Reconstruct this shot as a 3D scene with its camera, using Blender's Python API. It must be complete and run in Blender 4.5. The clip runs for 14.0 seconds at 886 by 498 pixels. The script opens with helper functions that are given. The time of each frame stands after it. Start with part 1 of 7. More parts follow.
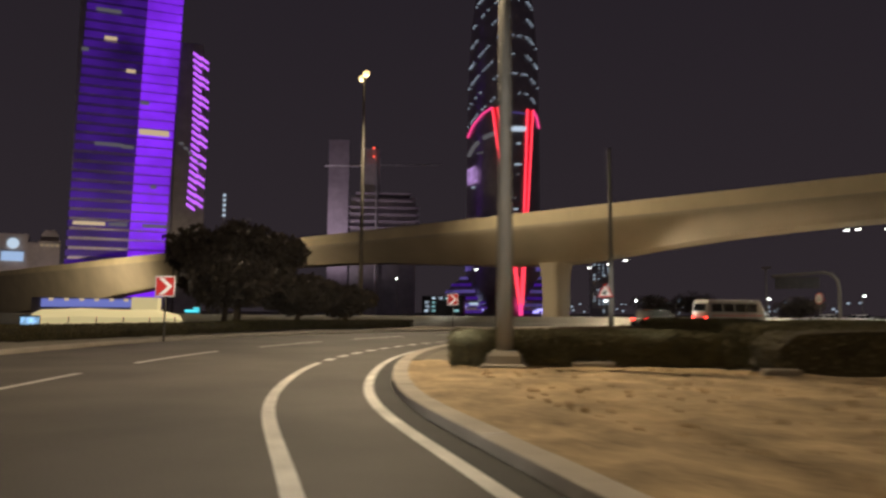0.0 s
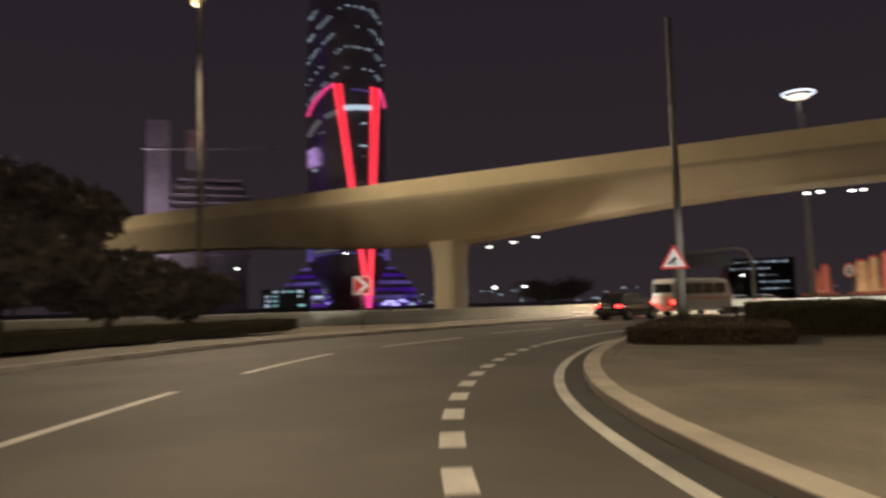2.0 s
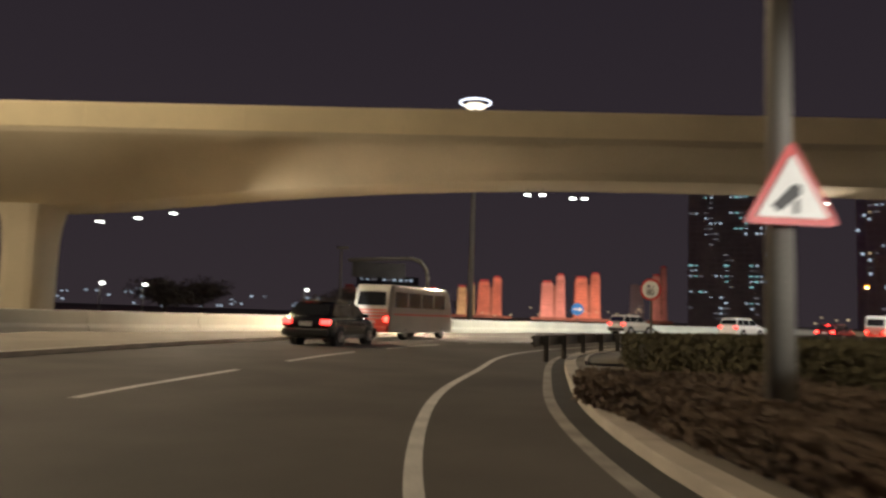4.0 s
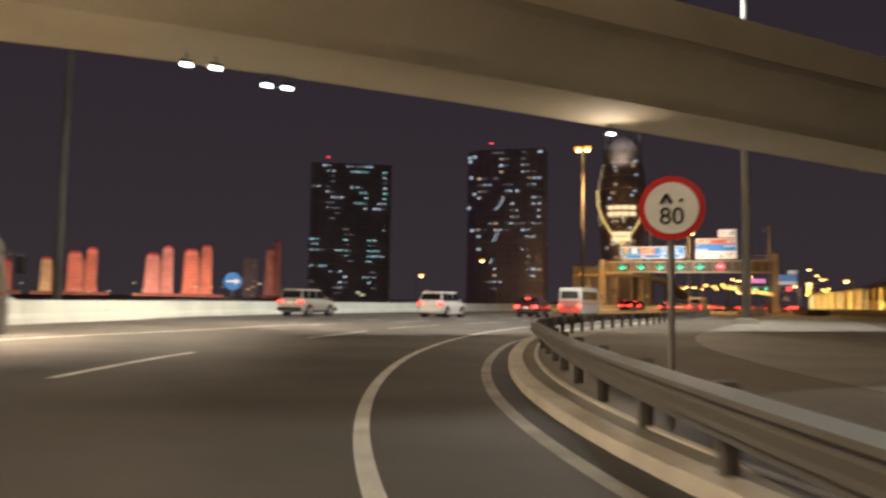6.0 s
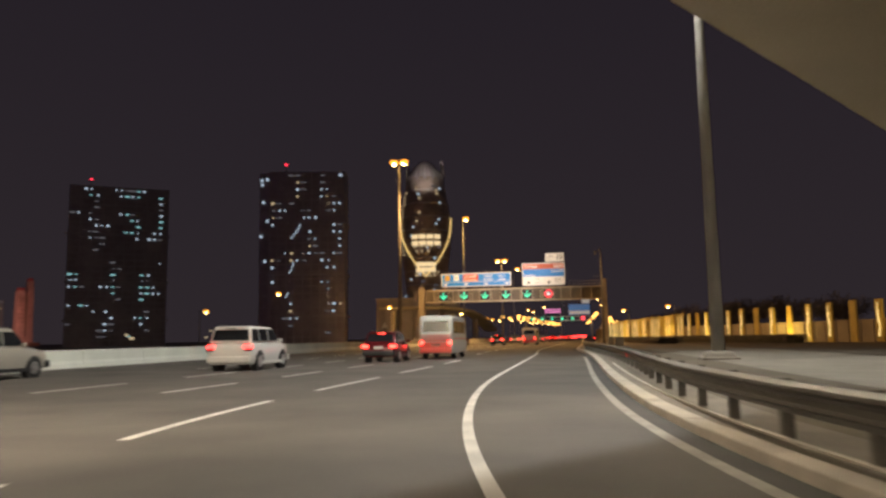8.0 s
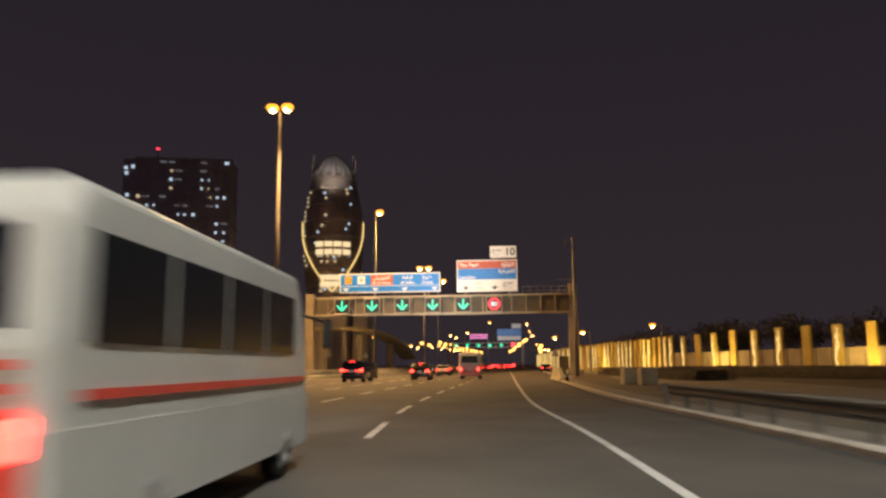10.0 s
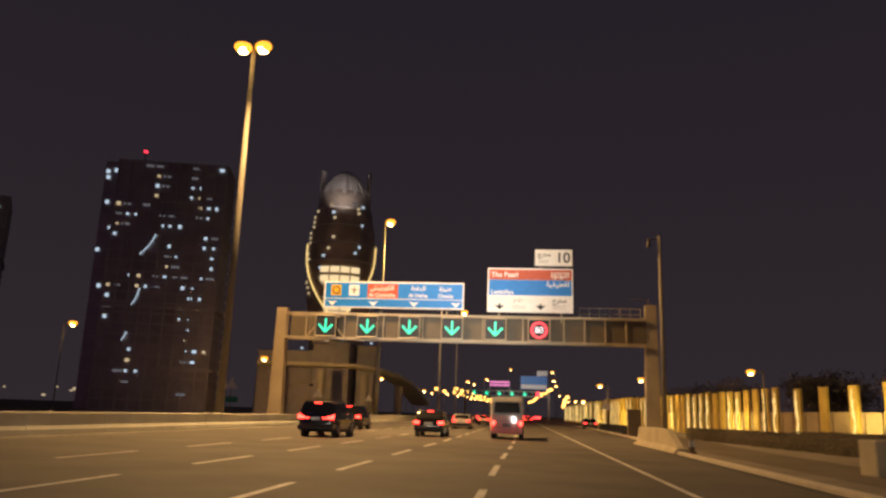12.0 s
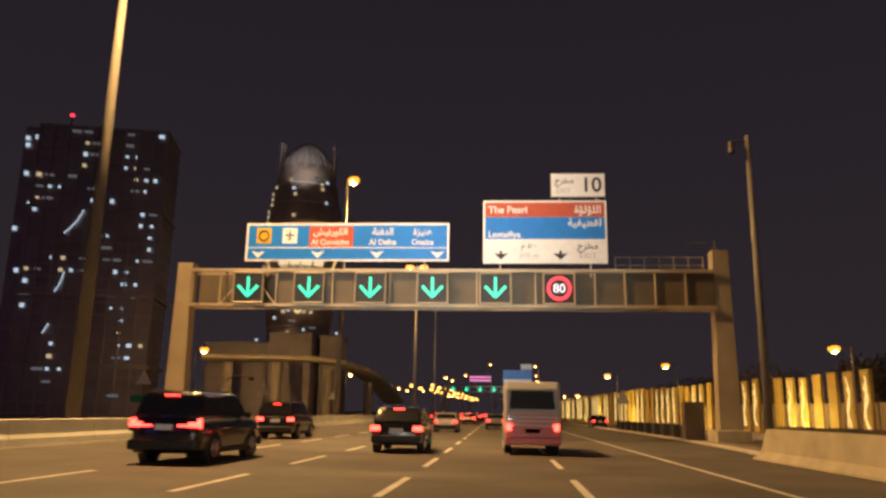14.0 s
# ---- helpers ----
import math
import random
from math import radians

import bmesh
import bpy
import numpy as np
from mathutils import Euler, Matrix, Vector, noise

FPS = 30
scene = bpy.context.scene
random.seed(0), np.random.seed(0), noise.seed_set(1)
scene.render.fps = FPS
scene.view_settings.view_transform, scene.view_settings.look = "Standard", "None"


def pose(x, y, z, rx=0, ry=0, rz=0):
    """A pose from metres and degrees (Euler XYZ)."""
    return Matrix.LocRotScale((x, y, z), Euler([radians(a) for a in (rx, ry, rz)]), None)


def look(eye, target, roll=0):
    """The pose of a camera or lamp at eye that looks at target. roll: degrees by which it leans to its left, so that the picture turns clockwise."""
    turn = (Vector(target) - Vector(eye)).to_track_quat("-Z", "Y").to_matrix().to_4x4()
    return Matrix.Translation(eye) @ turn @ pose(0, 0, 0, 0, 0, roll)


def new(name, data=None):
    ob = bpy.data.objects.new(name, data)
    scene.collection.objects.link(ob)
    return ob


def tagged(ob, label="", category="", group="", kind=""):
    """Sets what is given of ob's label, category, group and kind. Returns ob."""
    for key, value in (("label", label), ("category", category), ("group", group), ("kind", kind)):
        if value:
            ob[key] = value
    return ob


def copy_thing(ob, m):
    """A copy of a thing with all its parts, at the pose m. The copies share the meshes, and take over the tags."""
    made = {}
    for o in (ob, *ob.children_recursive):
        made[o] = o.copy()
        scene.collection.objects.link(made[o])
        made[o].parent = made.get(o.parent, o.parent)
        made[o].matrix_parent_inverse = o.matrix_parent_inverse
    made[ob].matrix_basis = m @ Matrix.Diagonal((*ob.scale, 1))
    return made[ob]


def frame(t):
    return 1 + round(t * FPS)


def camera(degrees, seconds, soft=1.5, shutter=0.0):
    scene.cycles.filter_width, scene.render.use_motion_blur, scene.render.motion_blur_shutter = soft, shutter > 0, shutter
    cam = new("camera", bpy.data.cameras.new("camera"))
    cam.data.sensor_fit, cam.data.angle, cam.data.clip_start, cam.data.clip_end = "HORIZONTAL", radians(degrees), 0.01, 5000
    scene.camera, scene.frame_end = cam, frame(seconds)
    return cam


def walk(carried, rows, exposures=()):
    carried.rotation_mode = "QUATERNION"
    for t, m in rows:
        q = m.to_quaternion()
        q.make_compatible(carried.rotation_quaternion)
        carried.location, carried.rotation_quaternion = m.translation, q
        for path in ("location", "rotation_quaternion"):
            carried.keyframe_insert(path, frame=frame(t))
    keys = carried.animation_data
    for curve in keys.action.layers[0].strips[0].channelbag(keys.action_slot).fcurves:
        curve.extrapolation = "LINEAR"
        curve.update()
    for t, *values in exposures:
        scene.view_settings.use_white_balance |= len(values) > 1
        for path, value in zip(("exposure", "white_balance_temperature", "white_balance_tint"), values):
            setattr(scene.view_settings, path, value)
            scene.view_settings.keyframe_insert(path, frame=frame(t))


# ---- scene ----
# ---- camera ----
cam = camera(61.88, 14.0, soft=2.6, shutter=0.5)
# seconds, x, y, z, yaw, pitch, roll
PATH = [
    (0, 70.478, -75.047, 1.260, 98.88, 4.94, 0.46),
    (0.5, 66.138, -77.550, 1.260, 101.43, 3.88, -0.55),
    (1, 61.650, -79.515, 1.260, 103.40, 4.36, -1.32),
    (1.5, 56.953, -80.946, 1.260, 98.19, 4.76, -1.07),
    (2, 51.916, -81.639, 1.260, 85.76, 4.26, -1.48),
    (2.5, 47.103, -81.866, 1.260, 76.74, 4.89, -1.49),
    (3, 42.342, -81.491, 1.260, 71.45, 7.35, -0.23),
    (3.5, 37.461, -80.408, 1.260, 64.55, 6.28, 1.68),
    (3.7, 35.604, -79.859, 1.260, 61.19, 5.68, 1.87),
    (4.4, 28.761, -77.098, 1.260, 52.27, 4.68, 1.80),
    (5.1, 21.896, -72.939, 1.260, 40.59, 3.97, 1.33),
    (5.8, 16.005, -67.798, 1.260, 31.20, 3.84, 1.07),
    (6, 14.556, -66.228, 1.260, 27.44, 3.98, 1.10),
    (6.5, 11.158, -62.140, 1.260, 21.81, 4.82, -0.12),
    (7, 8.164, -57.674, 1.260, 19.54, 5.54, -1.16),
    (7.5, 5.691, -52.752, 1.260, 15.68, 6.71, -1.31),
    (8, 3.739, -47.546, 1.260, 11.10, 6.87, -0.90),
    (8.5, 2.319, -41.937, 1.260, 8.48, 7.35, -0.87),
    (9.1, 0.564, -31.014, 1.309, 6.80, 7.77, -0.80),
    (9.7, -1.100, -15.410, 1.359, 5.34, 8.46, -0.68),
    (10.3, -2.450, -0.283, 1.408, 4.38, 9.40, -0.45),
    (10.8, -3.187, 7.456, 1.449, 4.43, 10.47, -0.15),
    (11, -3.400, 9.200, 1.449, 4.88, 11.50, 0.44),
    (11.5, -3.980, 13.614, 1.449, 5.98, 12.53, 1.59),
    (12, -4.510, 18.306, 1.449, 6.32, 12.55, 1.96),
    (12.5, -5.045, 23.017, 1.449, 6.01, 12.55, 2.02),
    (13, -5.584, 28.006, 1.449, 5.34, 13.39, 1.35),
    (13.5, -6.140, 33.209, 1.449, 4.97, 13.56, 1.12),
    (14, -6.688, 38.540, 1.449, 4.28, 12.49, 0.94),
]
walk(cam, [(t, pose(x, y, z, 0, 0, yaw) @ pose(0, 0, 0, 90 + pitch, 0, 0) @ pose(0, 0, 0, 0, 0, roll)) for t, x, y, z, yaw, pitch, roll in PATH], [(0, 0.0), (2.6, 0.03), (3.7, 0.2), (5.8, 0.42), (6.5, 0.38), (7.0, 0.16), (8.5, -0.04), (10.8, 0.18), (11.8, 0.12), (12.6, 0.0), (14, 0.0)])

# ---- night sky: city glow near the horizon, darker above ----
world = bpy.data.worlds.new("night_sky")
scene.world = world
world.use_nodes = True
wn, wl = world.node_tree.nodes, world.node_tree.links
bg = wn["Background"]
geo = wn.new("ShaderNodeTexCoord")
sep = wn.new("ShaderNodeSeparateXYZ")
ramp = wn.new("ShaderNodeValToRGB")
wl.new(geo.outputs["Generated"], sep.inputs[0])
wl.new(sep.outputs["Z"], ramp.inputs[0])
wl.new(ramp.outputs[0], bg.inputs["Color"])
ramp.color_ramp.elements[0].position, ramp.color_ramp.elements[0].color = 0.0, (0.0268, 0.0206, 0.0246, 1)
ramp.color_ramp.elements[1].position, ramp.color_ramp.elements[1].color = 0.55, (0.0165, 0.0127, 0.0180, 1)
bg.inputs["Strength"].default_value = 1.0

WARM, WHITE, SODIUM = (1.0, 0.80, 0.52), (1.0, 0.93, 0.78), (1.0, 0.56, 0.20)


def lamp_light(name, place, target, watts, color, spread=130, size=0.35):
    """A street lamp's light or an added fill: by default a wide spot under a lamp head."""
    data = bpy.data.lights.new(name, "SPOT")
    data.energy, data.color, data.spot_size, data.spot_blend, data.shadow_soft_size = watts, color, radians(spread), 1.0, size
    ob = new(name, data)
    ob.matrix_world = look(place, target)
    return ob


# lamps on the masts along the slip road, under the flyover and on the main road, and added fills
UNDERDECK = (1.0, 0.85, 0.64)
lamp_light("mast_light", (53.6, -78.4, 12.9), (50.5, -81, 0), 6200, WARM, 165)
# light of the added mast out of view, brightens the first stretch of road
lamp_light("mast_light", (79.6, -72.2, 12.9), (77, -77, 0), 5600, WARM, 140)
lamp_light("high_mast_light", (5.0, -12.8, 29.0), (-2.0, -16.0, 0), 43000, (0.97, 0.97, 0.90), 150, 0.5)
lamp_light("high_mast_light", (-16.0, -97.5, 30.8), (8, -84, 0), 57000, WARM, 150, 0.6)
# light of the added mast hidden by trees, brightens the flyover's left part
lamp_light("mast_light", (-38.0, -133.0, 11.6), (-55, -124, 8), 24000, WARM, 160, 0.4)
# added spot with no lamp built, brightens the far ramp's side
lamp_light("ramp_light", (-62.0, -186.0, 7.0), (-112, -196, 6), 52000, WARM, 150, 0.3)
lamp_light("soffit_light", (-6.2, -46.4, 9.2), (-7.2, -52.5, 0), 7500, UNDERDECK, 106)
lamp_light("soffit_light", (-6.0, -47.6, 9.1), (-6.6, -60.0, 0), 23500, (1.0, 0.76, 0.53), 72)
lamp_light("soffit_light", (-6.0, -42.6, 9.2), (-10.5, -35.0, 2), 10500, UNDERDECK, 168)
lamp_light("soffit_light", (5.1, -29.6, 9.2), (5.5, -38.0, 0), 2600, (1.0, 0.84, 0.64), 100)
lamp_light("soffit_light", (5.1, -30.2, 8.7), (8.5, -46.0, 7.4), 450, (1.0, 0.84, 0.64), 176)
lamp_light("soffit_light", (-14.2, -68.3, 6.7), (-10.5, -62.0, 0), 9000, UNDERDECK, 160)
lamp_light("high_mast_light", (-24.9, 72.9, 31.4), (-13, 67, 0), 98000, SODIUM, 124, 0.6)
lamp_light("high_mast_light", (-23.1, 130.0, 29.6), (-10, 122, 0), 74000, SODIUM, 150, 0.6)
lamp_light("road_light", (17.8, 95.0, 5.9), (12, 97, 0), 3000, SODIUM, 150)
lamp_light("road_light", (10.9, 119.1, 6.1), (8, 119, 0), 3000, SODIUM, 150)
lamp_light("road_light", (-47.6, 140.1, 9.2), (-46, 162, 10), 26000, SODIUM, 160)
# added spot hanging in mid-air without a fixture, floodlights the tower's crown
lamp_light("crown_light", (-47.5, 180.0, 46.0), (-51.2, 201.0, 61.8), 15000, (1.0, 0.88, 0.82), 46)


def fill_beam(x, y, tx, ty, tz, watts, spread=16):
    """An added fill beam from a car's front, aimed at what it should brighten."""
    return lamp_light("headlamp_beam", (x, y, 0.95), (tx, ty, tz), watts, (1.0, 0.97, 0.90), spread, 0.12)


# ---- materials ----
def material(name, color, rough=0.6, metal=0.0, vary=0.25, scale=3.0, fine=60.0, bump=0.15, emit=None, power=0.0, per_piece=0.0, coat=0.0):
    """A surface with broad stains, fine grain and relief; emit: what gives off light."""
    m = bpy.data.materials.new(name)
    m.use_nodes = True
    n, l = m.node_tree.nodes, m.node_tree.links
    b = n["Principled BSDF"]
    b.inputs["Roughness"].default_value, b.inputs["Metallic"].default_value = rough, metal
    b.inputs["Coat Weight"].default_value = coat
    if emit:
        b.inputs["Emission Color"].default_value, b.inputs["Emission Strength"].default_value = (*emit, 1), power
    if vary:
        co = n.new("ShaderNodeNewGeometry")
        n1, n2 = n.new("ShaderNodeTexNoise"), n.new("ShaderNodeTexNoise")
        n1.inputs["Scale"].default_value, n1.inputs["Detail"].default_value = 1.0 / scale, 5
        n2.inputs["Scale"].default_value, n2.inputs["Detail"].default_value = fine, 3
        l.new(co.outputs["Position"], n1.inputs["Vector"])
        l.new(co.outputs["Position"], n2.inputs["Vector"])
        mix = n.new("ShaderNodeMath")
        mix.operation = "MULTIPLY_ADD"
        l.new(n2.outputs["Fac"], mix.inputs[0])
        mix.inputs[1].default_value = 0.5
        l.new(n1.outputs["Fac"], mix.inputs[2])
        r = n.new("ShaderNodeMapRange")
        r.inputs["From Min"].default_value, r.inputs["From Max"].default_value = 0.45, 1.05
        r.inputs["To Min"].default_value, r.inputs["To Max"].default_value = 1 - vary, 1 + vary
        l.new(mix.outputs[0], r.inputs["Value"])
        last = r.outputs[0]
        if per_piece:
            info, add = n.new("ShaderNodeObjectInfo"), n.new("ShaderNodeMath")
            add.operation = "MULTIPLY_ADD"
            l.new(info.outputs["Random"], add.inputs[0])
            add.inputs[1].default_value = per_piece
            l.new(last, add.inputs[2])
            last = add.outputs[0]
        c = n.new("ShaderNodeMix")
        c.data_type, c.blend_type = "RGBA", "MULTIPLY"
        c.inputs["Factor"].default_value = 1
        c.inputs["A"].default_value = (*color, 1)
        l.new(last, c.inputs["B"])
        l.new(c.outputs["Result"], b.inputs["Base Color"])
        if bump:
            bp = n.new("ShaderNodeBump")
            bp.inputs["Strength"].default_value, bp.inputs["Distance"].default_value = bump, 0.02
            l.new(mix.outputs[0], bp.inputs["Height"])
            l.new(bp.outputs[0], b.inputs["Normal"])
    else:
        b.inputs["Base Color"].default_value = (*color, 1)
    return m


def glow(name, color, power, vary=0.0, scale=12.0):
    """A lamp's or LED's glowing surface; vary: how unevenly it is lit, in patches of that many metres."""
    m = material(name, (0.05, 0.05, 0.05), 0.4, vary=0, emit=color, power=power)
    return uneven(m, power, vary, scale) if vary else m


def uneven(m, power, vary, scale):
    """Makes a lit facade's glow uneven."""
    n, l = m.node_tree.nodes, m.node_tree.links
    co, tex, r = n.new("ShaderNodeNewGeometry"), n.new("ShaderNodeTexNoise"), n.new("ShaderNodeMapRange")
    tex.inputs["Scale"].default_value, tex.inputs["Detail"].default_value = 1.0 / scale, 4
    r.inputs["From Min"].default_value, r.inputs["From Max"].default_value = 0.32, 0.68
    r.inputs["To Min"].default_value, r.inputs["To Max"].default_value = power * (1 - vary), power * (1 + vary)
    l.new(co.outputs["Position"], tex.inputs["Vector"])
    l.new(tex.outputs["Fac"], r.inputs["Value"])
    l.new(r.outputs[0], n["Principled BSDF"].inputs["Emission Strength"])
    return m


ASPHALT = material("asphalt", (0.092, 0.080, 0.067), 0.78, vary=0.42, scale=2.8, fine=45, bump=0.35)
PATCH = material("asphalt_repair", (0.055, 0.052, 0.048), 0.85, vary=0.3, scale=1.2, fine=60, bump=0.3)
PAINT = material("road_paint", (0.62, 0.60, 0.55), 0.6, vary=0.35, scale=0.7, fine=35, bump=0.2)
WORNPAINT = material("worn_road_paint", (0.33, 0.30, 0.26), 0.75, vary=0.5, scale=0.6, fine=30, bump=0.25)
KERB = material("kerb_concrete", (0.46, 0.41, 0.34), 0.85, vary=0.25, scale=0.8, fine=40, bump=0.3, per_piece=0.12)
SAND = material("sand", (0.42, 0.305, 0.17), 0.95, vary=0.6, scale=0.9, fine=9, bump=1.0)
EARTH = material("dry_earth", (0.13, 0.105, 0.075), 0.95, vary=0.4, scale=5, fine=9, bump=0.6)
PAVING = material("pale_paving", (0.235, 0.205, 0.165), 0.85, vary=0.25, scale=2, fine=30, bump=0.2)
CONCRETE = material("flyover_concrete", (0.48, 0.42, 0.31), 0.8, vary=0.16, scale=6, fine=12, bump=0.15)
# lamplight on the parapets is put into a paler concrete colour
LITCONCRETE = material("lit_parapet_concrete", (0.66, 0.57, 0.38), 0.8, vary=0.16, scale=4, fine=15, bump=0.15, per_piece=0.06)
WALLCON = material("parapet_concrete", (0.66, 0.67, 0.60), 0.8, vary=0.18, scale=2.5, fine=25, bump=0.2)
JERSEY = material("barrier_concrete", (0.42, 0.37, 0.27), 0.85, vary=0.28, scale=1.2, fine=30, bump=0.3)
STEEL = material("galvanised_steel", (0.14, 0.128, 0.11), 0.6, 0.25, vary=0.2, scale=1, fine=40, bump=0.08)
MAST = material("mast_steel", (0.21, 0.195, 0.17), 0.6, 0.0, vary=0.2, scale=1.5, fine=30, bump=0.05)
GANTRY = material("gantry_paint", (0.43, 0.36, 0.25), 0.55, 0.2, vary=0.2, scale=2, fine=30, bump=0.05)
DARKSTEEL = material("dark_steel", (0.06, 0.06, 0.065), 0.5, 0.5, vary=0.2, scale=1, fine=30, bump=0.05)
BLACK = material("black_plastic", (0.018, 0.018, 0.02), 0.55, vary=0.2, scale=0.5, fine=60, bump=0.05)
RUBBER = material("tyre_rubber", (0.02, 0.02, 0.02), 0.85, vary=0.25, scale=0.4, fine=50, bump=0.2)
RIM = material("wheel_alloy", (0.5, 0.5, 0.5), 0.3, 0.9, vary=0.1, scale=0.4, fine=40, bump=0.02)
CARGLASS = material("tinted_glass", (0.012, 0.013, 0.015), 0.22, vary=0)
WHITECAR = material("white_car_paint", (0.68, 0.67, 0.64), 0.28, vary=0.06, scale=1, fine=30, bump=0.0, coat=0.6)
CHAMPAGNE = material("champagne_car_paint", (0.46, 0.43, 0.37), 0.3, 0.3, vary=0.08, scale=1, fine=30, bump=0.0, coat=0.6)
BLACKCAR = material("black_car_paint", (0.010, 0.010, 0.012), 0.2, vary=0.1, scale=1, fine=30, bump=0.0, coat=0.8)
MAROON = material("dark_red_car_paint", (0.13, 0.012, 0.016), 0.25, 0.2, vary=0.1, scale=1, fine=30, bump=0.0, coat=0.7)
BUSWHITE = material("bus_white_paint", (0.55, 0.54, 0.50), 0.35, vary=0.1, scale=1.2, fine=30, bump=0.0, coat=0.3)
BUSRED = material("bus_red_paint", (0.72, 0.085, 0.06), 0.35, vary=0.12, scale=1.2, fine=30, bump=0.0, coat=0.3)
PLATE = material("plate_white", (0.7, 0.7, 0.68), 0.5, vary=0.1, scale=0.2, fine=40, bump=0)
TAIL = glow("tail_lamp", (1.0, 0.035, 0.03), 7.0)
DARKLENS = material("dark_red_lens", (0.16, 0.008, 0.008), 0.2, vary=0.1, scale=0.3, bump=0, coat=0.6)
BRAKE = glow("brake_lamp", (1.0, 0.03, 0.02), 14.0)
LEAF = material("dark_foliage", (0.118, 0.094, 0.070), 0.75, vary=0.5, scale=0.8, fine=12, bump=0.1)
BROWNLEAF = material("brown_shrub_leaf", (0.13, 0.09, 0.058), 0.75, vary=0.4, scale=0.6, fine=14, bump=0.1)
HEDGE = material("hedge_foliage", (0.105, 0.092, 0.044), 0.85, vary=0.3, scale=0.5, fine=14, bump=0.1)
TWIG = material("hedge_twigs", (0.06, 0.05, 0.028), 0.95, vary=0.4, scale=0.4, fine=20, bump=0.4)
BARK = material("bark", (0.12, 0.09, 0.06), 0.9, vary=0.4, scale=0.4, fine=25, bump=0.6)
SIGNRED = material("sign_red", (0.60, 0.035, 0.03), 0.4, vary=0.1, scale=0.3, fine=40, bump=0)
SIGNWHITE = material("sign_white", (0.84, 0.82, 0.78), 0.4, vary=0.08, scale=0.3, fine=40, bump=0)
SIGNBLACK = material("sign_black", (0.02, 0.02, 0.02), 0.5, vary=0)
SIGNBLUE = material("sign_blue", (0.006, 0.19, 0.62), 0.4, vary=0.1, scale=0.5, fine=30, bump=0)
SIGNBROWN = material("sign_orange_red", (0.50, 0.085, 0.03), 0.4, vary=0.1, scale=0.5, fine=30, bump=0)
SIGNYELLOW = material("sign_yellow", (0.75, 0.42, 0.02), 0.4, vary=0.1, scale=0.5, fine=30, bump=0)
SIGNGREEN = material("sign_green", (0.02, 0.25, 0.15), 0.4, vary=0.1, scale=0.5, fine=30, bump=0)
ARROWGREEN = glow("signal_green", (0.02, 0.90, 0.46), 1.9)
SIGNALRED = glow("signal_red", (1.0, 0.03, 0.05), 2.6)
SIGNALWHITE = glow("signal_white", (1.0, 0.85, 0.85), 1.8)
SODIUMHEAD = glow("sodium_lamp", (1.0, 0.62, 0.20), 32.0)
# halo round the lamps, made as a glowing surface
SODIUMHALO = glow("sodium_lamp_halo", (1.0, 0.36, 0.03), 2.2)
WARMHALO = glow("warm_lamp_halo", (1.0, 0.70, 0.30), 2.2)
WARMHEAD = glow("warm_lamp", (1.0, 0.80, 0.45), 6.0)
WHITEHEAD = glow("white_lamp", (0.95, 1.0, 0.92), 8.0)
RINGHEAD = glow("ring_lamp", (0.80, 0.85, 1.0), 2.0)
LEDRED = glow("red_led", (0.75, 0.006, 0.02), 0.85)
LEDPINKRED = glow("pink_red_led", (1.0, 0.045, 0.075), 2.2)
LEDARC = glow("violet_red_led", (1.0, 0.06, 0.28), 1.2)
LEDBLUE = glow("blue_white_led", (0.42, 0.38, 1.0), 1.8)
LEDPURPLE = glow("violet_led", (0.25, 0.025, 1.0), 0.85, 0.3, 14)
LEDDIM = glow("dim_violet_led", (0.12, 0.018, 0.55), 0.25, 0.65, 16)
LEDPINK = glow("magenta_led", (0.55, 0.12, 1.0), 1.4)
WINCOOL = glow("cool_lit_window", (0.66, 0.82, 1.0), 0.75)
WINTEAL = glow("teal_lit_window", (0.40, 0.85, 0.90), 0.6)
WINWARM = glow("warm_lit_window", (1.0, 0.76, 0.45), 0.55)
WINDIM = glow("dim_lit_window", (0.75, 0.72, 0.80), 0.12)
GOLDLIGHT = glow("golden_light_strip", (1.0, 0.68, 0.24), 1.2)
ORANGERENDER = material("orange_tower_render", (0.62, 0.24, 0.15), 0.8, vary=0.3, scale=14, fine=0.25, bump=0)
SALMONRENDER = material("salmon_tower_render", (0.60, 0.30, 0.24), 0.8, vary=0.3, scale=14, fine=0.25, bump=0)
# shaded copy of the orange render: the shade is in its colour
SHADEDRENDER = material("shaded_tower_render", (0.26, 0.12, 0.08), 0.8, vary=0.3, scale=8, fine=0.3, bump=0)
ROOFRED = material("red_roof_storey", (0.42, 0.07, 0.07), 0.8, vary=0.2, scale=8, fine=0.3, bump=0)
YELLOWRENDER = material("yellow_tower_render", (0.60, 0.52, 0.26), 0.8, vary=0.3, scale=14, fine=0.3, bump=0)
TOWERGLASS = material("dark_tower_glass", (0.52, 0.49, 0.50), 0.4, 0.85, vary=0.3, scale=9, fine=0.5, bump=0)
TOWERGREY = material("grey_tower_concrete", (0.42, 0.37, 0.42), 0.8, vary=0.2, scale=10, fine=0.4, bump=0)
LEDGE = material("tower_ledge", (0.62, 0.60, 0.60), 0.45, 0.7, vary=0.2, scale=6, fine=0.5, bump=0)
TOWERSLAB = material("tower_slab_edge", (0.44, 0.41, 0.42), 0.5, 0.8, vary=0.2, scale=6, fine=0.6, bump=0)
GOLD = material("gilded_panel", (0.60, 0.43, 0.10), 0.5, 0.15, vary=0.25, scale=1.5, fine=20, bump=0.1)
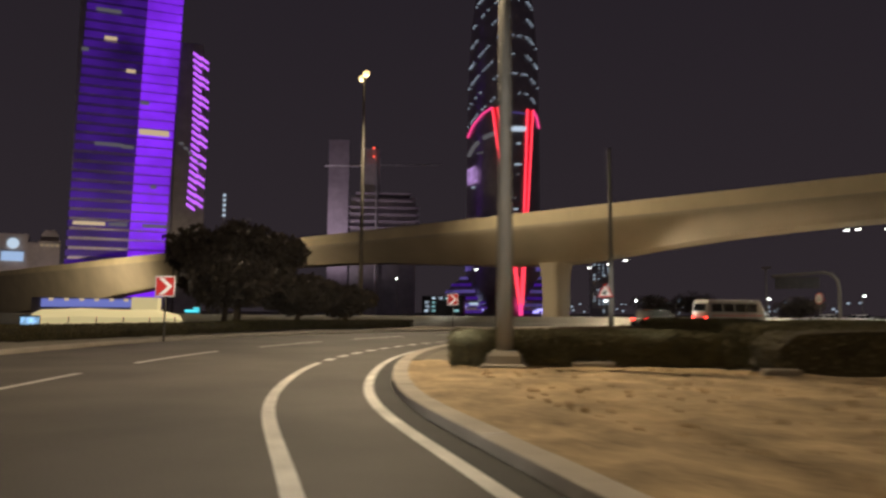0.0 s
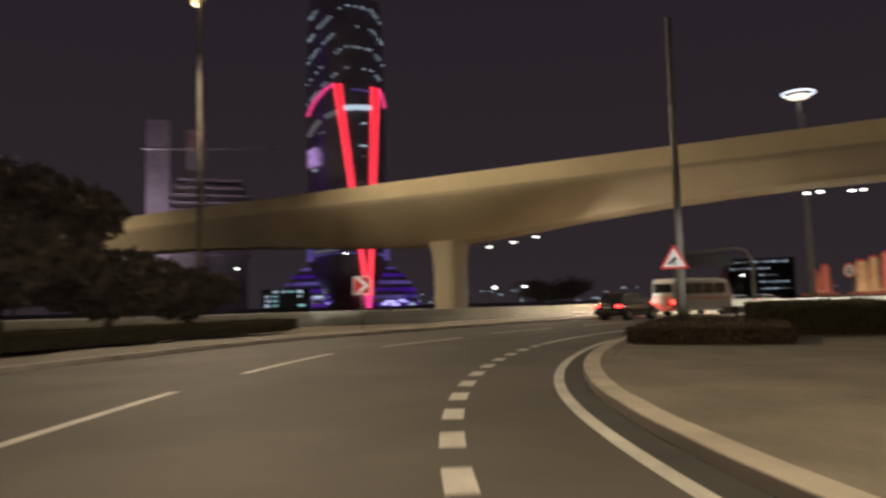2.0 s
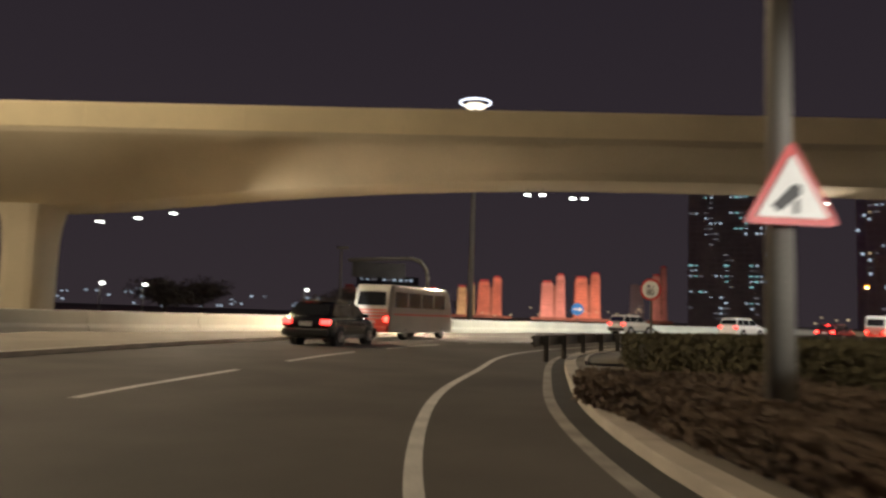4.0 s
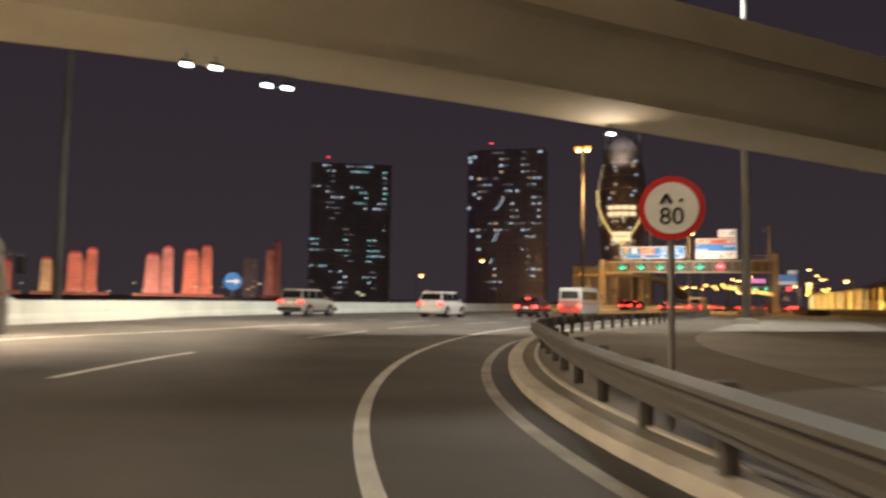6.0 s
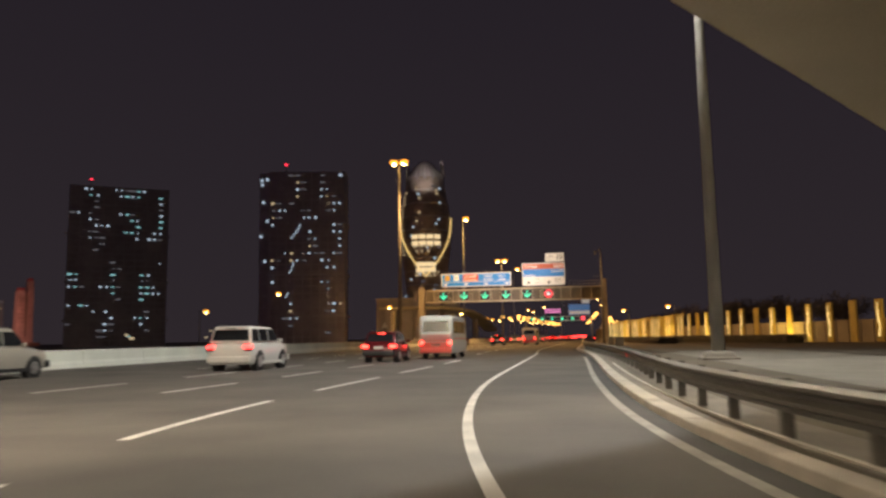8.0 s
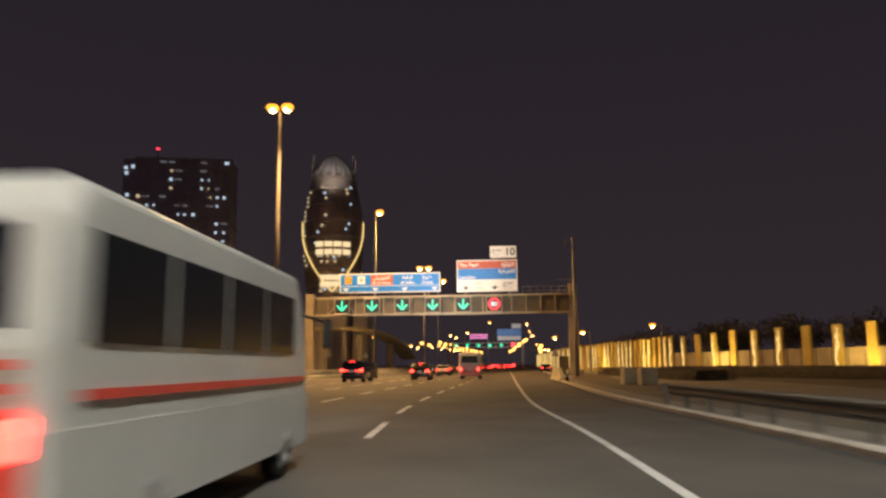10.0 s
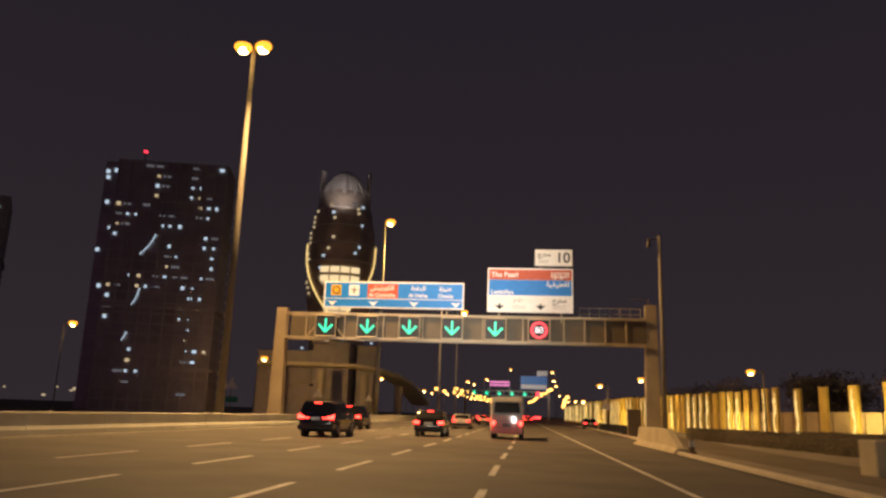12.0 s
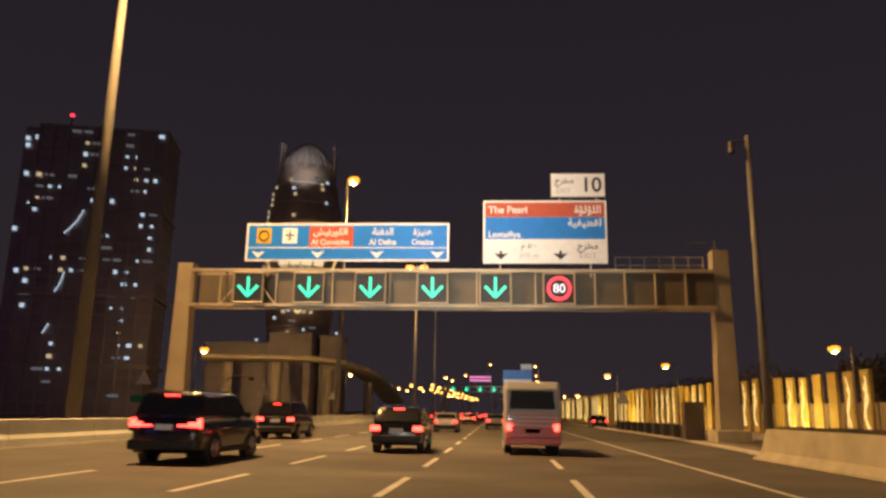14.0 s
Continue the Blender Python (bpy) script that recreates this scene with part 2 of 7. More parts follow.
FENCEWALL = material("fence_render", (0.36, 0.28, 0.17), 0.8, vary=0.25, scale=2, fine=20, bump=0.15)
# fabric's own emission replaces lamps inside the marquee
TENT = material("glowing_tent_fabric", (0.7, 0.62, 0.36), 0.8, vary=0.2, scale=3, fine=8, bump=0.1, emit=(1.0, 0.82, 0.42), power=0.5)
SCREENGREY = material("matt_grey_cladding", (0.40, 0.37, 0.36), 0.7, vary=0.2, scale=3, fine=2, bump=0)
CROWNSTEEL = material("pale_crown_cladding", (0.5, 0.47, 0.45), 0.5, 0.3, vary=0.2, scale=3, fine=2, bump=0)
ISLAND = material("dusty_grey_paving", (0.20, 0.175, 0.14), 0.9, vary=0.3, scale=1.5, fine=16, bump=0.4)
FACADE = material("pale_facade_render", (0.42, 0.37, 0.35), 0.8, vary=0.2, scale=6, fine=0.6, bump=0)
BRIGHTWARM = glow("bright_warm_window", (1.0, 0.74, 0.40), 0.95)
BROWNGLASS = material("dark_brown_tower_glass", (0.36, 0.31, 0.29), 0.45, 0.8, vary=0.3, scale=9, fine=0.5, bump=0)
BROWNSLAB = material("brown_tower_slab_edge", (0.42, 0.37, 0.34), 0.5, 0.7, vary=0.2, scale=6, fine=0.6, bump=0)
BRONZEGLASS = material("bronze_tower_glass", (0.50, 0.42, 0.34), 0.6, 0.6, vary=0.35, scale=5, fine=0.6, bump=0)
DARKCON = material("dark_facade", (0.045, 0.042, 0.045), 0.7, vary=0.2, scale=4, fine=1, bump=0)
MESHPANEL = material("gantry_infill", (0.125, 0.10, 0.068), 0.7, vary=0.25, scale=1.5, fine=20, bump=0.1)


# ---- helpers ----
def finish(name, bm, mat_, parent=None, label="", smooth=False, normals=True, sharp=None):
    if normals:
        bmesh.ops.recalc_face_normals(bm, faces=bm.faces)
    me = bpy.data.meshes.new(name)
    bm.to_mesh(me)
    bm.free()
    me.materials.append(mat_)
    if smooth:
        me.shade_smooth()
        if sharp:
            me.set_sharp_from_angle(angle=radians(sharp))
    ob = new(name, me)
    ob.parent = parent
    if label:
        tagged(ob, label)
    return ob


def part(name, bm, material_, parent, label="", smooth=False):
    """One mesh under a thing or a part."""
    return finish(name, bm, material_, parent, label, smooth)


def share(name, me, m, parent):
    """A piece that shares its mesh with alike pieces."""
    ob = new(name, me)
    ob.parent = parent
    ob.matrix_basis = m
    return ob


def thing(name, m, label, category, group="", kind=""):
    ob = new(name)
    ob.matrix_basis = m
    return tagged(ob, label, category, group, kind)


def structure(name, bm, mat_, label, category, smooth=False):
    return tagged(finish(name, bm, mat_, None, "", smooth), label, category, "", "structure")


def bx(bm, x, y, z, sx, sy, sz, rz=0.0, bevel=0.0):
    """A box about its centre."""
    geom = bmesh.ops.create_cube(bm, size=1.0, matrix=Matrix.Translation((x, y, z)) @ Matrix.Rotation(radians(rz), 4, "Z") @ Matrix.Diagonal((sx, sy, sz, 1)))
    if bevel:
        edges = list({e for v in geom["verts"] for e in v.link_edges})
        bmesh.ops.bevel(bm, geom=edges, offset=bevel, segments=2, affect="EDGES", profile=0.5)
    return bm


def tube(bm, a, b, ra, rb=None, seg=10, caps=True):
    """A tapered bar from a to b."""
    a, b = Vector(a), Vector(b)
    turn = (b - a).to_track_quat("Z", "Y").to_matrix().to_4x4()
    bmesh.ops.create_cone(bm, cap_ends=caps, segments=seg, radius1=ra, radius2=ra if rb is None else rb, depth=(b - a).length, matrix=Matrix.Translation((a + b) / 2) @ turn)
    return bm


def pipe(bm, points, r, seg=6, closed=False):
    """One continuous round bar through points."""
    pts = [Vector(p) for p in points]
    n = len(pts)
    rings, side = [], None
    for i, p in enumerate(pts):
        a, b = (pts[i - 1], pts[(i + 1) % n]) if closed else (pts[max(i - 1, 0)], pts[min(i + 1, n - 1)])
        d = (b - a).normalized()
        ref = side if side is not None else (Vector((0, 0, 1)) if abs(d.z) < 0.9 else Vector((1, 0, 0)))
        u = (ref - d * ref.dot(d)).normalized()
        side = u
        v = d.cross(u)
        rings.append([p + (u * math.cos(2 * math.pi * k / seg) + v * math.sin(2 * math.pi * k / seg)) * r for k in range(seg)])
    if closed:
        rings.append(rings[0])
    return loft(bm, rings, True, not closed)


def circle(x, y, z, r, n=32, flat=True):
    """Points round a lying or an upright ring."""
    return [(x + r * math.cos(2 * math.pi * k / n), y + (r * math.sin(2 * math.pi * k / n) if flat else 0), z + (0 if flat else r * math.sin(2 * math.pi * k / n))) for k in range(n)]


def panel(bm, corners, thick):
    """A slab on a polygon, with its thickness along the normal."""
    pts = [Vector(c) for c in corners]
    nrm = (pts[1] - pts[0]).cross(pts[2] - pts[0]).normalized() * thick
    lo, hi = [bm.verts.new(p) for p in pts], [bm.verts.new(p + nrm) for p in pts]
    bm.faces.new(lo), bm.faces.new(hi)
    for i in range(len(pts)):
        j = (i + 1) % len(pts)
        bm.faces.new((lo[i], lo[j], hi[j], hi[i]))
    return bm


def loft(bm, rings, closed=True, caps=True):
    """A skin over rings of points."""
    made = [[bm.verts.new(p) for p in ring] for ring in rings]
    n = len(made[0])
    for a, b in zip(made, made[1:]):
        for i in range(n if closed else n - 1):
            j = (i + 1) % n
            bm.faces.new((a[i], a[j], b[j], b[i]))
    if caps and closed:
        bm.faces.new(made[0]), bm.faces.new(made[-1])
    return bm


def smooth_line(points, step=1.0):
    """A smooth curve through plan points, resampled evenly."""
    p = [Vector((*q, 0)) for q in points]
    p = [2 * p[0] - p[1], *p, 2 * p[-1] - p[-2]]
    fine = []
    for i in range(1, len(p) - 2):
        for k in range(24):
            t = k / 24
            fine.append(0.5 * (2 * p[i] + (p[i + 1] - p[i - 1]) * t + (2 * p[i - 1] - 5 * p[i] + 4 * p[i + 1] - p[i + 2]) * t * t + (3 * p[i] - p[i - 1] - 3 * p[i + 1] + p[i + 2]) * t**3))
    fine.append(p[-2])
    out, left = [fine[0]], step
    for a, b in zip(fine, fine[1:]):
        d = (b - a).length
        while d >= left > 0:
            a = a + (b - a) * (left / d)
            out.append(a)
            d, left = (b - a).length, step
        left -= d
    return out


def sideways(line, off):
    """The curve moved to its left (off > 0) or right."""
    out = []
    for i, p in enumerate(line):
        d = (line[min(i + 1, len(line) - 1)] - line[max(i - 1, 0)]).normalized()
        out.append(p + Vector((-d.y, d.x, 0)) * off)
    return out


def sweep(bm, line, section):
    """A solid with a section of (offset to the left, height) along a plan curve."""
    sides = [sideways(line, o) for o, _ in section]
    return loft(bm, [[(s[i].x, s[i].y, h) for s, (_, h) in zip(sides, section)] for i in range(len(line))])


def ribbon(bm, left, right, z=0.0, across=1):
    """A flat strip between two curves with as many points."""
    rows = [[bm.verts.new((*(a.lerp(b, k / across)).xy, z)) for k in range(across + 1)] for a, b in zip(left, right)]
    for a, b in zip(rows, rows[1:]):
        for k in range(across):
            bm.faces.new((a[k], b[k], b[k + 1], a[k + 1]))
    return bm


def lettering(name, text, mat_, parent, m, size, align="CENTER", weight=0.0):
    """A word as a thin mesh, upright in the plane of m's x and z."""
    curve = bpy.data.curves.new(name, "FONT")
    curve.body, curve.size, curve.align_x, curve.align_y, curve.extrude = text, size, align, "CENTER", 0.004
    curve.offset = weight
    tmp = bpy.data.objects.new(name, curve)
    me = bpy.data.meshes.new_from_object(tmp)
    bpy.data.objects.remove(tmp)
    me.materials.append(mat_)
    ob = new(name, me)
    ob.parent = parent
    ob.matrix_basis = m @ pose(0, 0, 0, 90, 0, 0)
    return ob


def leaves(bm, centre, radii, count, size, rnd, hollow=0.55):
    """Small leaf clumps scattered through an uneven ball."""
    for _ in range(count):
        d = Vector((rnd.gauss(0, 1), rnd.gauss(0, 1), rnd.gauss(0, 1))).normalized()
        k = hollow + (1 - hollow) * rnd.random() ** 0.6
        bump = 1 + 0.28 * noise.noise(d * 2.3 + Vector(centre) * 0.37)
        p = Vector(centre) + Vector((d.x * radii[0], d.y * radii[1], d.z * radii[2])) * k * bump
        q = Euler((rnd.uniform(0, 6.3), rnd.uniform(0, 6.3), rnd.uniform(0, 6.3))).to_matrix()
        s = size * rnd.uniform(0.6, 1.5)
        bm.faces.new([bm.verts.new(p + q @ Vector(c) * s) for c in ((-1, -0.35, 0), (0, -0.5, 0.15), (1, -0.1, 0), (0.3, 0.5, 0.2), (-0.7, 0.4, 0))])


# ---- ground, roads, kerbs ----
# the solid line beside the lane, from the slip road round to the main road's edge line
LANE = smooth_line([(92, -66.5), (80, -71.0), (72, -74.12), (65.2, -76.97), (61.2, -78.85), (57.4, -79.98), (53.4, -80.86), (50, -81.17), (46.5, -81.21), (43.2, -80.94), (39.9, -80.43), (35.3, -79.2), (31.7, -77.85), (29, -76.6), (26.5, -75.1), (22.4, -72.2), (18.2, -68.3), (15.2, -65.7), (12.6, -63.0), (10.6, -60.3), (8.55, -56.8), (6.35, -52.1), (5.1, -48.7), (4.15, -45.9), (2.6, -40.2), (1.7, -35.3), (1.05, -29.5), (0.7, -23), (0.25, -6), (-0.2, 8), (-0.9, 20), (-1.05, 40), (-1.05, 70), (-1.0, 110), (-1, 180), (-1, 300), (-1, 480)], 0.5)
# the white line along the gutter at the kerb
EDGE = smooth_line([(92, -63.7), (80, -68.8), (71, -72.9), (64.6, -75.66), (60.8, -77.56), (58, -78.30), (55.5, -78.86), (51.6, -79.48), (48.5, -79.7), (45, -79.67), (42.3, -79.45), (39.5, -78.88), (36.4, -77.96), (32.4, -76.35), (29.5, -75.0), (26.7, -73.2), (24.3, -71.5), (21.1, -68.7), (17.2, -65.3), (14.0, -62.1), (12.3, -59.9), (10.2, -56.4), (8.15, -51.8), (7.15, -48.8), (6.15, -46.0), (5.5, -43.0), (4.95, -40.4), (4.5, -37), (4.2, -34), (3.95, -28.5), (3.75, -22), (3.4, -4), (2.7, 10), (2.0, 22), (2.0, 40), (2.3, 60), (4.0, 82), (4.6, 120), (4.6, 200), (4.6, 300), (4.6, 480)], 0.5)


def eased(line, passes):
    """A curve with its small waves taken out."""
    for _ in range(passes):
        line = [line[0]] + [(a + 2 * b + c) / 4 for a, b, c in zip(line, line[1:], line[2:])] + [line[-1]]
    return line


LANE, EDGE = eased(LANE, 24), eased(EDGE, 36)
# the first broken line to the left of the lane
BROKEN = smooth_line([(92, -71.5), (80, -76.5), (70, -80.7), (62, -83.2), (59.2, -83.95), (53.7, -85.1), (48.5, -85.6), (42.3, -85.25), (37, -84.5), (31, -82.9), (25.4, -79.6), (22, -77.7), (18, -74.4), (12, -69), (6.3, -62.2), (3.2, -56.8), (1.5, -52.3), (-1.1, -43.2), (-2.4, -38), (-3.0, -31), (-3.2, -21), (-3.5, -6), (-4.6, 8), (-5.2, 20), (-5.2, 40), (-4.9, 65), (-4.9, 110), (-4.9, 300), (-4.9, 480)], 0.5)
# the outer kerb of the slip road and the parapet wall of the main road
OUTER = smooth_line([(92, -78.5), (80, -83.0), (70, -86.6), (60, -89.0), (51, -90.6), (44, -91.3), (37.6, -90.8), (30.4, -88.6), (23, -85.3), (16, -80.0), (10, -75.0), (4.5, -69.3), (-1.5, -61.5), (-6, -55)], 0.5)
PARAPET = smooth_line([(16, -150), (8, -122), (3, -102), (-0.5, -87), (-2.6, -74), (-9.9, -60.8), (-14.2, -49), (-19, -35.5), (-22, -22), (-23.2, -8), (-24.2, 15), (-24.9, 40), (-25.0, 70), (-24.6, 100), (-24.6, 200), (-24.6, 480)], 1.0)

bm = bmesh.new()
G = [-4500, -900, -300, -150, -80, -30, 30, 80, 150, 300, 900, 4500]
grid = [[bm.verts.new((x, y, -0.06)) for x in G] for y in G]
for a, b in zip(grid, grid[1:]):
    for i in range(len(G) - 1):
        bm.faces.new((a[i], a[i + 1], b[i + 1], b[i]))
structure("ground", bm, EARTH, "dark dry sandy earth reaching to the horizon", "ground")


def resample(line, n):
    """As many points, evenly spaced."""
    out = []
    for k in range(n):
        s = k * (len(line) - 1) / (n - 1)
        i = min(int(s), len(line) - 2)
        out.append(line[i].lerp(line[i + 1], s - i))
    return out


def nearest(line, p):
    return min(range(len(line)), key=lambda i: (line[i] - p).length_squared)


# asphalt: from the gutter across to the outer kerb, then to the parapet wall
N = 420
right_side = resample(sideways(EDGE, -0.44), N)
left_raw = OUTER[: nearest(OUTER, Vector((-4, -58, 0)))] + PARAPET[nearest(PARAPET, Vector((-12, -55, 0))) :]
left_side, j = [], 0
for p in right_side:
    while j + 1 < len(left_raw) and (left_raw[j + 1] - p).length <= (left_raw[j] - p).length + 1e-6:
        j += 1
    left_side.append(left_raw[j].copy())
for _ in range(6):
    left_side = [left_side[0]] + [(a + 2 * b + c) / 4 for a, b, c in zip(left_side, left_side[1:], left_side[2:])] + [left_side[-1]]
bm = ribbon(bmesh.new(), sideways(left_side, 1.4), right_side, 0.0, 6)
structure("road", bm, ASPHALT, "worn dark grey asphalt of a curving slip road and main road", "road")

# verge between the outer kerb and the parapet wall
bm = bmesh.new()
far_side = []
for p, q in zip(OUTER, sideways(OUTER, 4.2)):
    w = PARAPET[nearest(PARAPET, p)]
    far_side.append(q.lerp(w, max(0.0, min(1.0, (15 - (w - p).length) / 4))))
for _ in range(8):
    far_side = [far_side[0]] + [(a + 2 * b + c) / 4 for a, b, c in zip(far_side, far_side[1:], far_side[2:])] + [far_side[-1]]
ribbon(bm, far_side, OUTER, 0.06, 3)
structure("verge", bm, PAVING, "pale sandy paved verge beside the slip road", "pavement")

# the island inside the curve: sand at first, dusty paving further round
inner = sideways(EDGE, -0.66)
a, m_, b = [nearest(inner, Vector(v)) for v in ((88, -65, 0), (52.6, -78.7, 0), (18, -64, 0))]
centre = Vector((58, -48, 0))
for nm, arc, mt, lab, rough in (("sand_island", inner[a : m_ + 1], SAND, "rough ochre sand of the planted island", 1.0), ("island_paving", inner[m_ : b : 2], ISLAND, "dusty grey paving of the planted island", 0.25)):
    bm = bmesh.new()
    rows = [[p.lerp(centre, 0.85 * (k / 36) ** 1.8) for p in arc] for k in range(37)]
    made = [[bm.verts.new((p.x, p.y, 0.10 + rough * (0.06 * noise.noise(p * 0.8) + 0.05 * noise.noise(p * 2.3) + 0.03 * noise.noise(p * 5.0)) * min(1, k / 4))) for p in row] for k, row in enumerate(rows)]
    for r0, r1 in zip(made, made[1:]):
        for i in range(len(r0) - 1):
            bm.faces.new((r0[i], r0[i + 1], r1[i + 1], r1[i]))
    structure(nm, bm, mt, lab, "ground", True)

# clods and small stones on the sand
rnd = random.Random(12)
bm = bmesh.new()
for _ in range(900):
    p = inner[rnd.randrange(a, m_)].lerp(centre, 0.05 + 0.3 * rnd.random() ** 1.4)
    r = rnd.uniform(0.012, 0.045)
    geom = bmesh.ops.create_icosphere(bm, subdivisions=1, radius=r, matrix=pose(p.x, p.y, 0.11, rnd.uniform(0, 90), rnd.uniform(0, 90), rnd.uniform(0, 360)) @ Matrix.Diagonal((1.5, 1, 0.7, 1)))
    for v in geom["verts"]:
        v.co += Vector((rnd.gauss(0, 0.15), rnd.gauss(0, 0.15), rnd.gauss(0, 0.15))) * r
clods = tagged(finish("clods", bm, SAND), "scattered dry sand clods and small stones", "stones", "", "stuff")

# beyond the guardrail: a paved strip, a planting bed and bare earth
side_lines = [sideways(EDGE, -o)[b:] for o in (0.66, 1.9, 5.6, 14.0, 26.0)]
for nm, k, mt, z, lab in (("roadside_strip", 0, ISLAND, 0.09, "dusty paved strip under the guardrail"), ("planting_bed", 1, EARTH, 0.06, "dark bare earth behind the guardrail"), ("side_paving", 2, PAVING, 0.075, "pale paved ground beyond the bare earth"), ("roadside", 3, EARTH, 0.05, "bare brown roadside earth")):
    structure(nm, ribbon(bmesh.new(), side_lines[k], side_lines[k + 1], z, 3), mt, lab, "ground")


def paint_strip(bm, line, width, z=0.006):
    return ribbon(bm, sideways(line, width / 2), sideways(line, -width / 2), z)


def strips(name, line, width, first, dash, gap, start, end, parent, z=0.006):
    """Separate painted dashes along a curve, between two of its points."""
    i0, i1, k0 = nearest(line, Vector((*start, 0))), nearest(line, Vector((*end, 0))), nearest(line, Vector((*first, 0)))
    period, n = dash + gap, round(dash / 0.5)
    k = k0 - int(((k0 - i0) * 0.5) // period) * round(period / 0.5)
    while k + n < i1:
        part(name, paint_strip(bmesh.new(), line[k : k + n + 1], width, z), PAINT, parent)
        k += round(period / 0.5)


marks = tagged(new("road_markings"), "worn white painted lane lines and dashes on asphalt", "road marking", "", "structure")
fine_lane = smooth_line([tuple(p.xy) for p in LANE[::8]], 0.1)
i0, i1 = nearest(LANE, Vector((52.8, -80.6, 0))), nearest(LANE, Vector((30.2, -77.1, 0)))
part("solid_line", paint_strip(bmesh.new(), LANE[: i0 + 1], 0.165), PAINT, marks)
part("solid_line", paint_strip(bmesh.new(), LANE[i1 : nearest(LANE, Vector((-1, 440, 0)))], 0.155), PAINT, marks)
k = nearest(fine_lane, Vector((51.7, -80.7, 0)))
end_dots = nearest(fine_lane, Vector((30.6, -77.3, 0)))
while k < end_dots:
    part("dash", paint_strip(bmesh.new(), fine_lane[k : k + 9], 0.24), PAINT, marks)
    k += 16
gutter_split = nearest(EDGE, Vector((29.5, -75.0, 0)))
part("gutter_line", paint_strip(bmesh.new(), EDGE[: gutter_split + 1], 0.16), PAINT, marks)
part("gutter_line", paint_strip(bmesh.new(), EDGE[gutter_split : nearest(EDGE, Vector((3.4, -2, 0)))], 0.17), WORNPAINT, marks, "dirty worn line along the gutter")
strips("dash", BROKEN, 0.17, (53.8, -85.1), 5.5, 3.0, (88, -73.2), (1.0, -51), marks)
strips("dash", BROKEN, 0.17, (-3.05, -29.5), 6.0, 3.0, (0, -48), (-3.6, -4), marks)
strips("dash", BROKEN, 0.17, (-5.2, 22), 4.0, 3.5, (-4.0, 0), (-4.9, 300), marks)
second = smooth_line([(-6.9, -36), (-6.85, -24), (-7.2, -6), (-8.5, 10), (-9.1, 22), (-8.9, 45), (-8.6, 70), (-8.6, 150), (-8.6, 480)], 0.5)
third = [p + Vector((-3.7, 0, 0)) for p in second]
fourth = [p + Vector((-7.4, 0, 0)) for p in second]
strips("dash", second, 0.17, (-8.9, 22), 4.0, 3.5, (-6.9, -34), (-8.6, 300), marks)
strips("dash", third, 0.17, (-12.6, 22), 4.0, 3.5, (-10.6, -34), (-12.3, 260), marks)
strips("dash", fourth, 0.17, (-16.3, 22), 4.0, 3.5, (-14.3, -20), (-16.0, 260), marks)
outer_line = smooth_line([(-2.5, -60.5), (-4.9, -53.5), (-6.0, -46), (-7.2, -40), (-6.9, -36)], 0.5)
part("solid_line", paint_strip(bmesh.new(), outer_line, 0.2), PAINT, marks)
wall_line = sideways(PARAPET, -1.2)
part("solid_line", paint_strip(bmesh.new(), wall_line[nearest(wall_line, Vector((-15, -45, 0))) :], 0.16), PAINT, marks)

rnd = random.Random(4)
# kerb stones: single stones where the road passes nearest, joined beyond
kerb = tagged(new("kerb"), "pale concrete kerb stones along the curve", "kerb", "", "structure")
kline = sideways(EDGE, -0.56)
ka, kb = nearest(kline, Vector((66, -74, 0))), nearest(kline, Vector((4.2, -15, 0)))
stone = bmesh.new()
bx(stone, 0, 0, 0.03, 0.994, 0.30, 0.20, 0, 0.016)
stone_me = bpy.data.meshes.new("kerb_stone")
stone.to_mesh(stone_me)
stone.free()
stone_me.materials.append(KERB)
for i in range(ka, kb, 2):
    d = kline[i + 2] - kline[i]
    share("kerb_stone", stone_me, pose(*((kline[i] + kline[i + 2]) / 2).xy, rnd.uniform(-0.006, 0.006), 0, 0, math.degrees(math.atan2(d.y, d.x)) + rnd.uniform(-0.5, 0.5)), kerb)
SECTION = [(0.15, -0.05), (0.15, 0.10), (0.12, 0.13), (-0.15, 0.13), (-0.15, -0.05)]
part("kerb_run", sweep(bmesh.new(), kline[: ka + 1], SECTION), KERB, kerb)
part("kerb_run", sweep(bmesh.new(), kline[kb : nearest(kline, Vector((4.6, 330, 0)))], SECTION), KERB, kerb)
part("gutter", ribbon(bmesh.new(), sideways(EDGE, -0.09)[:ka + 400], sideways(EDGE, -0.42)[:ka + 400], 0.004), PATCH, kerb, "dark dusty gutter strip")
kerb2 = tagged(new("kerb"), "pale low kerb along the outer verge", "kerb", "", "structure")
part("kerb_run", sweep(bmesh.new(), sideways(OUTER, 0.0), SECTION), KERB, kerb2)
part("backing", sweep(bmesh.new(), sideways(EDGE, -0.83)[m_:kb], [(0.12, -0.05), (0.12, 0.115), (-0.12, 0.115), (-0.12, -0.05)]), ISLAND, kerb, "narrow dusty backing strip")
part("edging", sweep(bmesh.new(), sideways(EDGE, -0.99)[b:kb], [(0.04, -0.05), (0.04, 0.135), (-0.04, 0.135), (-0.04, -0.05)]), KERB, kerb, "thin pale concrete edging")

# parapet wall of the main road, in panels with joints and a coping
wall = tagged(new("wall_parapet"), "pale concrete parapet wall along the main road", "wall", "", "structure")
step = 6
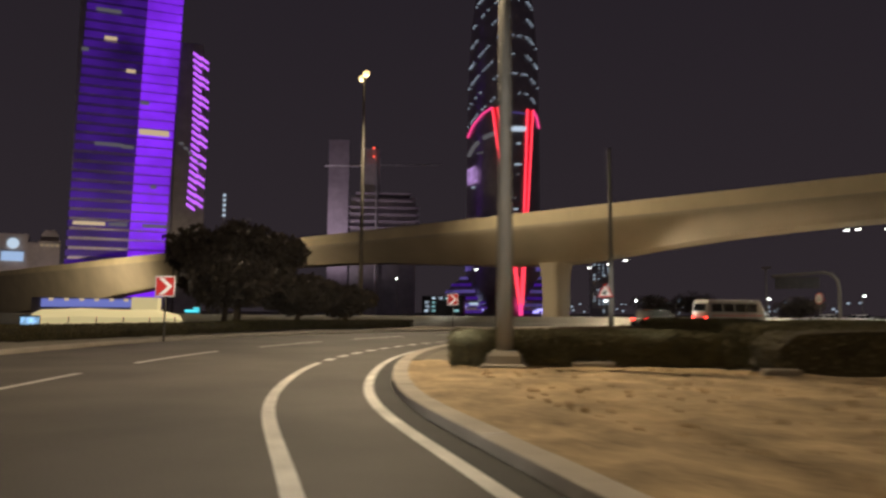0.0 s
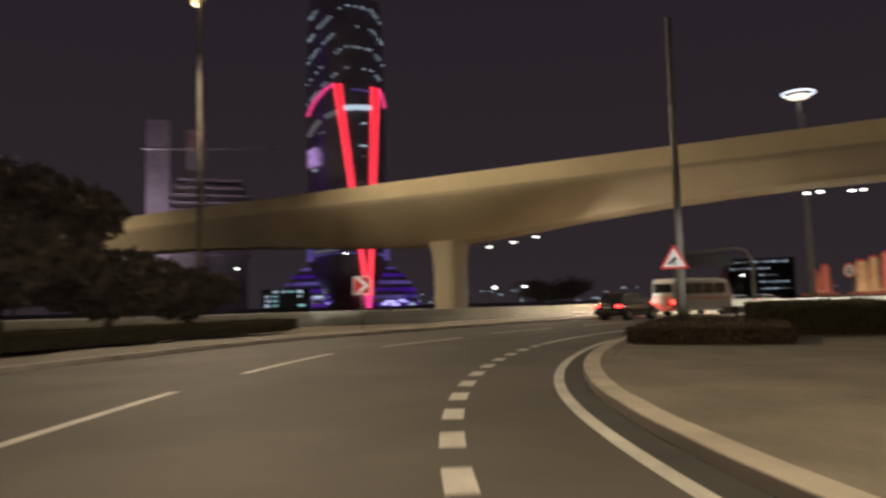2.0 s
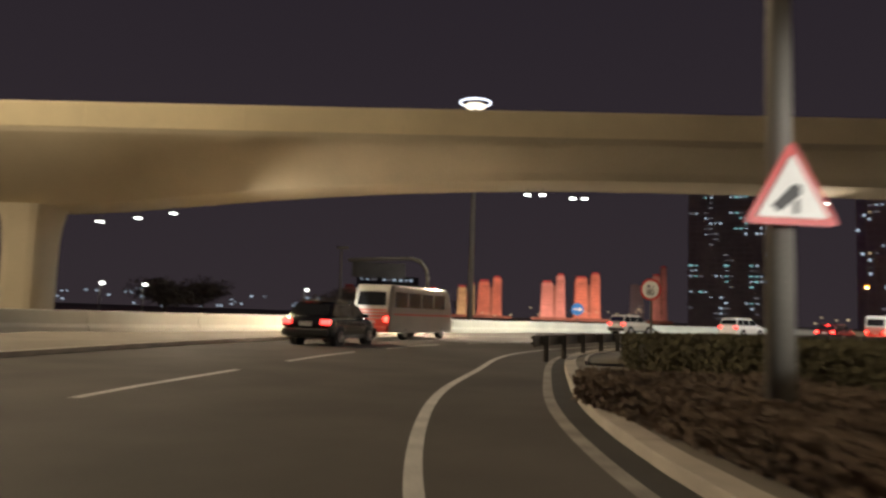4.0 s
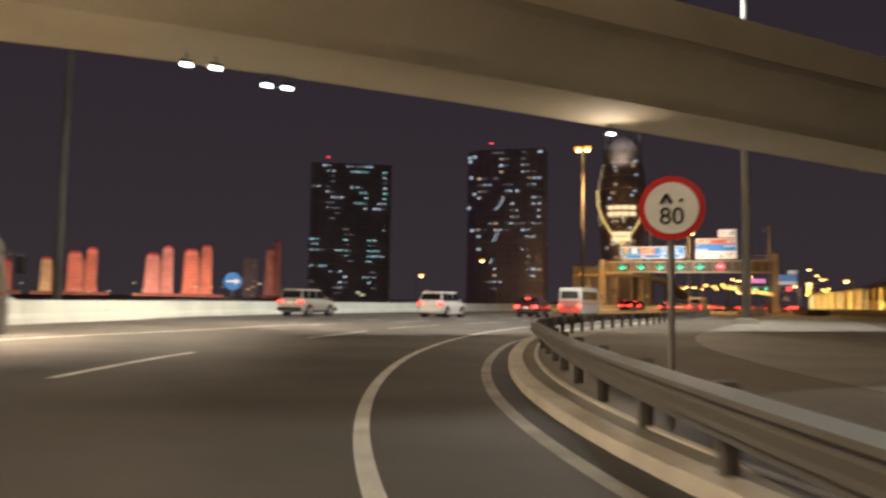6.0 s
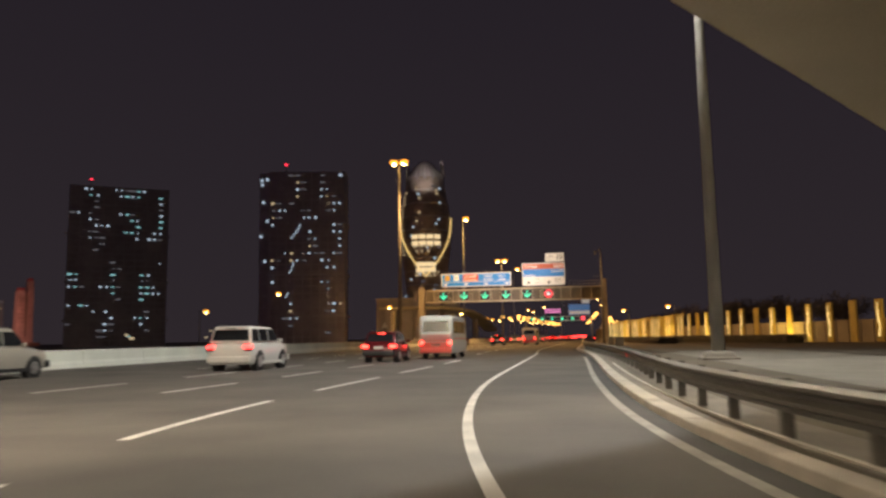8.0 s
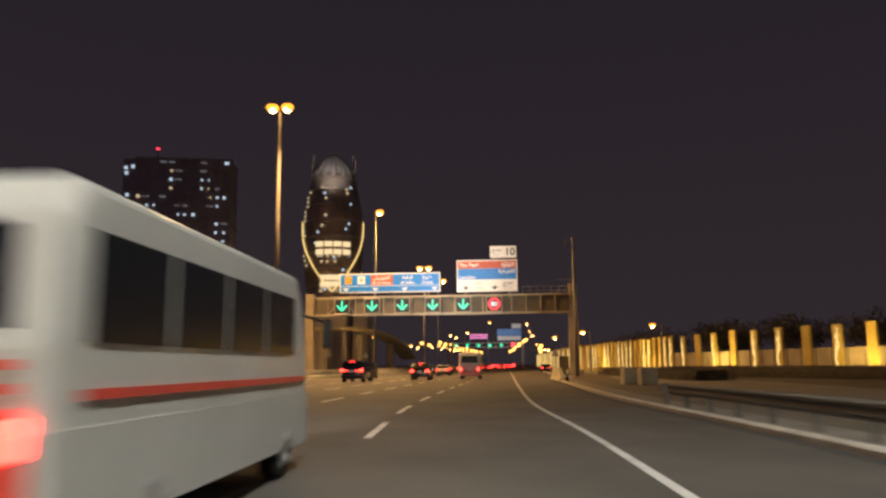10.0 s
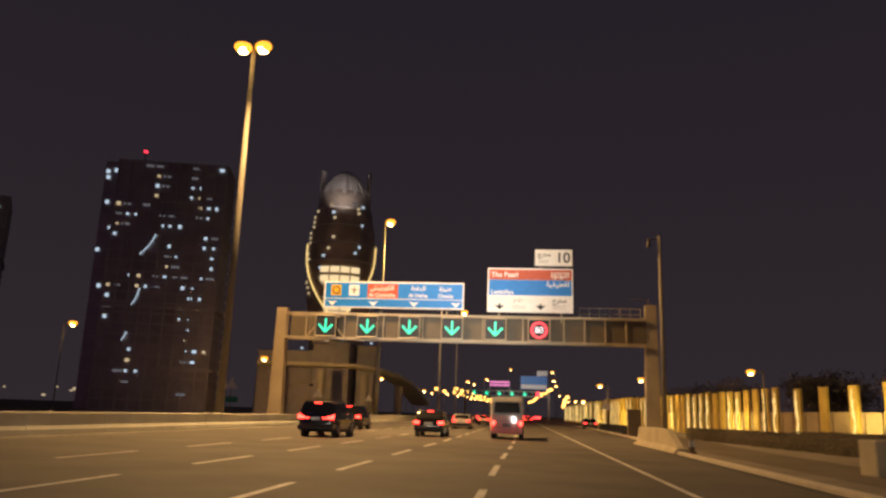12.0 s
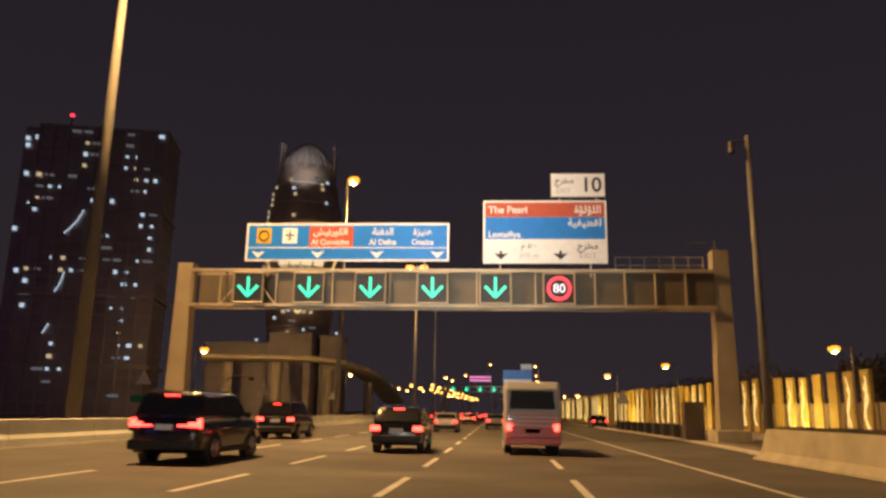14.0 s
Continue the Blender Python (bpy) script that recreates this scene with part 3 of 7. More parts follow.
for i in range(0, len(PARAPET) - step - 1, step):
    seg = PARAPET[i : i + step + 1]
    d0, d1 = (seg[1] - seg[0]).normalized() * 0.012, (seg[-1] - seg[-2]).normalized() * 0.012
    seg = [seg[0] + d0, *seg[1:-1], seg[-1] - d1]
    part("panel", sweep(bmesh.new(), seg, [(-0.24, -0.05), (-0.20, 0.22), (-0.12, 0.38), (-0.10, 0.92), (-0.07, 0.95), (0.12, 0.95), (0.14, -0.05)]), WALLCON, wall)

# ---- flyover: a haunched concrete box girder with wings and parapets on a flared pier ----
DIR, NRM = Vector((0.578, 0.8166, 0)), Vector((0.8166, -0.578, 0))


def on_bridge(p, q, z):
    v = NRM * p + DIR * q
    return Vector((v.x, v.y, z))


SOFFIT = [(-440, -0.1), (-320, -0.1), (-282, 0.3), (-228, 3.4), (-190, 6.3), (-160, 8.3), (-135, 9.3), (-115, 9.2), (-100, 8.5), (-88, 7.75), (-80, 7.4), (-73, 7.4), (-68, 7.95), (-60, 8.85), (-50, 9.65), (-42, 10.0), (-30, 10.12), (-10, 10.0), (10, 9.7), (30, 8.6), (42, 7.5), (50, 7.5), (70, 9.3), (100, 10.0), (150, 10.0)]


def soffit(q):
    for (a, za), (b, zb) in zip(SOFFIT, SOFFIT[1:]):
        if q <= b:
            return za + (zb - za) * max(0, (q - a)) / (b - a)
    return SOFFIT[-1][1]


flyover = tagged(new("flyover"), "curved-sided sand-coloured concrete flyover on a flared pier", "bridge", "", "structure")
rings = []
q = -430.0
while q <= 150:
    s = sum(soffit(q + o) for o in (-4, -2, 0, 2, 4)) / 5
    prof = [(28.0, 12.75), (28.0, 11.95), (27.96, 11.82)]
    for k in range(1, 9):
        f = k / 8
        prof.append((27.9 - 2.4 * f**1.1, 11.8 + (s + 0.45 - 11.8) * f**0.95))
    prof += [(25.2, s + 0.1), (24.6, s), (21.5, s), (21.1, s + 0.1)]
    for k in range(8, 0, -1):
        f = k / 8
        prof.append((20.0 + 1.0 * f**1.8, 11.8 + (s + 0.45 - 11.8) * f**0.95))
    prof += [(19.97, 11.82), (19.95, 11.95), (19.95, 12.75)]
    rings.append([on_bridge(p, q, z) for p, z in prof])
    q += 2.5
finish("girder", loft(bmesh.new(), rings), CONCRETE, flyover, "", True, True, 38)
for p0, p1 in ((27.70, 28.04), (19.92, 20.26)):
    q = -430.0
    while q < 150:
        ln = 9.98
        bm = bmesh.new()
        loft(bm, [[on_bridge(a, qq, z) for a, z in ((p0, 12.2), (p1, 12.2) if p1 > 20 else (p1, 12.2), (p1, 13.72), (p1 - 0.05, 13.82), (p0 + 0.05, 13.82), (p0, 13.72))] for qq in (q, q + ln)])
        part("parapet_panel", bm, LITCONCRETE, flyover, "concrete parapet panel with sodium light painted in")
        q += 10
for qc in (-75.1, 46.0):
    bm = bmesh.new()
    rings = []
    for z, hp, hq in ((-0.1, 1.46, 1.38), (3.5, 1.46, 1.38), (5.2, 1.49, 1.41), (6.2, 1.57, 1.49), (6.9, 1.69, 1.61), (7.6, 1.86, 1.78)):
        ring = []
        for k in range(16):
            a = 2 * math.pi * (k + 0.5) / 16
            c, s_ = math.cos(a), math.sin(a)
            ring.append(on_bridge(24.2 + hp * math.copysign(abs(c) ** 0.45, c), qc + hq * math.copysign(abs(s_) ** 0.45, s_), z))
        rings.append(ring)
    loft(bm, rings)
    part("pier", bm, CONCRETE, flyover, "flared concrete pier")


# ---- lamps, signs, rails, hedges, trees ----
def mast(x, y, h, r0, r1, label, heads, base=True, mat_=MAST, group="street lamp masts", arm=None):
    """A tapered steel mast with its concrete foot; heads: list of (dx, dy, z, kind)."""
    t = thing("street_lamp", pose(x, y, 0), label, "lamp post", group)
    bm = bmesh.new()
    tube(bm, (0, 0, 0.02), (0, 0, h), r0, r1, 16)
    part("pole", bm, mat_, t, smooth=True)
    if base:
        bm = bmesh.new()
        loft(bm, [[(sx * w, sy * w, z) for sx, sy in ((-1, -1), (1, -1), (1, 1), (-1, 1))] for z, w in ((-0.05, r0 * 2.6), (0.15, r0 * 2.6), (0.19, r0 * 2.1), (0.36, r0 * 1.9), (0.46, r0 * 1.4))])
        part("foot", bm, PAVING, t, "pale concrete foot")
    for dx, dy, z, kind in heads:
        bm = bmesh.new()
        tube(bm, (0, 0, z - 0.15), (dx, dy, z + 0.08), 0.05, 0.04, 8)
        part("arm", bm, mat_, t)
        a = math.degrees(math.atan2(dy, dx))
        bm = bmesh.new()
        bx(bm, 0, 0, 0.09, 0.85, 0.36, 0.16, 0, 0.05)
        hd = part("lamp_head", bm, DARKSTEEL, t)
        hd.matrix_basis = pose(dx, dy, z, 0, 0, a)
        bm = bmesh.new()
        k = (2.1 if kind is SODIUMHEAD else 1.5) if z > 25 else 0.7 if kind is WHITEHEAD else 1.7 if z > 8 and kind is SODIUMHEAD else 1.2
        # oversized glowing bowl stands in for the halo round the lamp
        bowl = {SODIUMHEAD: SODIUMHALO, WARMHEAD: WARMHALO}.get(kind)
        loft(bm, [[(0.36 * k * f * math.cos(i * math.pi / 8), 0.28 * k * f * math.sin(i * math.pi / 8), zz * k + 0.02) for i in range(16)] for zz, f in ((0.06, 0.75), (-0.04, 1.0), (-0.16, 1.0), (-0.27, 0.75), (-0.33, 0.35))])
        if bowl:
            part("bowl", bm, bowl, hd, "glowing orange bowl imitating the lamp's halo" if kind is SODIUMHEAD else "glowing warm bowl imitating the lamp's halo", True)
            bm = bmesh.new()
            loft(bm, [[(0.25 * k * f * math.cos(i * math.pi / 8), 0.25 * k * f * math.sin(i * math.pi / 8), zz * k + 0.02) for i in range(16)] for zz, f in ((-0.06, 0.9), (-0.12, 1.0), (-0.22, 1.0), (-0.32, 0.7), (-0.38, 0.3))])
        part("lens", bm, kind, hd, "glowing lamp glass", True)
    return t


mast(54.3, -76.2, 14, 0.19, 0.09, "tall tapered steel lamp mast on a concrete foot", [(-0.7, -2.1, 13.7, WARMHEAD)])
mast(28.45, -72.15, 10.6, 0.145, 0.085, "tall unlit tapered steel mast beside a warning sign", [], True, MAST, "")
# hidden mast, added to carry a light for the flyover
mast(-36.6, -134.2, 12, 0.16, 0.09, "unseen steel lamp mast added behind the trees", [(-1.4, 1.2, 11.8, WARMHEAD)])
# out-of-view mast, added to carry a light for the slip road
mast(80.5, -70.0, 14, 0.19, 0.09, "unseen tapered lamp mast added on the sandy island", [(-0.8, -2.1, 13.7, WARMHEAD)])
mast(9.6, -10.7, 30.4, 0.32, 0.15, "very tall grey steel lamp mast on a square base", [(-2.2, -0.6, 30.2, WHITEHEAD)])
mast(5.85, 74.6, 15.3, 0.2, 0.12, "tall slim pole with a camera on top", [], False, MAST, "slim poles")
cam_box = bpy.data.objects["street_lamp.005"]
cam_box.name = "camera_pole"
bm = bmesh.new()
tube(bm, (0, 0, 15.0), (-0.8, 0, 15.0), 0.05, 0.05, 8)
tube(bm, (-0.8, 0, 15.0), (-0.8, 0, 14.4), 0.12, 0.16, 10)
part("dome_camera", bm, STEEL, cam_box, "pale dome camera on an arm")
# high masts: the warm one behind the trees and the two sodium ones on the main road
mast(-19.1, -99.4, 31.8, 0.3, 0.13, "very tall lamp mast with warm glowing heads", [(-0.9, -0.5, 31.5, WARMHEAD), (0.9, 0.5, 31.5, WARMHEAD)], False, MAST, "high masts")
mast(-27.9, 75.1, 32.3, 0.36, 0.16, "very tall mast with twin orange sodium lamps", [(-0.85, -0.3, 32.0, SODIUMHEAD), (0.95, -0.3, 32.0, SODIUMHEAD)], True, MAST, "high masts")
mast(-25.5, 126.4, 30.1, 0.34, 0.15, "very tall mast with one orange sodium lamp", [(0.9, -0.3, 29.9, SODIUMHEAD)], True, MAST, "high masts")
mast(-17.2, 134.0, 20.4, 0.24, 0.12, "tall mast with twin orange sodium lamps beyond the gantry", [(-0.9, -0.3, 20.2, SODIUMHEAD), (0.9, -0.3, 20.2, SODIUMHEAD)], True, MAST, "high masts")
mast(-48.0, -22.1, 27.0, 0.28, 0.14, "tall unlit grey mast beyond the parapet", [], False, MAST, "high masts")
# low sodium street lamps
low = [(-71.1, 120, 12.8, 1.3), (-48.8, 140.1, 9.8, 1.2), (-61.2, 68.0, 6.6, 1.2), (19.2, 95.0, 6.7, -1.2), (12.3, 119.1, 6.9, -1.2), (8.8, 137, 6.7, -1.2), (10.5, 190, 5.4, -1.2), (11.9, 235, 6.3, -1.2), (-16.0, 150, 19.6, 1.2)]
low += [(-45.5, 210, 10.3, 1.2), (-42.3, 213, 10.2, 1.2), (-41.6, 240, 9.8, 1.2), (-50.9, 320, 10.1, 1.2), (-42.2, 280, 9.8, 1.2), (-42.2, 300, 9.9, 1.2), (-42.2, 325, 9.8, 1.2)]
low += [(-27.3, 322, 14.8, 1.2), (-25.0, 326, 13.9, 1.2), (-20.0, 330, 16.2, 1.2), (-29.7, 380, 9.0, 1.2), (-10.9, 380, 23.6, 1.2), (8.8, 320, 19.3, -1.2), (11.2, 360, 17.8, -1.2), (13.2, 390, 16.8, -1.2), (15.2, 420, 18.1, -1.2), (16.9, 420, 12.9, -1.2), (21.6, 424, 10.2, -1.2), (19.3, 322, 6.0, -1.2)]
low += [(-38.4 + 2.2 * k, 350 + 30 * k, 10.5, 1.2) for k in range(6)]
for x, y, z, dx in low:
    mast(x, y, z, 0.1, 0.06, "slim street lamp glowing sodium orange", [(dx, 0, z - 0.1, SODIUMHEAD)], True, MAST, "sodium street lamps")
for x, y, z in ((-74.9, -107, 8.2), (-50, -63, 3.6), (-44, -68, 3.4), (-62, -40, 4.2), (-70, -22, 5)):
    mast(x, y, z, 0.08, 0.05, "distant slim street lamp glowing white", [(0.9, 0, z - 0.1, WHITEHEAD)], True, MAST, "white street lamps")

# ring-shaped high mast lamp beyond the flyover
ring = thing("ring_lamp", pose(-45.2, -24.3, 0), "tall mast carrying a flat glowing white ring", "lamp post")
bm = bmesh.new()
tube(bm, (0, 0, 0), (0, 0, 28.6), 0.34, 0.2, 14)
part("pole", bm, MAST, ring, smooth=True)
bm = bmesh.new()
pipe(bm, circle(0, 0, 29.2, 2.0), 0.13, 6, True)
part("ring", bm, RINGHEAD, ring, "glowing cool white ring")
bm = bmesh.new()
loft(bm, [[(r * math.cos(2 * math.pi * k / 24), r * math.sin(2 * math.pi * k / 24), z) for k in range(24)] for z, r in ((28.3, 0.4), (28.55, 1.25), (28.75, 1.5), (28.95, 1.2))])
part("lamp_head", bm, glow("mast_head_glow", (1.0, 0.86, 0.68), 1.6), ring, "softly glowing lamp head", True)

# twin floodlights under the flyover's far edge
for q, p in ((-72.0, 21.4), (-69.2, 21.5), (-66.4, 22.2), (-42.0, 22.7), (-41.0, 22.8), (-38.8, 21.5), (-38.0, 21.5), (-21.9, 21.9), (-90.5, 22.0)):
    z = soffit(q) - 0.42
    v = on_bridge(p, q, z)
    t = thing("floodlight", pose(v.x, v.y, v.z, 0, 0, 55), "small glowing white floodlight under the flyover", "lamp", "flyover floodlights")
    bm = bmesh.new()
    bx(bm, 0, 0, 0.05, 0.46, 0.34, 0.12, 0, 0.03)
    part("housing", bm, DARKSTEEL, t)
    bm = bmesh.new()
    bx(bm, 0, 0, -0.045, 0.40, 0.28, 0.07, 0, 0.02)
    part("lens", bm, WHITEHEAD, t, "glowing lens")
    bm = bmesh.new()
    tube(bm, (0, 0, 0.1), (0, 0, 0.5), 0.03, 0.03, 6)
    part("bracket", bm, STEEL, t)


def chevron_sign(x, y, z, yaw, size=1.15):
    t = thing("chevron_sign", pose(x, y, 0, 0, 0, yaw), "square red sign with a white chevron arrow on a post", "road sign", "chevron signs")
    bm = bmesh.new()
    tube(bm, (0, 0.05, 0), (0, 0.05, z + size / 2), 0.04, 0.04, 8)
    part("post", bm, STEEL, t)
    bm = bmesh.new()
    bx(bm, 0, 0, z, size, 0.03, size, 0, 0.01)
    part("border", bm, SIGNWHITE, t)
    s = size / 2 - 0.05
    bm = bmesh.new()
    panel(bm, [(-s, -0.016, z - s), (s, -0.016, z - s), (s, -0.016, z + s), (-s, -0.016, z + s)], 0.006)
    part("face", bm, SIGNRED, t)
    bm = bmesh.new()
    w = s * 0.55
    for sg in (1, -1):
        panel(bm, [(-s * 0.75, -0.024, z + sg * s * 0.92), (-s * 0.75 + w, -0.024, z + sg * s * 0.92), (s * 0.85, -0.024, z), (s * 0.85 - w, -0.024, z)][:: sg], 0.004)
    part("chevron", bm, SIGNWHITE, t)


chevron_sign(42.3, -90.95, 2.25, 95, 0.85)
chevron_sign(14.5, -83.0, 2.3, 78, 0.9)

# triangular merge sign clamped to the unlit mast


def rounded(pts, r, n=5):
    """A polygon in x and z with rounded corners."""
    out = []
    for i, p in enumerate(pts):
        a, b, c = Vector(pts[i - 1]), Vector(p), Vector(pts[(i + 1) % len(pts)])
        u, v = (a - b).normalized() * r, (c - b).normalized() * r
        for k in range(n + 1):
            f = k / n
            out.append((b + u) * (1 - f) ** 2 + b * 2 * f * (1 - f) + (b + v) * f * f)
    return out


t = thing("warning_sign", pose(28.77, -72.47, 0, 0, 0, 62), "red-bordered white triangle sign with a black merge symbol", "road sign")
part("bracket", bx(bmesh.new(), 0, 0.2, 2.42, 0.06, 0.42, 0.06), STEEL, t)
for nm, s, y, mt in (("border", 0.47, 0.0, SIGNRED), ("face", 0.35, -0.022, SIGNWHITE)):
    bm = bmesh.new()
    panel(bm, [(p.x, y, p.y) for p in rounded([(-s, 2.46 - 0.56 * s), (s, 2.46 - 0.56 * s), (0, 2.46 + 1.17 * s)], 0.09 if nm == "border" else 0.05)], 0.02)
    part(nm, bm, mt, t)
bm = bmesh.new()
panel(bm, [(-0.21, -0.046, 2.37), (-0.14, -0.046, 2.31), (0.07, -0.046, 2.48), (0.075, -0.046, 2.56), (0.0, -0.046, 2.58)], 0.004)
part("symbol", bm, SIGNBLACK, t)
bm = bmesh.new()
panel(bm, [(0.0, -0.046, 2.30), (0.05, -0.046, 2.30), (0.05, -0.046, 2.44), (0.0, -0.046, 2.40)], 0.004)
part("symbol_stroke", bm, SIGNBLACK, t)


def disc(bm, y, z, r, thick, seg=32):
    return tube(bm, (0, y, z), (0, y + thick, z), r, r, seg)


# round speed-limit sign by the guardrail
t = thing("speed_sign", pose(12.75, -56.2, 0, 0, 0, 16), "round white speed sign with a red rim reading 80", "road sign")
bm = bmesh.new()
tube(bm, (0, 0.06, 0), (0, 0.06, 2.9), 0.045, 0.045, 10)
part("post", bm, MAST, t)
part("rim", disc(bmesh.new(), 0, 2.54, 0.43, 0.03), SIGNRED, t)
part("face", disc(bmesh.new(), -0.012, 2.54, 0.345, 0.02), SIGNWHITE, t)
lettering("number", "80", SIGNBLACK, t, pose(0, -0.02, 2.42), 0.32)
bm = bmesh.new()
tube(bm, (-0.14, -0.02, 2.60), (-0.07, -0.02, 2.72), 0.02, 0.02, 6)
tube(bm, (0.0, -0.02, 2.60), (-0.07, -0.02, 2.72), 0.02, 0.02, 6)
tube(bm, (0.12, -0.02, 2.62), (0.12, -0.02, 2.66), 0.025, 0.025, 6)
part("numeral", bm, SIGNBLACK, t)

# blue direction disc at the parapet
t = thing("direction_sign", pose(-21.8, -27.6, 0, 0, 0, 45), "round blue sign with a white arrow beside the parapet", "road sign")
bm = bmesh.new()
tube(bm, (0, 0.06, 0), (0, 0.06, 2.8), 0.05, 0.05, 8)
part("post", bm, STEEL, t)
part("face", disc(bmesh.new(), 0, 2.3, 0.62, 0.03), SIGNBLUE, t)
bm = bmesh.new()
bx(bm, -0.1, -0.02, 2.3, 0.62, 0.02, 0.13)
panel(bm, [(0.15, -0.03, 2.08), (0.5, -0.03, 2.3), (0.15, -0.03, 2.52)], 0.02)
part("arrow", bm, SIGNWHITE, t)

# dark sign gantry with a curved arm beyond the parapet, seen from behind
t = thing("curved_gantry", pose(-33.6, -44.0, 0, 0, 0, 63), "dark curved-arm sign frame beyond the parapet", "sign gantry")
bm = bmesh.new()
pts = [(5.2, 0, 0), (5.2, 0, 5.0), (5.0, 0, 5.9), (4.4, 0, 6.6), (3.5, 0, 6.9), (-2.9, 0, 6.5)]
pipe(bm, pts, 0.2, 10)
part("arm", bm, STEEL, t)
bm = bmesh.new()
bx(bm, 0.2, 0.1, 5.6, 5.4, 0.12, 1.5)
for k in range(5):
    bx(bm, -2 + 1.1 * k, 0, 5.6, 0.08, 0.1, 1.6)
part("board_back", bm, DARKSTEEL, t)
bm = bmesh.new()
tube(bm, (-3.6, 0, 0), (-3.6, 0, 7.6), 0.12, 0.1, 8)
bx(bm, -3.5, 0, 7.7, 1.2, 0.3, 0.25)
part("pole", bm, STEEL, t)

# guardrail: W-beam on posts with blocks
rail_line = smooth_line([(16.5, -65.2), (15.4, -63.8), (13.6, -60.6), (11.4, -56.2), (9.3, -51.4), (7.1, -46.0), (6.0, -41), (5.35, -35), (5.15, -28), (5.1, -20), (4.7, -8), (4.1, 2), (3.5, 12), (3.0, 19)], 0.5)
rail = thing("guardrail", pose(0, 0, 0), "dusty galvanised W-beam guardrail on steel posts", "guardrail")
W = [(0.03, 0.44), (0.03, 0.49), (0.12, 0.53), (0.12, 0.57), (0.04, 0.61), (0.04, 0.65), (0.12, 0.69), (0.12, 0.73), (0.03, 0.77), (0.0, 0.77), (0.0, 0.44)]
for i in range(0, len(rail_line) - 9, 8):
    part("beam", sweep(bmesh.new(), rail_line[i : i + 9], W), STEEL, rail)
pb = bmesh.new()
bx(pb, 0, -0.14, 0.36, 0.10, 0.06, 0.80)
bx(pb, 0, -0.20, 0.36, 0.03, 0.10, 0.80)
bx(pb, 0, -0.05, 0.61, 0.14, 0.12, 0.26, 0, 0.01)
post_me = bpy.data.meshes.new("rail_post")
pb.to_mesh(post_me)
pb.free()
post_me.materials.append(STEEL)
for i in range(2, len(rail_line) - 2, 4):
    d = rail_line[i + 1] - rail_line[i - 1]
    share("rail_post", post_me, pose(rail_line[i].x, rail_line[i].y, 0, 0, 0, math.degrees(math.atan2(d.y, d.x))), rail)
rd = bmesh.new()
bx(rd, 0, 0.13, 0.62, 0.1, 0.02, 0.08)
# reflected headlamp light is put in as the reflector's own glow
part("reflector", rd, glow("glowing_reflector_red", (1, 0.03, 0.03), 1.2), rail, "small red reflector made to glow").matrix_basis = pose(5.0, -22.5, 0, 0, 0, 90)


def hedge(label, outline, height, count, seed, mat_=HEDGE):
    """A clipped hedge: a twiggy core under a skin of leaves. outline: centre, half sizes, turn."""
    (cx, cy), (hx, hy), rz = outline
    t = thing("hedge", pose(cx, cy, 0.08, 0, 0, rz), label, "hedge", "island hedges")
    rnd = random.Random(seed)
    core = bmesh.new()
    nx, ny = max(4, int(hx * 2 / 0.7)), max(3, int(hy * 2 / 0.7))
    rings = []
    for k in range(nx + 1):
        x = -hx + 2 * hx * k / nx
        sq = min(1.0, 0.72 + 3.0 * min(k, nx - k) / nx)
        rings.append([(x, y * sq + 0.12 * noise.noise(Vector((x, y, z * 3 + seed))), z * (0.9 + 0.1 * sq) + 0.09 * noise.noise(Vector((x * 1.4, y, seed)))) for y, z in ((-hy * 0.9, 0), (-hy * 0.94, height * 0.5), (-hy * 0.8, height * 0.86), (-hy * 0.3, height * 0.93), (hy * 0.3, height * 0.93), (hy * 0.8, height * 0.86), (hy * 0.94, height * 0.5), (hy * 0.9, 0))])
    loft(core, rings)
    part("core", core, TWIG, t, "brown woody core")
    bm = bmesh.new()
    for _ in range(count):
        side = rnd.random()
        x, y, z = rnd.uniform(-hx, hx), rnd.uniform(-hy, hy), rnd.uniform(0.05, height)
        if side < 0.55:
            z = height * (0.95 + 0.12 * noise.noise(Vector((x * 1.4, y, seed)))) + rnd.gauss(0, 0.03)
        elif side < 0.85:
            y = math.copysign(hy, rnd.uniform(-1, 1)) + rnd.gauss(0, 0.05)
        else:
            x = math.copysign(hx, rnd.uniform(-1, 1)) + rnd.gauss(0, 0.05)
        q = Euler((rnd.uniform(0, 6.3), rnd.uniform(0, 6.3), 0)).to_matrix()
        s = rnd.uniform(0.025, 0.05)
        bm.faces.new([bm.verts.new(Vector((x, y, z)) + q @ Vector(c) * s) for c in ((-1, -0.4, 0), (1, -0.3, 0), (0.8, 0.5, 0.1), (-0.6, 0.5, 0))])
    part("foliage", bm, mat_, t)


hedge("low dark clipped hedge on the sandy island", ((51.75, -74.4), (3.2, 2.1), 97), 0.70, 72000, 1)
hedge("wide dark hedge across the planted island", ((44.0, -64.5), (12.0, 3.2), 160), 0.98, 34000, 2)
hedge("dark green hedge behind low brown shrubs", ((27.3, -67.0), (4.8, 2.0), 155.5), 0.92, 60000, 3)
hedge("low brownish shrubs along the inner kerb", ((29.8, -71.7), (4.7, 1.9), 153.5), 0.44, 65000, 8, BROWNLEAF)
hedge("low dark hedge beside the inner kerb", ((20.5, -62.2), (4.0, 2.4), 135), 0.8, 18000, 4)
hedge("dark low shrubs along the outer verge", ((40.5, -95.0), (10.5, 1.0), 172), 0.55, 20000, 5)
hedge("dark low shrubs along the outer verge", ((19.5, -91.0), (8.5, 1.0), 155), 0.6, 16000, 6)
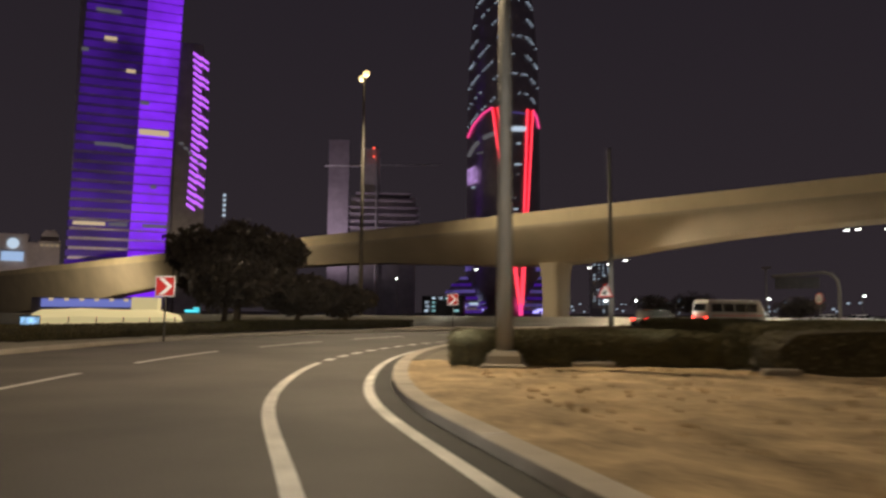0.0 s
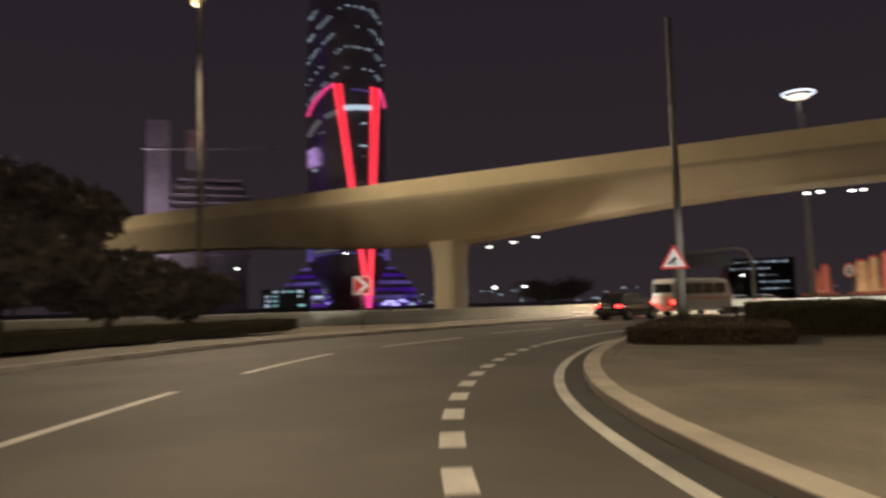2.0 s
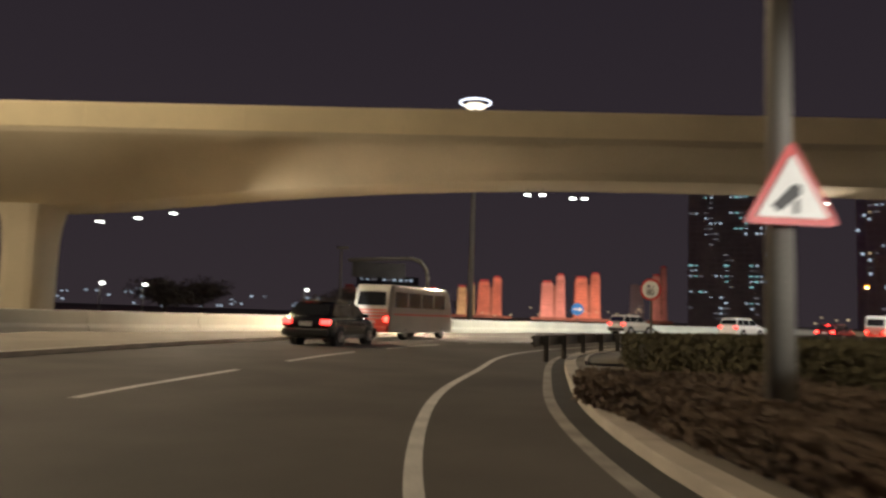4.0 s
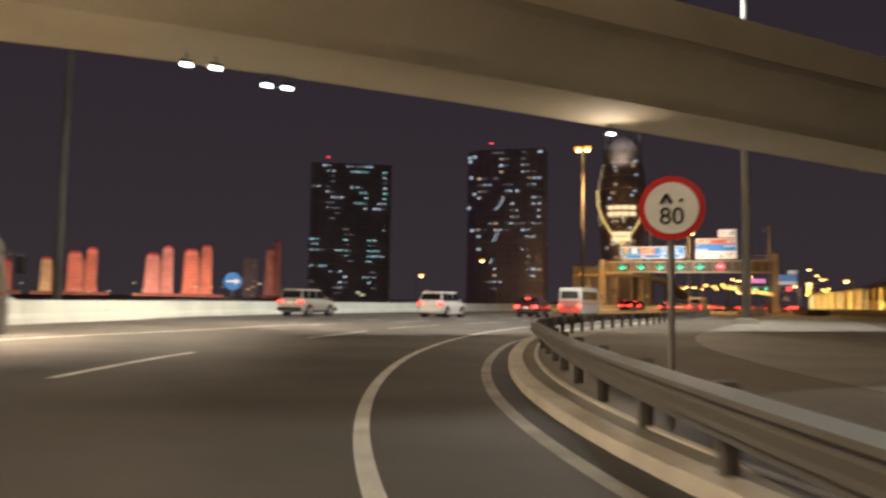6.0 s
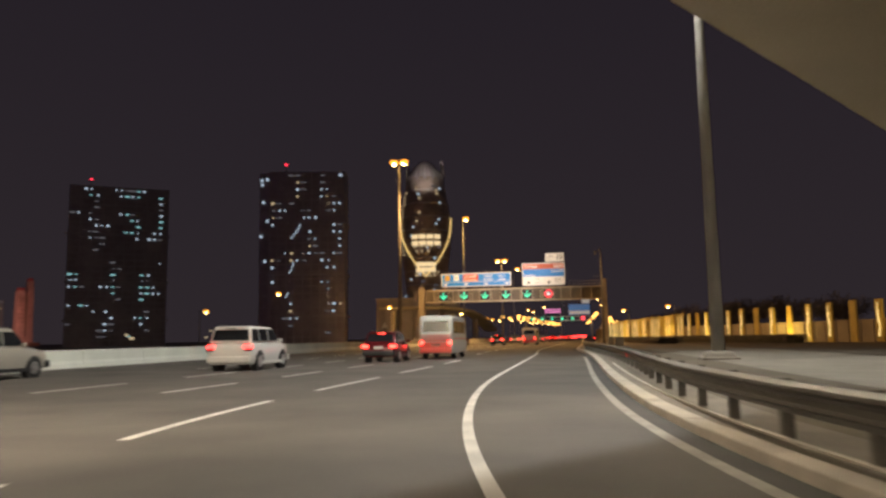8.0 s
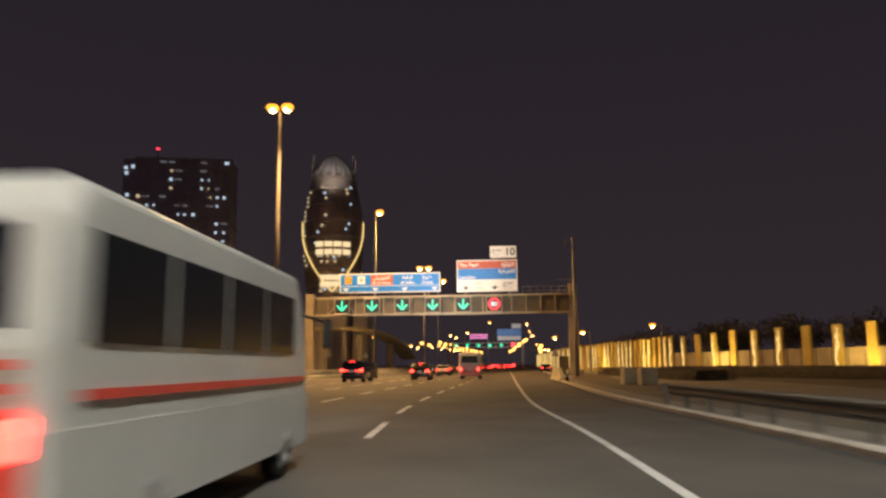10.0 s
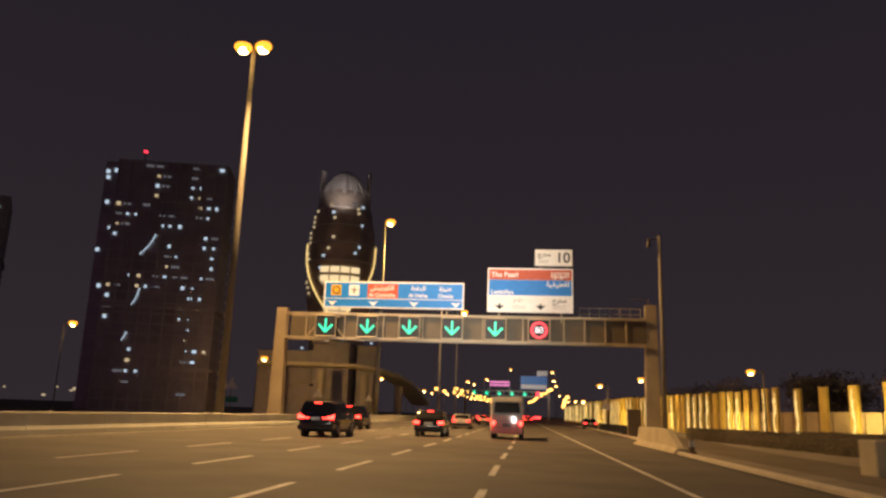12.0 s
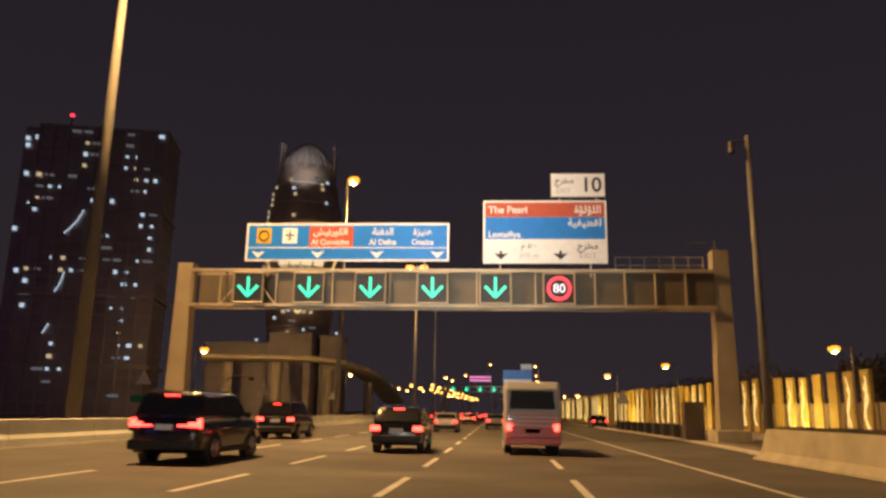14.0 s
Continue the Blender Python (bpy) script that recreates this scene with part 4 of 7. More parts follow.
hedge("dark low hedge before the golden fence", ((12.0, 66), (17, 1.8), 94), 0.85, 34000, 7, LEAF)
hedge("dark low hedge before the golden fence", ((21.5, 60), (16, 1.6), 110), 0.95, 24000, 17, LEAF)

# half-buried stone blocks at the hedge
for x, y, w in ((53.9, -74.3, 0.9), (55.2, -70.8, 0.7)):
    bm = bmesh.new()
    bx(bm, 0, 0, 0.04, w, 0.34, 0.18, 0, 0.05)
    tagged(finish("stone_block", bm, PAVING), "pale half-buried stone block on the sand", "stone", "stone blocks").matrix_basis = pose(x, y, 0.1, 0, 0, 95)


def tree(x, y, h, spread, label, seed, count=5200, mat_=LEAF, group="roadside trees"):
    t = thing("tree", pose(x, y, -0.03), label, "tree", group)
    rnd = random.Random(seed)
    tr = bmesh.new()
    top = Vector((rnd.uniform(-0.3, 0.3), rnd.uniform(-0.3, 0.3), h * 0.26))
    tube(tr, (0, 0, 0), top, 0.26, 0.18, 9)
    tips = []
    for k in range(7):
        a = 6.28 * k / 7 + rnd.uniform(-0.3, 0.3)
        mid = top + Vector((math.cos(a) * spread * 0.36, math.sin(a) * spread * 0.36, h * rnd.uniform(0.12, 0.28)))
        end = mid + Vector((math.cos(a) * spread * 0.30, math.sin(a) * spread * 0.30, h * rnd.uniform(0.02, 0.18)))
        tube(tr, top, mid, 0.12, 0.08, 6)
        tube(tr, mid, end, 0.08, 0.03, 6)
        tips += [mid, end]
    part("trunk", tr, BARK, t)
    bm = bmesh.new()
    for p in tips + [top + Vector((0, 0, h * 0.42)), top + Vector((0, 0, h * 0.16))]:
        r = spread * rnd.uniform(0.36, 0.48)
        leaves(bm, p + Vector((0, 0, h * 0.06)), (r, r, r * 0.74), count // 16, 0.17, rnd, 0.3)
    part("crown", bm, mat_, t, "dense dark uneven crown")


tree(23.7, -96.3, 6.0, 3.6, "broad dark roadside tree behind the outer kerb", 11, 26000)
tree(19.8, -98.0, 8.6, 4.7, "tall dark broad-crowned tree behind the kerb", 12, 34000)
tree(15.6, -101.0, 7.4, 4.2, "dark rounded tree on the verge", 13, 26000)
tree(18.6, -94.0, 4.2, 3.0, "smaller dark tree beside a tall one", 14, 20000)
tree(11.5, -92.0, 3.6, 2.6, "low dark tree near the parapet", 15, 12000)
for k, (x, y, h) in enumerate(((34, 118, 9), (40, 104, 9.5), (28, 140, 9), (46, 92, 9), (24, 160, 8.5), (38, 128, 10))):
    tree(x, y, h, 6.0, "dark tree crown rising behind the golden fence", 30 + k, 3500, LEAF, "trees behind the fence")
for k, (x, y, h) in enumerate(((-62, -58, 5), (-75, -50, 6), (-58, -36, 4.5))):
    tree(x, y, h, 4.2, "distant dark tree beyond the parapet", 50 + k, 2500, LEAF, "distant trees")


# ---- overhead sign gantry across the main road ----
gantry = thing("sign_gantry", pose(0, 82.2, 0), "sand-painted steel truss gantry over the main road", "sign gantry")
for x, h in ((-25.75, 10.2), (6.3, 11.0)):
    bm = bmesh.new()
    loft(bm, [[(x + sx * w, sy * 0.42, z) for sx, sy in ((-1, -1), (1, -1), (1, 1), (-1, 1))] for z, w in ((-0.05, 0.62), (h - 1.5, 0.46), (h, 0.46))])
    part("post", bm, GANTRY, gantry)
    bm = bmesh.new()
    bx(bm, x, 0, 0.35, 1.9, 1.9, 0.8, 0, 0.05)
    part("footing", bm, JERSEY, gantry, "concrete footing")
for yy in (-0.6, 0.6):
    for z in (9.7, 7.58):
        bm = bmesh.new()
        rings = []
        for k in range(2):
            x = (-25.3, 5.9)[k]
            rings.append([(x, yy + sy * 0.09, z + sz * 0.09) for sy, sz in ((-1, -1), (1, -1), (1, 1), (-1, 1))])
        loft(bm, rings)
        part("chord", bm, GANTRY, gantry)
n = 18
for k in range(n):
    xa, xb = -25.1 + 31.0 * k / n, -25.1 + 31.0 * (k + 1) / n
    for yy in (-0.6, 0.6):
        bm = bmesh.new()
        if yy > 0 or k in (1, 2):
            tube(bm, (xa, yy, 7.58), (xb, yy, 9.65) if k % 2 else (xb, yy, 7.58), 0.05, 0.05, 6)
            if k % 2 == 0:
                tube(bm, (xa, yy, 9.7), (xb, yy, 7.63), 0.05, 0.05, 6)
        tube(bm, (xa, yy, 7.58), (xa, yy, 9.7), 0.06, 0.06, 6)
        part("brace", bm, GANTRY, gantry)
    part("infill_panel", bx(bmesh.new(), (xa + xb) / 2, -0.46 if k > 2 else 0.48, 8.64, (xb - xa) * 0.97, 0.04, 1.9), MESHPANEL, gantry, "dark perforated infill panel")
    bm = bmesh.new()
    tube(bm, (xa, -0.6, 9.7), (xa, 0.6, 9.7), 0.04, 0.04, 6)
    tube(bm, (xa, -0.6, 7.58), (xa, 0.6, 7.58), 0.04, 0.04, 6)
    part("cross_tie", bm, GANTRY, gantry)
bm = bmesh.new()
for z in (10.25, 10.75):
    tube(bm, (0.4, 0.5, z), (5.6, 0.5, z), 0.03, 0.03, 6)
for k in range(7):
    tube(bm, (0.4 + 0.86 * k, 0.5, 9.85), (0.4 + 0.86 * k, 0.5, 10.75), 0.03, 0.03, 6)
part("walkway_rail", bm, GANTRY, gantry)
bm = bmesh.new()
tube(bm, (6.1, -0.2, 11.0), (6.1, -0.2, 11.6), 0.05, 0.05, 8)
tube(bm, (6.1, -0.2, 11.45), (4.6, -0.2, 11.45), 0.05, 0.04, 8)
part("bracket_arm", bm, STEEL, gantry)
# lane signals
for i, x in enumerate((-21.58, -17.88, -14.18, -10.48, -6.78, -3.08)):
    sg = thing("lane_signal", pose(x, 81.42, 8.61), "black lane signal box showing a green arrow" if i < 5 else "black lane signal box showing a red-ringed 80", "traffic signal", "lane signals")
    bm = bmesh.new()
    bx(bm, 0, 0.05, 0, 1.75, 0.22, 1.75, 0, 0.04)
    part("box", bm, BLACK, sg)
    bm = bmesh.new()
    for a, b in (((-0.9, 0.9), (0.9, 0.9)), ((-0.9, -0.9), (0.9, -0.9)), ((-0.9, -0.9), (-0.9, 0.9)), ((0.9, -0.9), (0.9, 0.9))):
        tube(bm, (a[0], -0.06, a[1]), (b[0], -0.06, b[1]), 0.055, 0.055, 4)
    part("frame", bm, GANTRY, sg)
    bm = bmesh.new()
    if i < 5:
        bx(bm, 0, -0.075, 0.12, 0.15, 0.02, 1.05)
        for s in (1, -1):
            panel(bm, [(s * 0.02, -0.085, -0.62), (s * 0.66, -0.085, 0.05), (s * 0.54, -0.085, 0.17), (s * 0.02, -0.085, -0.40)][:: s], 0.02)
        part("arrow", bm, ARROWGREEN, sg, "glowing green down arrow")
    else:
        pipe(bm, circle(0, -0.085, 0, 0.62, 28, False), 0.085, 6, True)
        part("ring", bm, SIGNALRED, sg, "glowing red ring")
        lettering("number", "80", SIGNALWHITE, sg, pose(0, -0.09, -0.02), 0.72)

# wide blue direction board
board = thing("direction_board", pose(-15.73, 81.45, 10.22), "wide blue road sign with white border and place names", "road sign")
WB, HB = 12.4, 2.36


def slab(nm, x0, x1, z0, z1, y, mt, parent, label=""):
    bm = bmesh.new()
    bx(bm, (x0 + x1) / 2, y, (z0 + z1) / 2, x1 - x0, 0.03, z1 - z0, 0, 0.008)
    return part(nm, bm, mt, parent, label)


slab("border", -WB / 2, WB / 2, 0, HB, 0, SIGNWHITE, board)
slab("face", -WB / 2 + 0.13, WB / 2 - 0.13, 0.13, HB - 0.13, -0.02, SIGNBLUE, board)
slab("divider", -WB / 2 + 0.13, WB / 2 - 0.13, 0.80, 0.86, -0.03, SIGNWHITE, board)
slab("yellow_symbol", -5.55, -4.65, 1.1, 2.05, -0.04, SIGNYELLOW, board, "yellow square with a dark ring")
bm = bmesh.new()
pipe(bm, circle(-5.1, -0.06, 1.57, 0.3, 20, False), 0.05, 4, True)
part("symbol_ring", bm, SIGNBLACK, board)
slab("airport_symbol", -3.95, -3.05, 1.1, 2.05, -0.04, SIGNWHITE, board, "white square with a plane symbol")
bm = bmesh.new()
bx(bm, -3.5, -0.06, 1.57, 0.09, 0.01, 0.6)
bx(bm, -3.5, -0.06, 1.6, 0.55, 0.01, 0.1)
bx(bm, -3.5, -0.06, 1.36, 0.24, 0.01, 0.07)
part("plane_symbol", bm, SIGNBLACK, board)
slab("red_patch", -2.3, 0.4, 0.88, 2.16, -0.04, SIGNBROWN, board)
for wd, x, zz in (("Al Corniche", -1.0, 1.16), ("Al Dafna", 2.2, 1.16), ("Onaiza", 4.6, 1.16)):
    lettering("place_name", wd, SIGNWHITE, board, pose(x, -0.058, zz), 0.47, weight=0.008)
# Arabic words, their joined letter forms set from left to right
CORNICHE, DAFNA, ONAIZA = "\uFEB6\uFEF4\uFEE7\uFEAD\uFEEE\uFEDC\uFEDF\uFE8D", "\uFE94\uFEE8\uFED3\uFEAA\uFEDF\uFE8D", "\uFE93\uFEB0\uFEF4\uFEE8\uFECB"
PEARL, LEGTAIFIYA, MAKHRAJ = "\uFE93\uFE86\uFEDF\uFE86\uFEE0\uFEDF\uFE8D", "\uFE94\uFEF4\uFED4\uFEF4\uFEC4\uFED8\uFEDF", "\uFE9D\uFEAE\uFEA8\uFEE3"
for wd, x in ((CORNICHE, -1.0), (DAFNA, 2.2), (ONAIZA, 4.6)):
    lettering("place_name", wd, SIGNWHITE, board, pose(x, -0.058, 1.80), 0.56, weight=0.012)
for x in (-5.4, -1.75, 1.85, 5.5):
    bm = bmesh.new()
    panel(bm, [(x - 0.42, -0.045, 0.62), (x, -0.045, 0.18), (x + 0.42, -0.045, 0.62), (x, -0.045, 0.52)], 0.01)
    part("lane_arrow", bm, SIGNWHITE, board)

# exit board: red, blue and white bands with the exit plate above
board = thing("exit_board", pose(-3.86, 81.45, 10.1), "tall road sign in red, blue and white bands", "road sign")
WB = 7.3
slab("border", -WB / 2, WB / 2, 0, 3.85, 0, SIGNWHITE, board)
slab("face_red", -WB / 2 + 0.12, WB / 2 - 0.12, 2.83, 3.73, -0.02, SIGNBROWN, board)
slab("face_blue", -WB / 2 + 0.12, WB / 2 - 0.12, 1.48, 2.82, -0.02, SIGNBLUE, board)
slab("face_white", -WB / 2 + 0.12, WB / 2 - 0.12, 0.12, 1.46, -0.02, SIGNWHITE, board)
lettering("place_name", "The Pearl", SIGNWHITE, board, pose(-WB / 2 + 0.3, -0.04, 3.26), 0.6, "LEFT", 0.01)
lettering("place_name", "Legtaifiya", SIGNWHITE, board, pose(-WB / 2 + 0.3, -0.04, 1.74), 0.52, "LEFT", 0.01)
FADED = material("faded_grey_lettering", (0.45, 0.44, 0.42), 0.6, vary=0.1, scale=0.3, bump=0)
lettering("place_name", PEARL, SIGNWHITE, board, pose(2.55, -0.04, 3.26), 0.66, weight=0.014)
lettering("place_name", LEGTAIFIYA, SIGNWHITE, board, pose(2.35, -0.04, 2.46), 0.62, weight=0.014)
lettering("word", MAKHRAJ, SIGNBLACK, board, pose(2.5, -0.04, 1.06), 0.56, weight=0.006)
lettering("distance", "\u0645 \u0665\u0660\u0660", SIGNBLACK, board, pose(-0.95, -0.04, 1.08), 0.5)
lettering("word", "EXIT", FADED, board, pose(2.5, -0.04, 0.46), 0.5)
lettering("distance", "500 m", FADED, board, pose(-0.95, -0.04, 0.46), 0.46)
for x in (-2.6, 0.9):
    bm = bmesh.new()
    panel(bm, [(x - 0.42, -0.045, 0.62), (x, -0.045, 0.22), (x + 0.42, -0.045, 0.62), (x, -0.045, 0.56)], 0.01)
    bx(bm, x, -0.045, 0.65, 0.16, 0.01, 0.22)
    part("lane_arrow", bm, SIGNBLACK, board)
plate = thing("exit_plate", pose(-1.86, 81.45, 14.12), "white exit plate reading EXIT 10", "road sign")
for x in (-1.1, 1.1):
    part("bracket", bx(bmesh.new(), x, 0.06, -0.05, 0.1, 0.06, 0.5), GANTRY, plate)
slab("border", -1.65, 1.65, 0, 1.56, 0, SIGNBLACK, plate)
slab("face", -1.59, 1.59, 0.06, 1.50, -0.02, SIGNWHITE, plate)
lettering("number", "10", SIGNBLACK, plate, pose(0.8, -0.04, 0.76), 1.25, weight=0.02)
lettering("word", "EXIT", FADED, plate, pose(-0.85, -0.04, 0.42), 0.42)
lettering("word", MAKHRAJ, SIGNBLACK, plate, pose(-0.8, -0.04, 1.06), 0.52, weight=0.006)
for nm, x, z0 in (("direction_board", -20.5, 9.4), ("direction_board", -11, 9.4), ("exit_board", -6.5, 9.4), ("exit_board", -1.2, 9.4)):
    bm = bmesh.new()
    bx(bm, x, -0.62, z0 + 1.2, 0.1, 0.1, 2.6)
    part("upright", bm, GANTRY, gantry)

# second gantry, far ahead
far = thing("sign_gantry", pose(-9, 270, 0), "distant steel gantry with green lane arrows", "sign gantry")
for x in (-14, 13.5):
    part("post", bx(bmesh.new(), x, 0, 4.6, 0.7, 0.7, 9.2), GANTRY, far)
bm = bmesh.new()
bx(bm, -0.2, 0, 9.5, 27.6, 0.9, 0.25)
bx(bm, -0.2, 0, 7.9, 27.6, 0.9, 0.25)
for k in range(12):
    bx(bm, -13.4 + 2.4 * k, 0, 8.7, 0.12, 0.9, 1.6)
part("truss", bm, GANTRY, far)
for k in range(5):
    bm = bmesh.new()
    x = -11.2 + 4.2 * k
    bx(bm, x, -0.6, 8.75, 0.3, 0.05, 1.2)
    panel(bm, [(x - 0.9, -0.62, 8.9), (x, -0.62, 8.0), (x + 0.9, -0.62, 8.9), (x, -0.62, 8.5)], 0.04)
    part("arrow", bm, ARROWGREEN, far, "glowing green arrow")
bm = bmesh.new()
disc(bm, -0.6, 8.7, 0.8, 0.1)
part("red_signal", bm, SIGNALRED, far, "glowing red disc").location = (10, 0, 0)
slab("board", 4.2, 13.0, 10.2, 14.6, -0.6, SIGNBLUE, far)
slab("board_band", 4.4, 12.8, 10.4, 11.8, -0.63, SIGNWHITE, far)
slab("plate", 9.6, 13.0, 14.8, 16.4, -0.6, SIGNWHITE, far)
vms = thing("message_board", pose(-12.0, 278, 0), "distant glowing pink message board", "sign")
bm = bmesh.new()
bx(bm, 0, 0, 12.2, 7.4, 0.5, 2.6)
part("housing", bm, BLACK, vms)
MESSAGE = glow("message_pink", (1.0, 0.25, 0.6), 1.6)
for r in range(2):
    for k in range(11):
        part("lit_bar", bx(bmesh.new(), -3.1 + 0.62 * k, -0.3, 11.7 + 1.0 * r, 0.42, 0.05, 0.5), MESSAGE, vms)
for x in (-3.5, 3.5):
    part("leg", tube(bmesh.new(), (x, 0, 0), (x, 0, 11), 0.2, 0.2, 8), MAST, vms)

# signs seen beside the main road
for x, y, z, kind in ((-39.3, 105.8, 4.1, 0), (-33.0, 122, 3.6, 0), (-33.5, 160, 3.8, 0), (6.4, 118, 3.2, 0)):
    t = thing("warning_sign", pose(x, y, 0), "small triangular warning sign on a slim post", "road sign", "small triangle signs")
    bm = bmesh.new()
    tube(bm, (0, 0.04, 0), (0, 0.04, z), 0.05, 0.05, 8)
    part("post", bm, STEEL, t)
    bm = bmesh.new()
    panel(bm, [(-0.75, 0, z - 0.5), (0.75, 0, z - 0.5), (0, 0, z + 0.8)], 0.03)
    part("face", bm, SIGNWHITE, t)
t = thing("place_sign", pose(-39.3, 105.6, 0), "small green sign plate below a triangle", "road sign")
slab("plate", -1.0, 1.0, 1.95, 2.6, 0, SIGNGREEN, t)

# jersey barrier with a sloped end, posts and blocks at the exit
bar = thing("concrete_barrier", pose(2.75, 0, 0), "sand-coloured concrete barrier with a sloped end", "barrier")
PROF = [(-0.36, 0.0), (-0.34, 0.10), (-0.20, 0.32), (-0.13, 1.08), (0.13, 1.08), (0.20, 0.32), (0.34, 0.10), (0.36, 0.0)]
bm = bmesh.new()
loft(bm, [[(x, y, max(0.02, min(z, h))) for x, z in PROF] for y, h in ((53.9, 0.25), (56.6, 1.08), (65.6, 1.08), (66.5, 0.12))])
part("end_block", bm, JERSEY, bar)
for x, y in ((6.2, 42.2), (6.9, 40.0)):
    bm = bmesh.new()
    bx(bm, 0, 0, 0.53, 1.05, 0.9, 1.06, 0, 0.05)
    tagged(finish("concrete_block", bm, JERSEY), "pale square concrete block on the roadside", "block", "concrete blocks").matrix_basis = pose(x, y, 0.05, 0, 0, 8)
for x, y, h in ((5.3, 86, 2.3),):
    bm = bmesh.new()
    bx(bm, 0, 0, h / 2, 1.15, 0.8, h, 0, 0.03)
    tagged(finish("utility_cabinet", bm, FENCEWALL), "pale rectangular roadside cabinet", "cabinet").matrix_basis = pose(x, y, 0.05)
t = thing("delineator", pose(2.95, 52.9, 0.1), "short brown post with two white reflectors", "bollard")
bm = bmesh.new()
loft(bm, [[(r * math.cos(k * 0.785), r * math.sin(k * 0.785), z) for k in range(8)] for z, r in ((0, 0.22), (0.08, 0.22), (0.1, 0.13), (0.6, 0.10))])
part("post", bm, BARK, t)
for s in (-0.07, 0.07):
    part("reflector", bx(bmesh.new(), s, -0.11, 0.42, 0.09, 0.04, 0.26), SIGNWHITE, t, "white reflector")
for k in range(9):
    t = thing("road_barrier", pose(5.35 + 0.035 * k, 88.5 + 3.3 * k, 0.03, 0, 0, 89), "dark slatted roadside barricade", "barricade", "roadside barricades")
    for i in range(4):
        part("slat", bx(bmesh.new(), 0, 0, 0.17 + 0.22 * i, 3.0, 0.08, 0.15, 0, 0.01), DARKSTEEL, t)
    for x in (-1.3, 1.3):
        part("foot", bx(bmesh.new(), x, 0.06, 0.45, 0.12, 0.4, 0.9, 0, 0.02), DARKSTEEL, t)

# golden fence of tall panels with glowing plant-like light strips
fence_line = smooth_line([(46, 28), (42, 36), (33, 56), (24.5, 80), (20, 100), (14.5, 135), (11.5, 165), (9.8, 220), (9.4, 260)], 0.5)
fence = thing("golden_fence", pose(0, 0, 0), "golden floodlit fence of tall and low panels", "fence")
rnd = random.Random(21)
lowp, tallp = bmesh.new(), bmesh.new()
bx(lowp, 0, 0, 1.35, 1.86, 0.16, 2.7, 0, 0.02)
bx(tallp, 0, 0, 2.5, 1.12, 0.26, 5.0, 0, 0.03)
mesh_low, mesh_tall = bpy.data.meshes.new("low_panel"), bpy.data.meshes.new("tall_panel")
for src, dst, mt in ((lowp, mesh_low, FENCEWALL), (tallp, mesh_tall, GOLD)):
    src.to_mesh(dst)
    src.free()
    dst.materials.append(mt)
strip_meshes = []
for v in range(4):
    bm = bmesh.new()
    rr = random.Random(60 + v)
    for s in range(3):
        ph, amp, z = rr.uniform(0, 6), rr.uniform(0.1, 0.28), 0.5
        strand = []
        while z < 4.6 - 0.5 * s:
            strand.append(Vector((amp * math.sin(z * (1.6 + 0.5 * s) + ph) + rr.uniform(-0.05, 0.05), -0.32, z)))
            z += 0.28
        pipe(bm, strand, 0.042, 5)
    me = bpy.data.meshes.new("light_strip")
    bm.to_mesh(me)
    bm.free()
    me.materials.append(GOLDLIGHT)
    strip_meshes.append(me)
i = 0
for k in range(2, len(fence_line) - 4, 4):
    d = fence_line[k + 2] - fence_line[k - 2]
    a = math.degrees(math.atan2(d.y, d.x)) + 180
    p = fence_line[k]
    share("low_panel", mesh_low, pose(p.x, p.y, 0, 0, 0, a), fence)
    if i % 2 == 0 or p.y > 96:
        share("tall_panel", mesh_tall, pose(p.x, p.y, 0, 0, 0, a) @ pose(0, -0.1, rnd.uniform(-0.15, 0.1)), fence)
        if (i // 2) % 5 in (0, 2, 3):
            share("light_strip", strip_meshes[i % 4], pose(p.x, p.y, 0.2, 0, 0, a) @ pose(0, 0, 0), fence)
    i += 1
for k in range(30, len(fence_line) - 20, 44):
    d = (fence_line[k + 2] - fence_line[k - 2]).normalized()
    p = fence_line[k] + Vector((-d.y, d.x, 0)) * 3.2
    lamp_light("fence_uplight", (p.x, p.y, 0.5), (*fence_line[k].xy, 3.2), 1500, (1.0, 0.70, 0.20), 150, 0.2)


# ---- vehicles ----
def soften(bm, offset):
    """Rounds the sharp edges of a body."""
    bmesh.ops.recalc_face_normals(bm, faces=bm.faces)
    sharp = [e for e in bm.edges if len(e.link_faces) == 2 and e.calc_face_angle(0) > 0.35]
    bmesh.ops.bevel(bm, geom=sharp, offset=offset, segments=2, affect="EDGES", profile=0.5, clamp_overlap=True)


def wheel(parent, x, y, r, w=0.24):
    bm = bmesh.new()
    s = 1 if x > 0 else -1
    loft(bm, [[(x + dx, y + rr * math.cos(2 * math.pi * k / 24), r + rr * math.sin(2 * math.pi * k / 24)) for k in range(24)] for dx, rr in ((-w / 2, r * 0.90), (-w / 2 + 0.03, r), (w / 2 - 0.03, r), (w / 2, r * 0.90))])
    ty = part("wheel", bm, RUBBER, parent, "black tyre on an alloy rim")
    bm = bmesh.new()
    tube(bm, (x + s * (w / 2 - 0.05), y, r), (x + s * (w / 2 + 0.004), y, r), r * 0.64, r * 0.6, 20)
    for k in range(6):
        a = k * math.pi / 3
        tube(bm, (x + s * (w / 2 + 0.012), y, r), (x + s * (w / 2 + 0.012), y + 0.55 * r * math.cos(a), r + 0.55 * r * math.sin(a)), 0.035, 0.05, 6)
    part("rim", bm, RIM, ty)


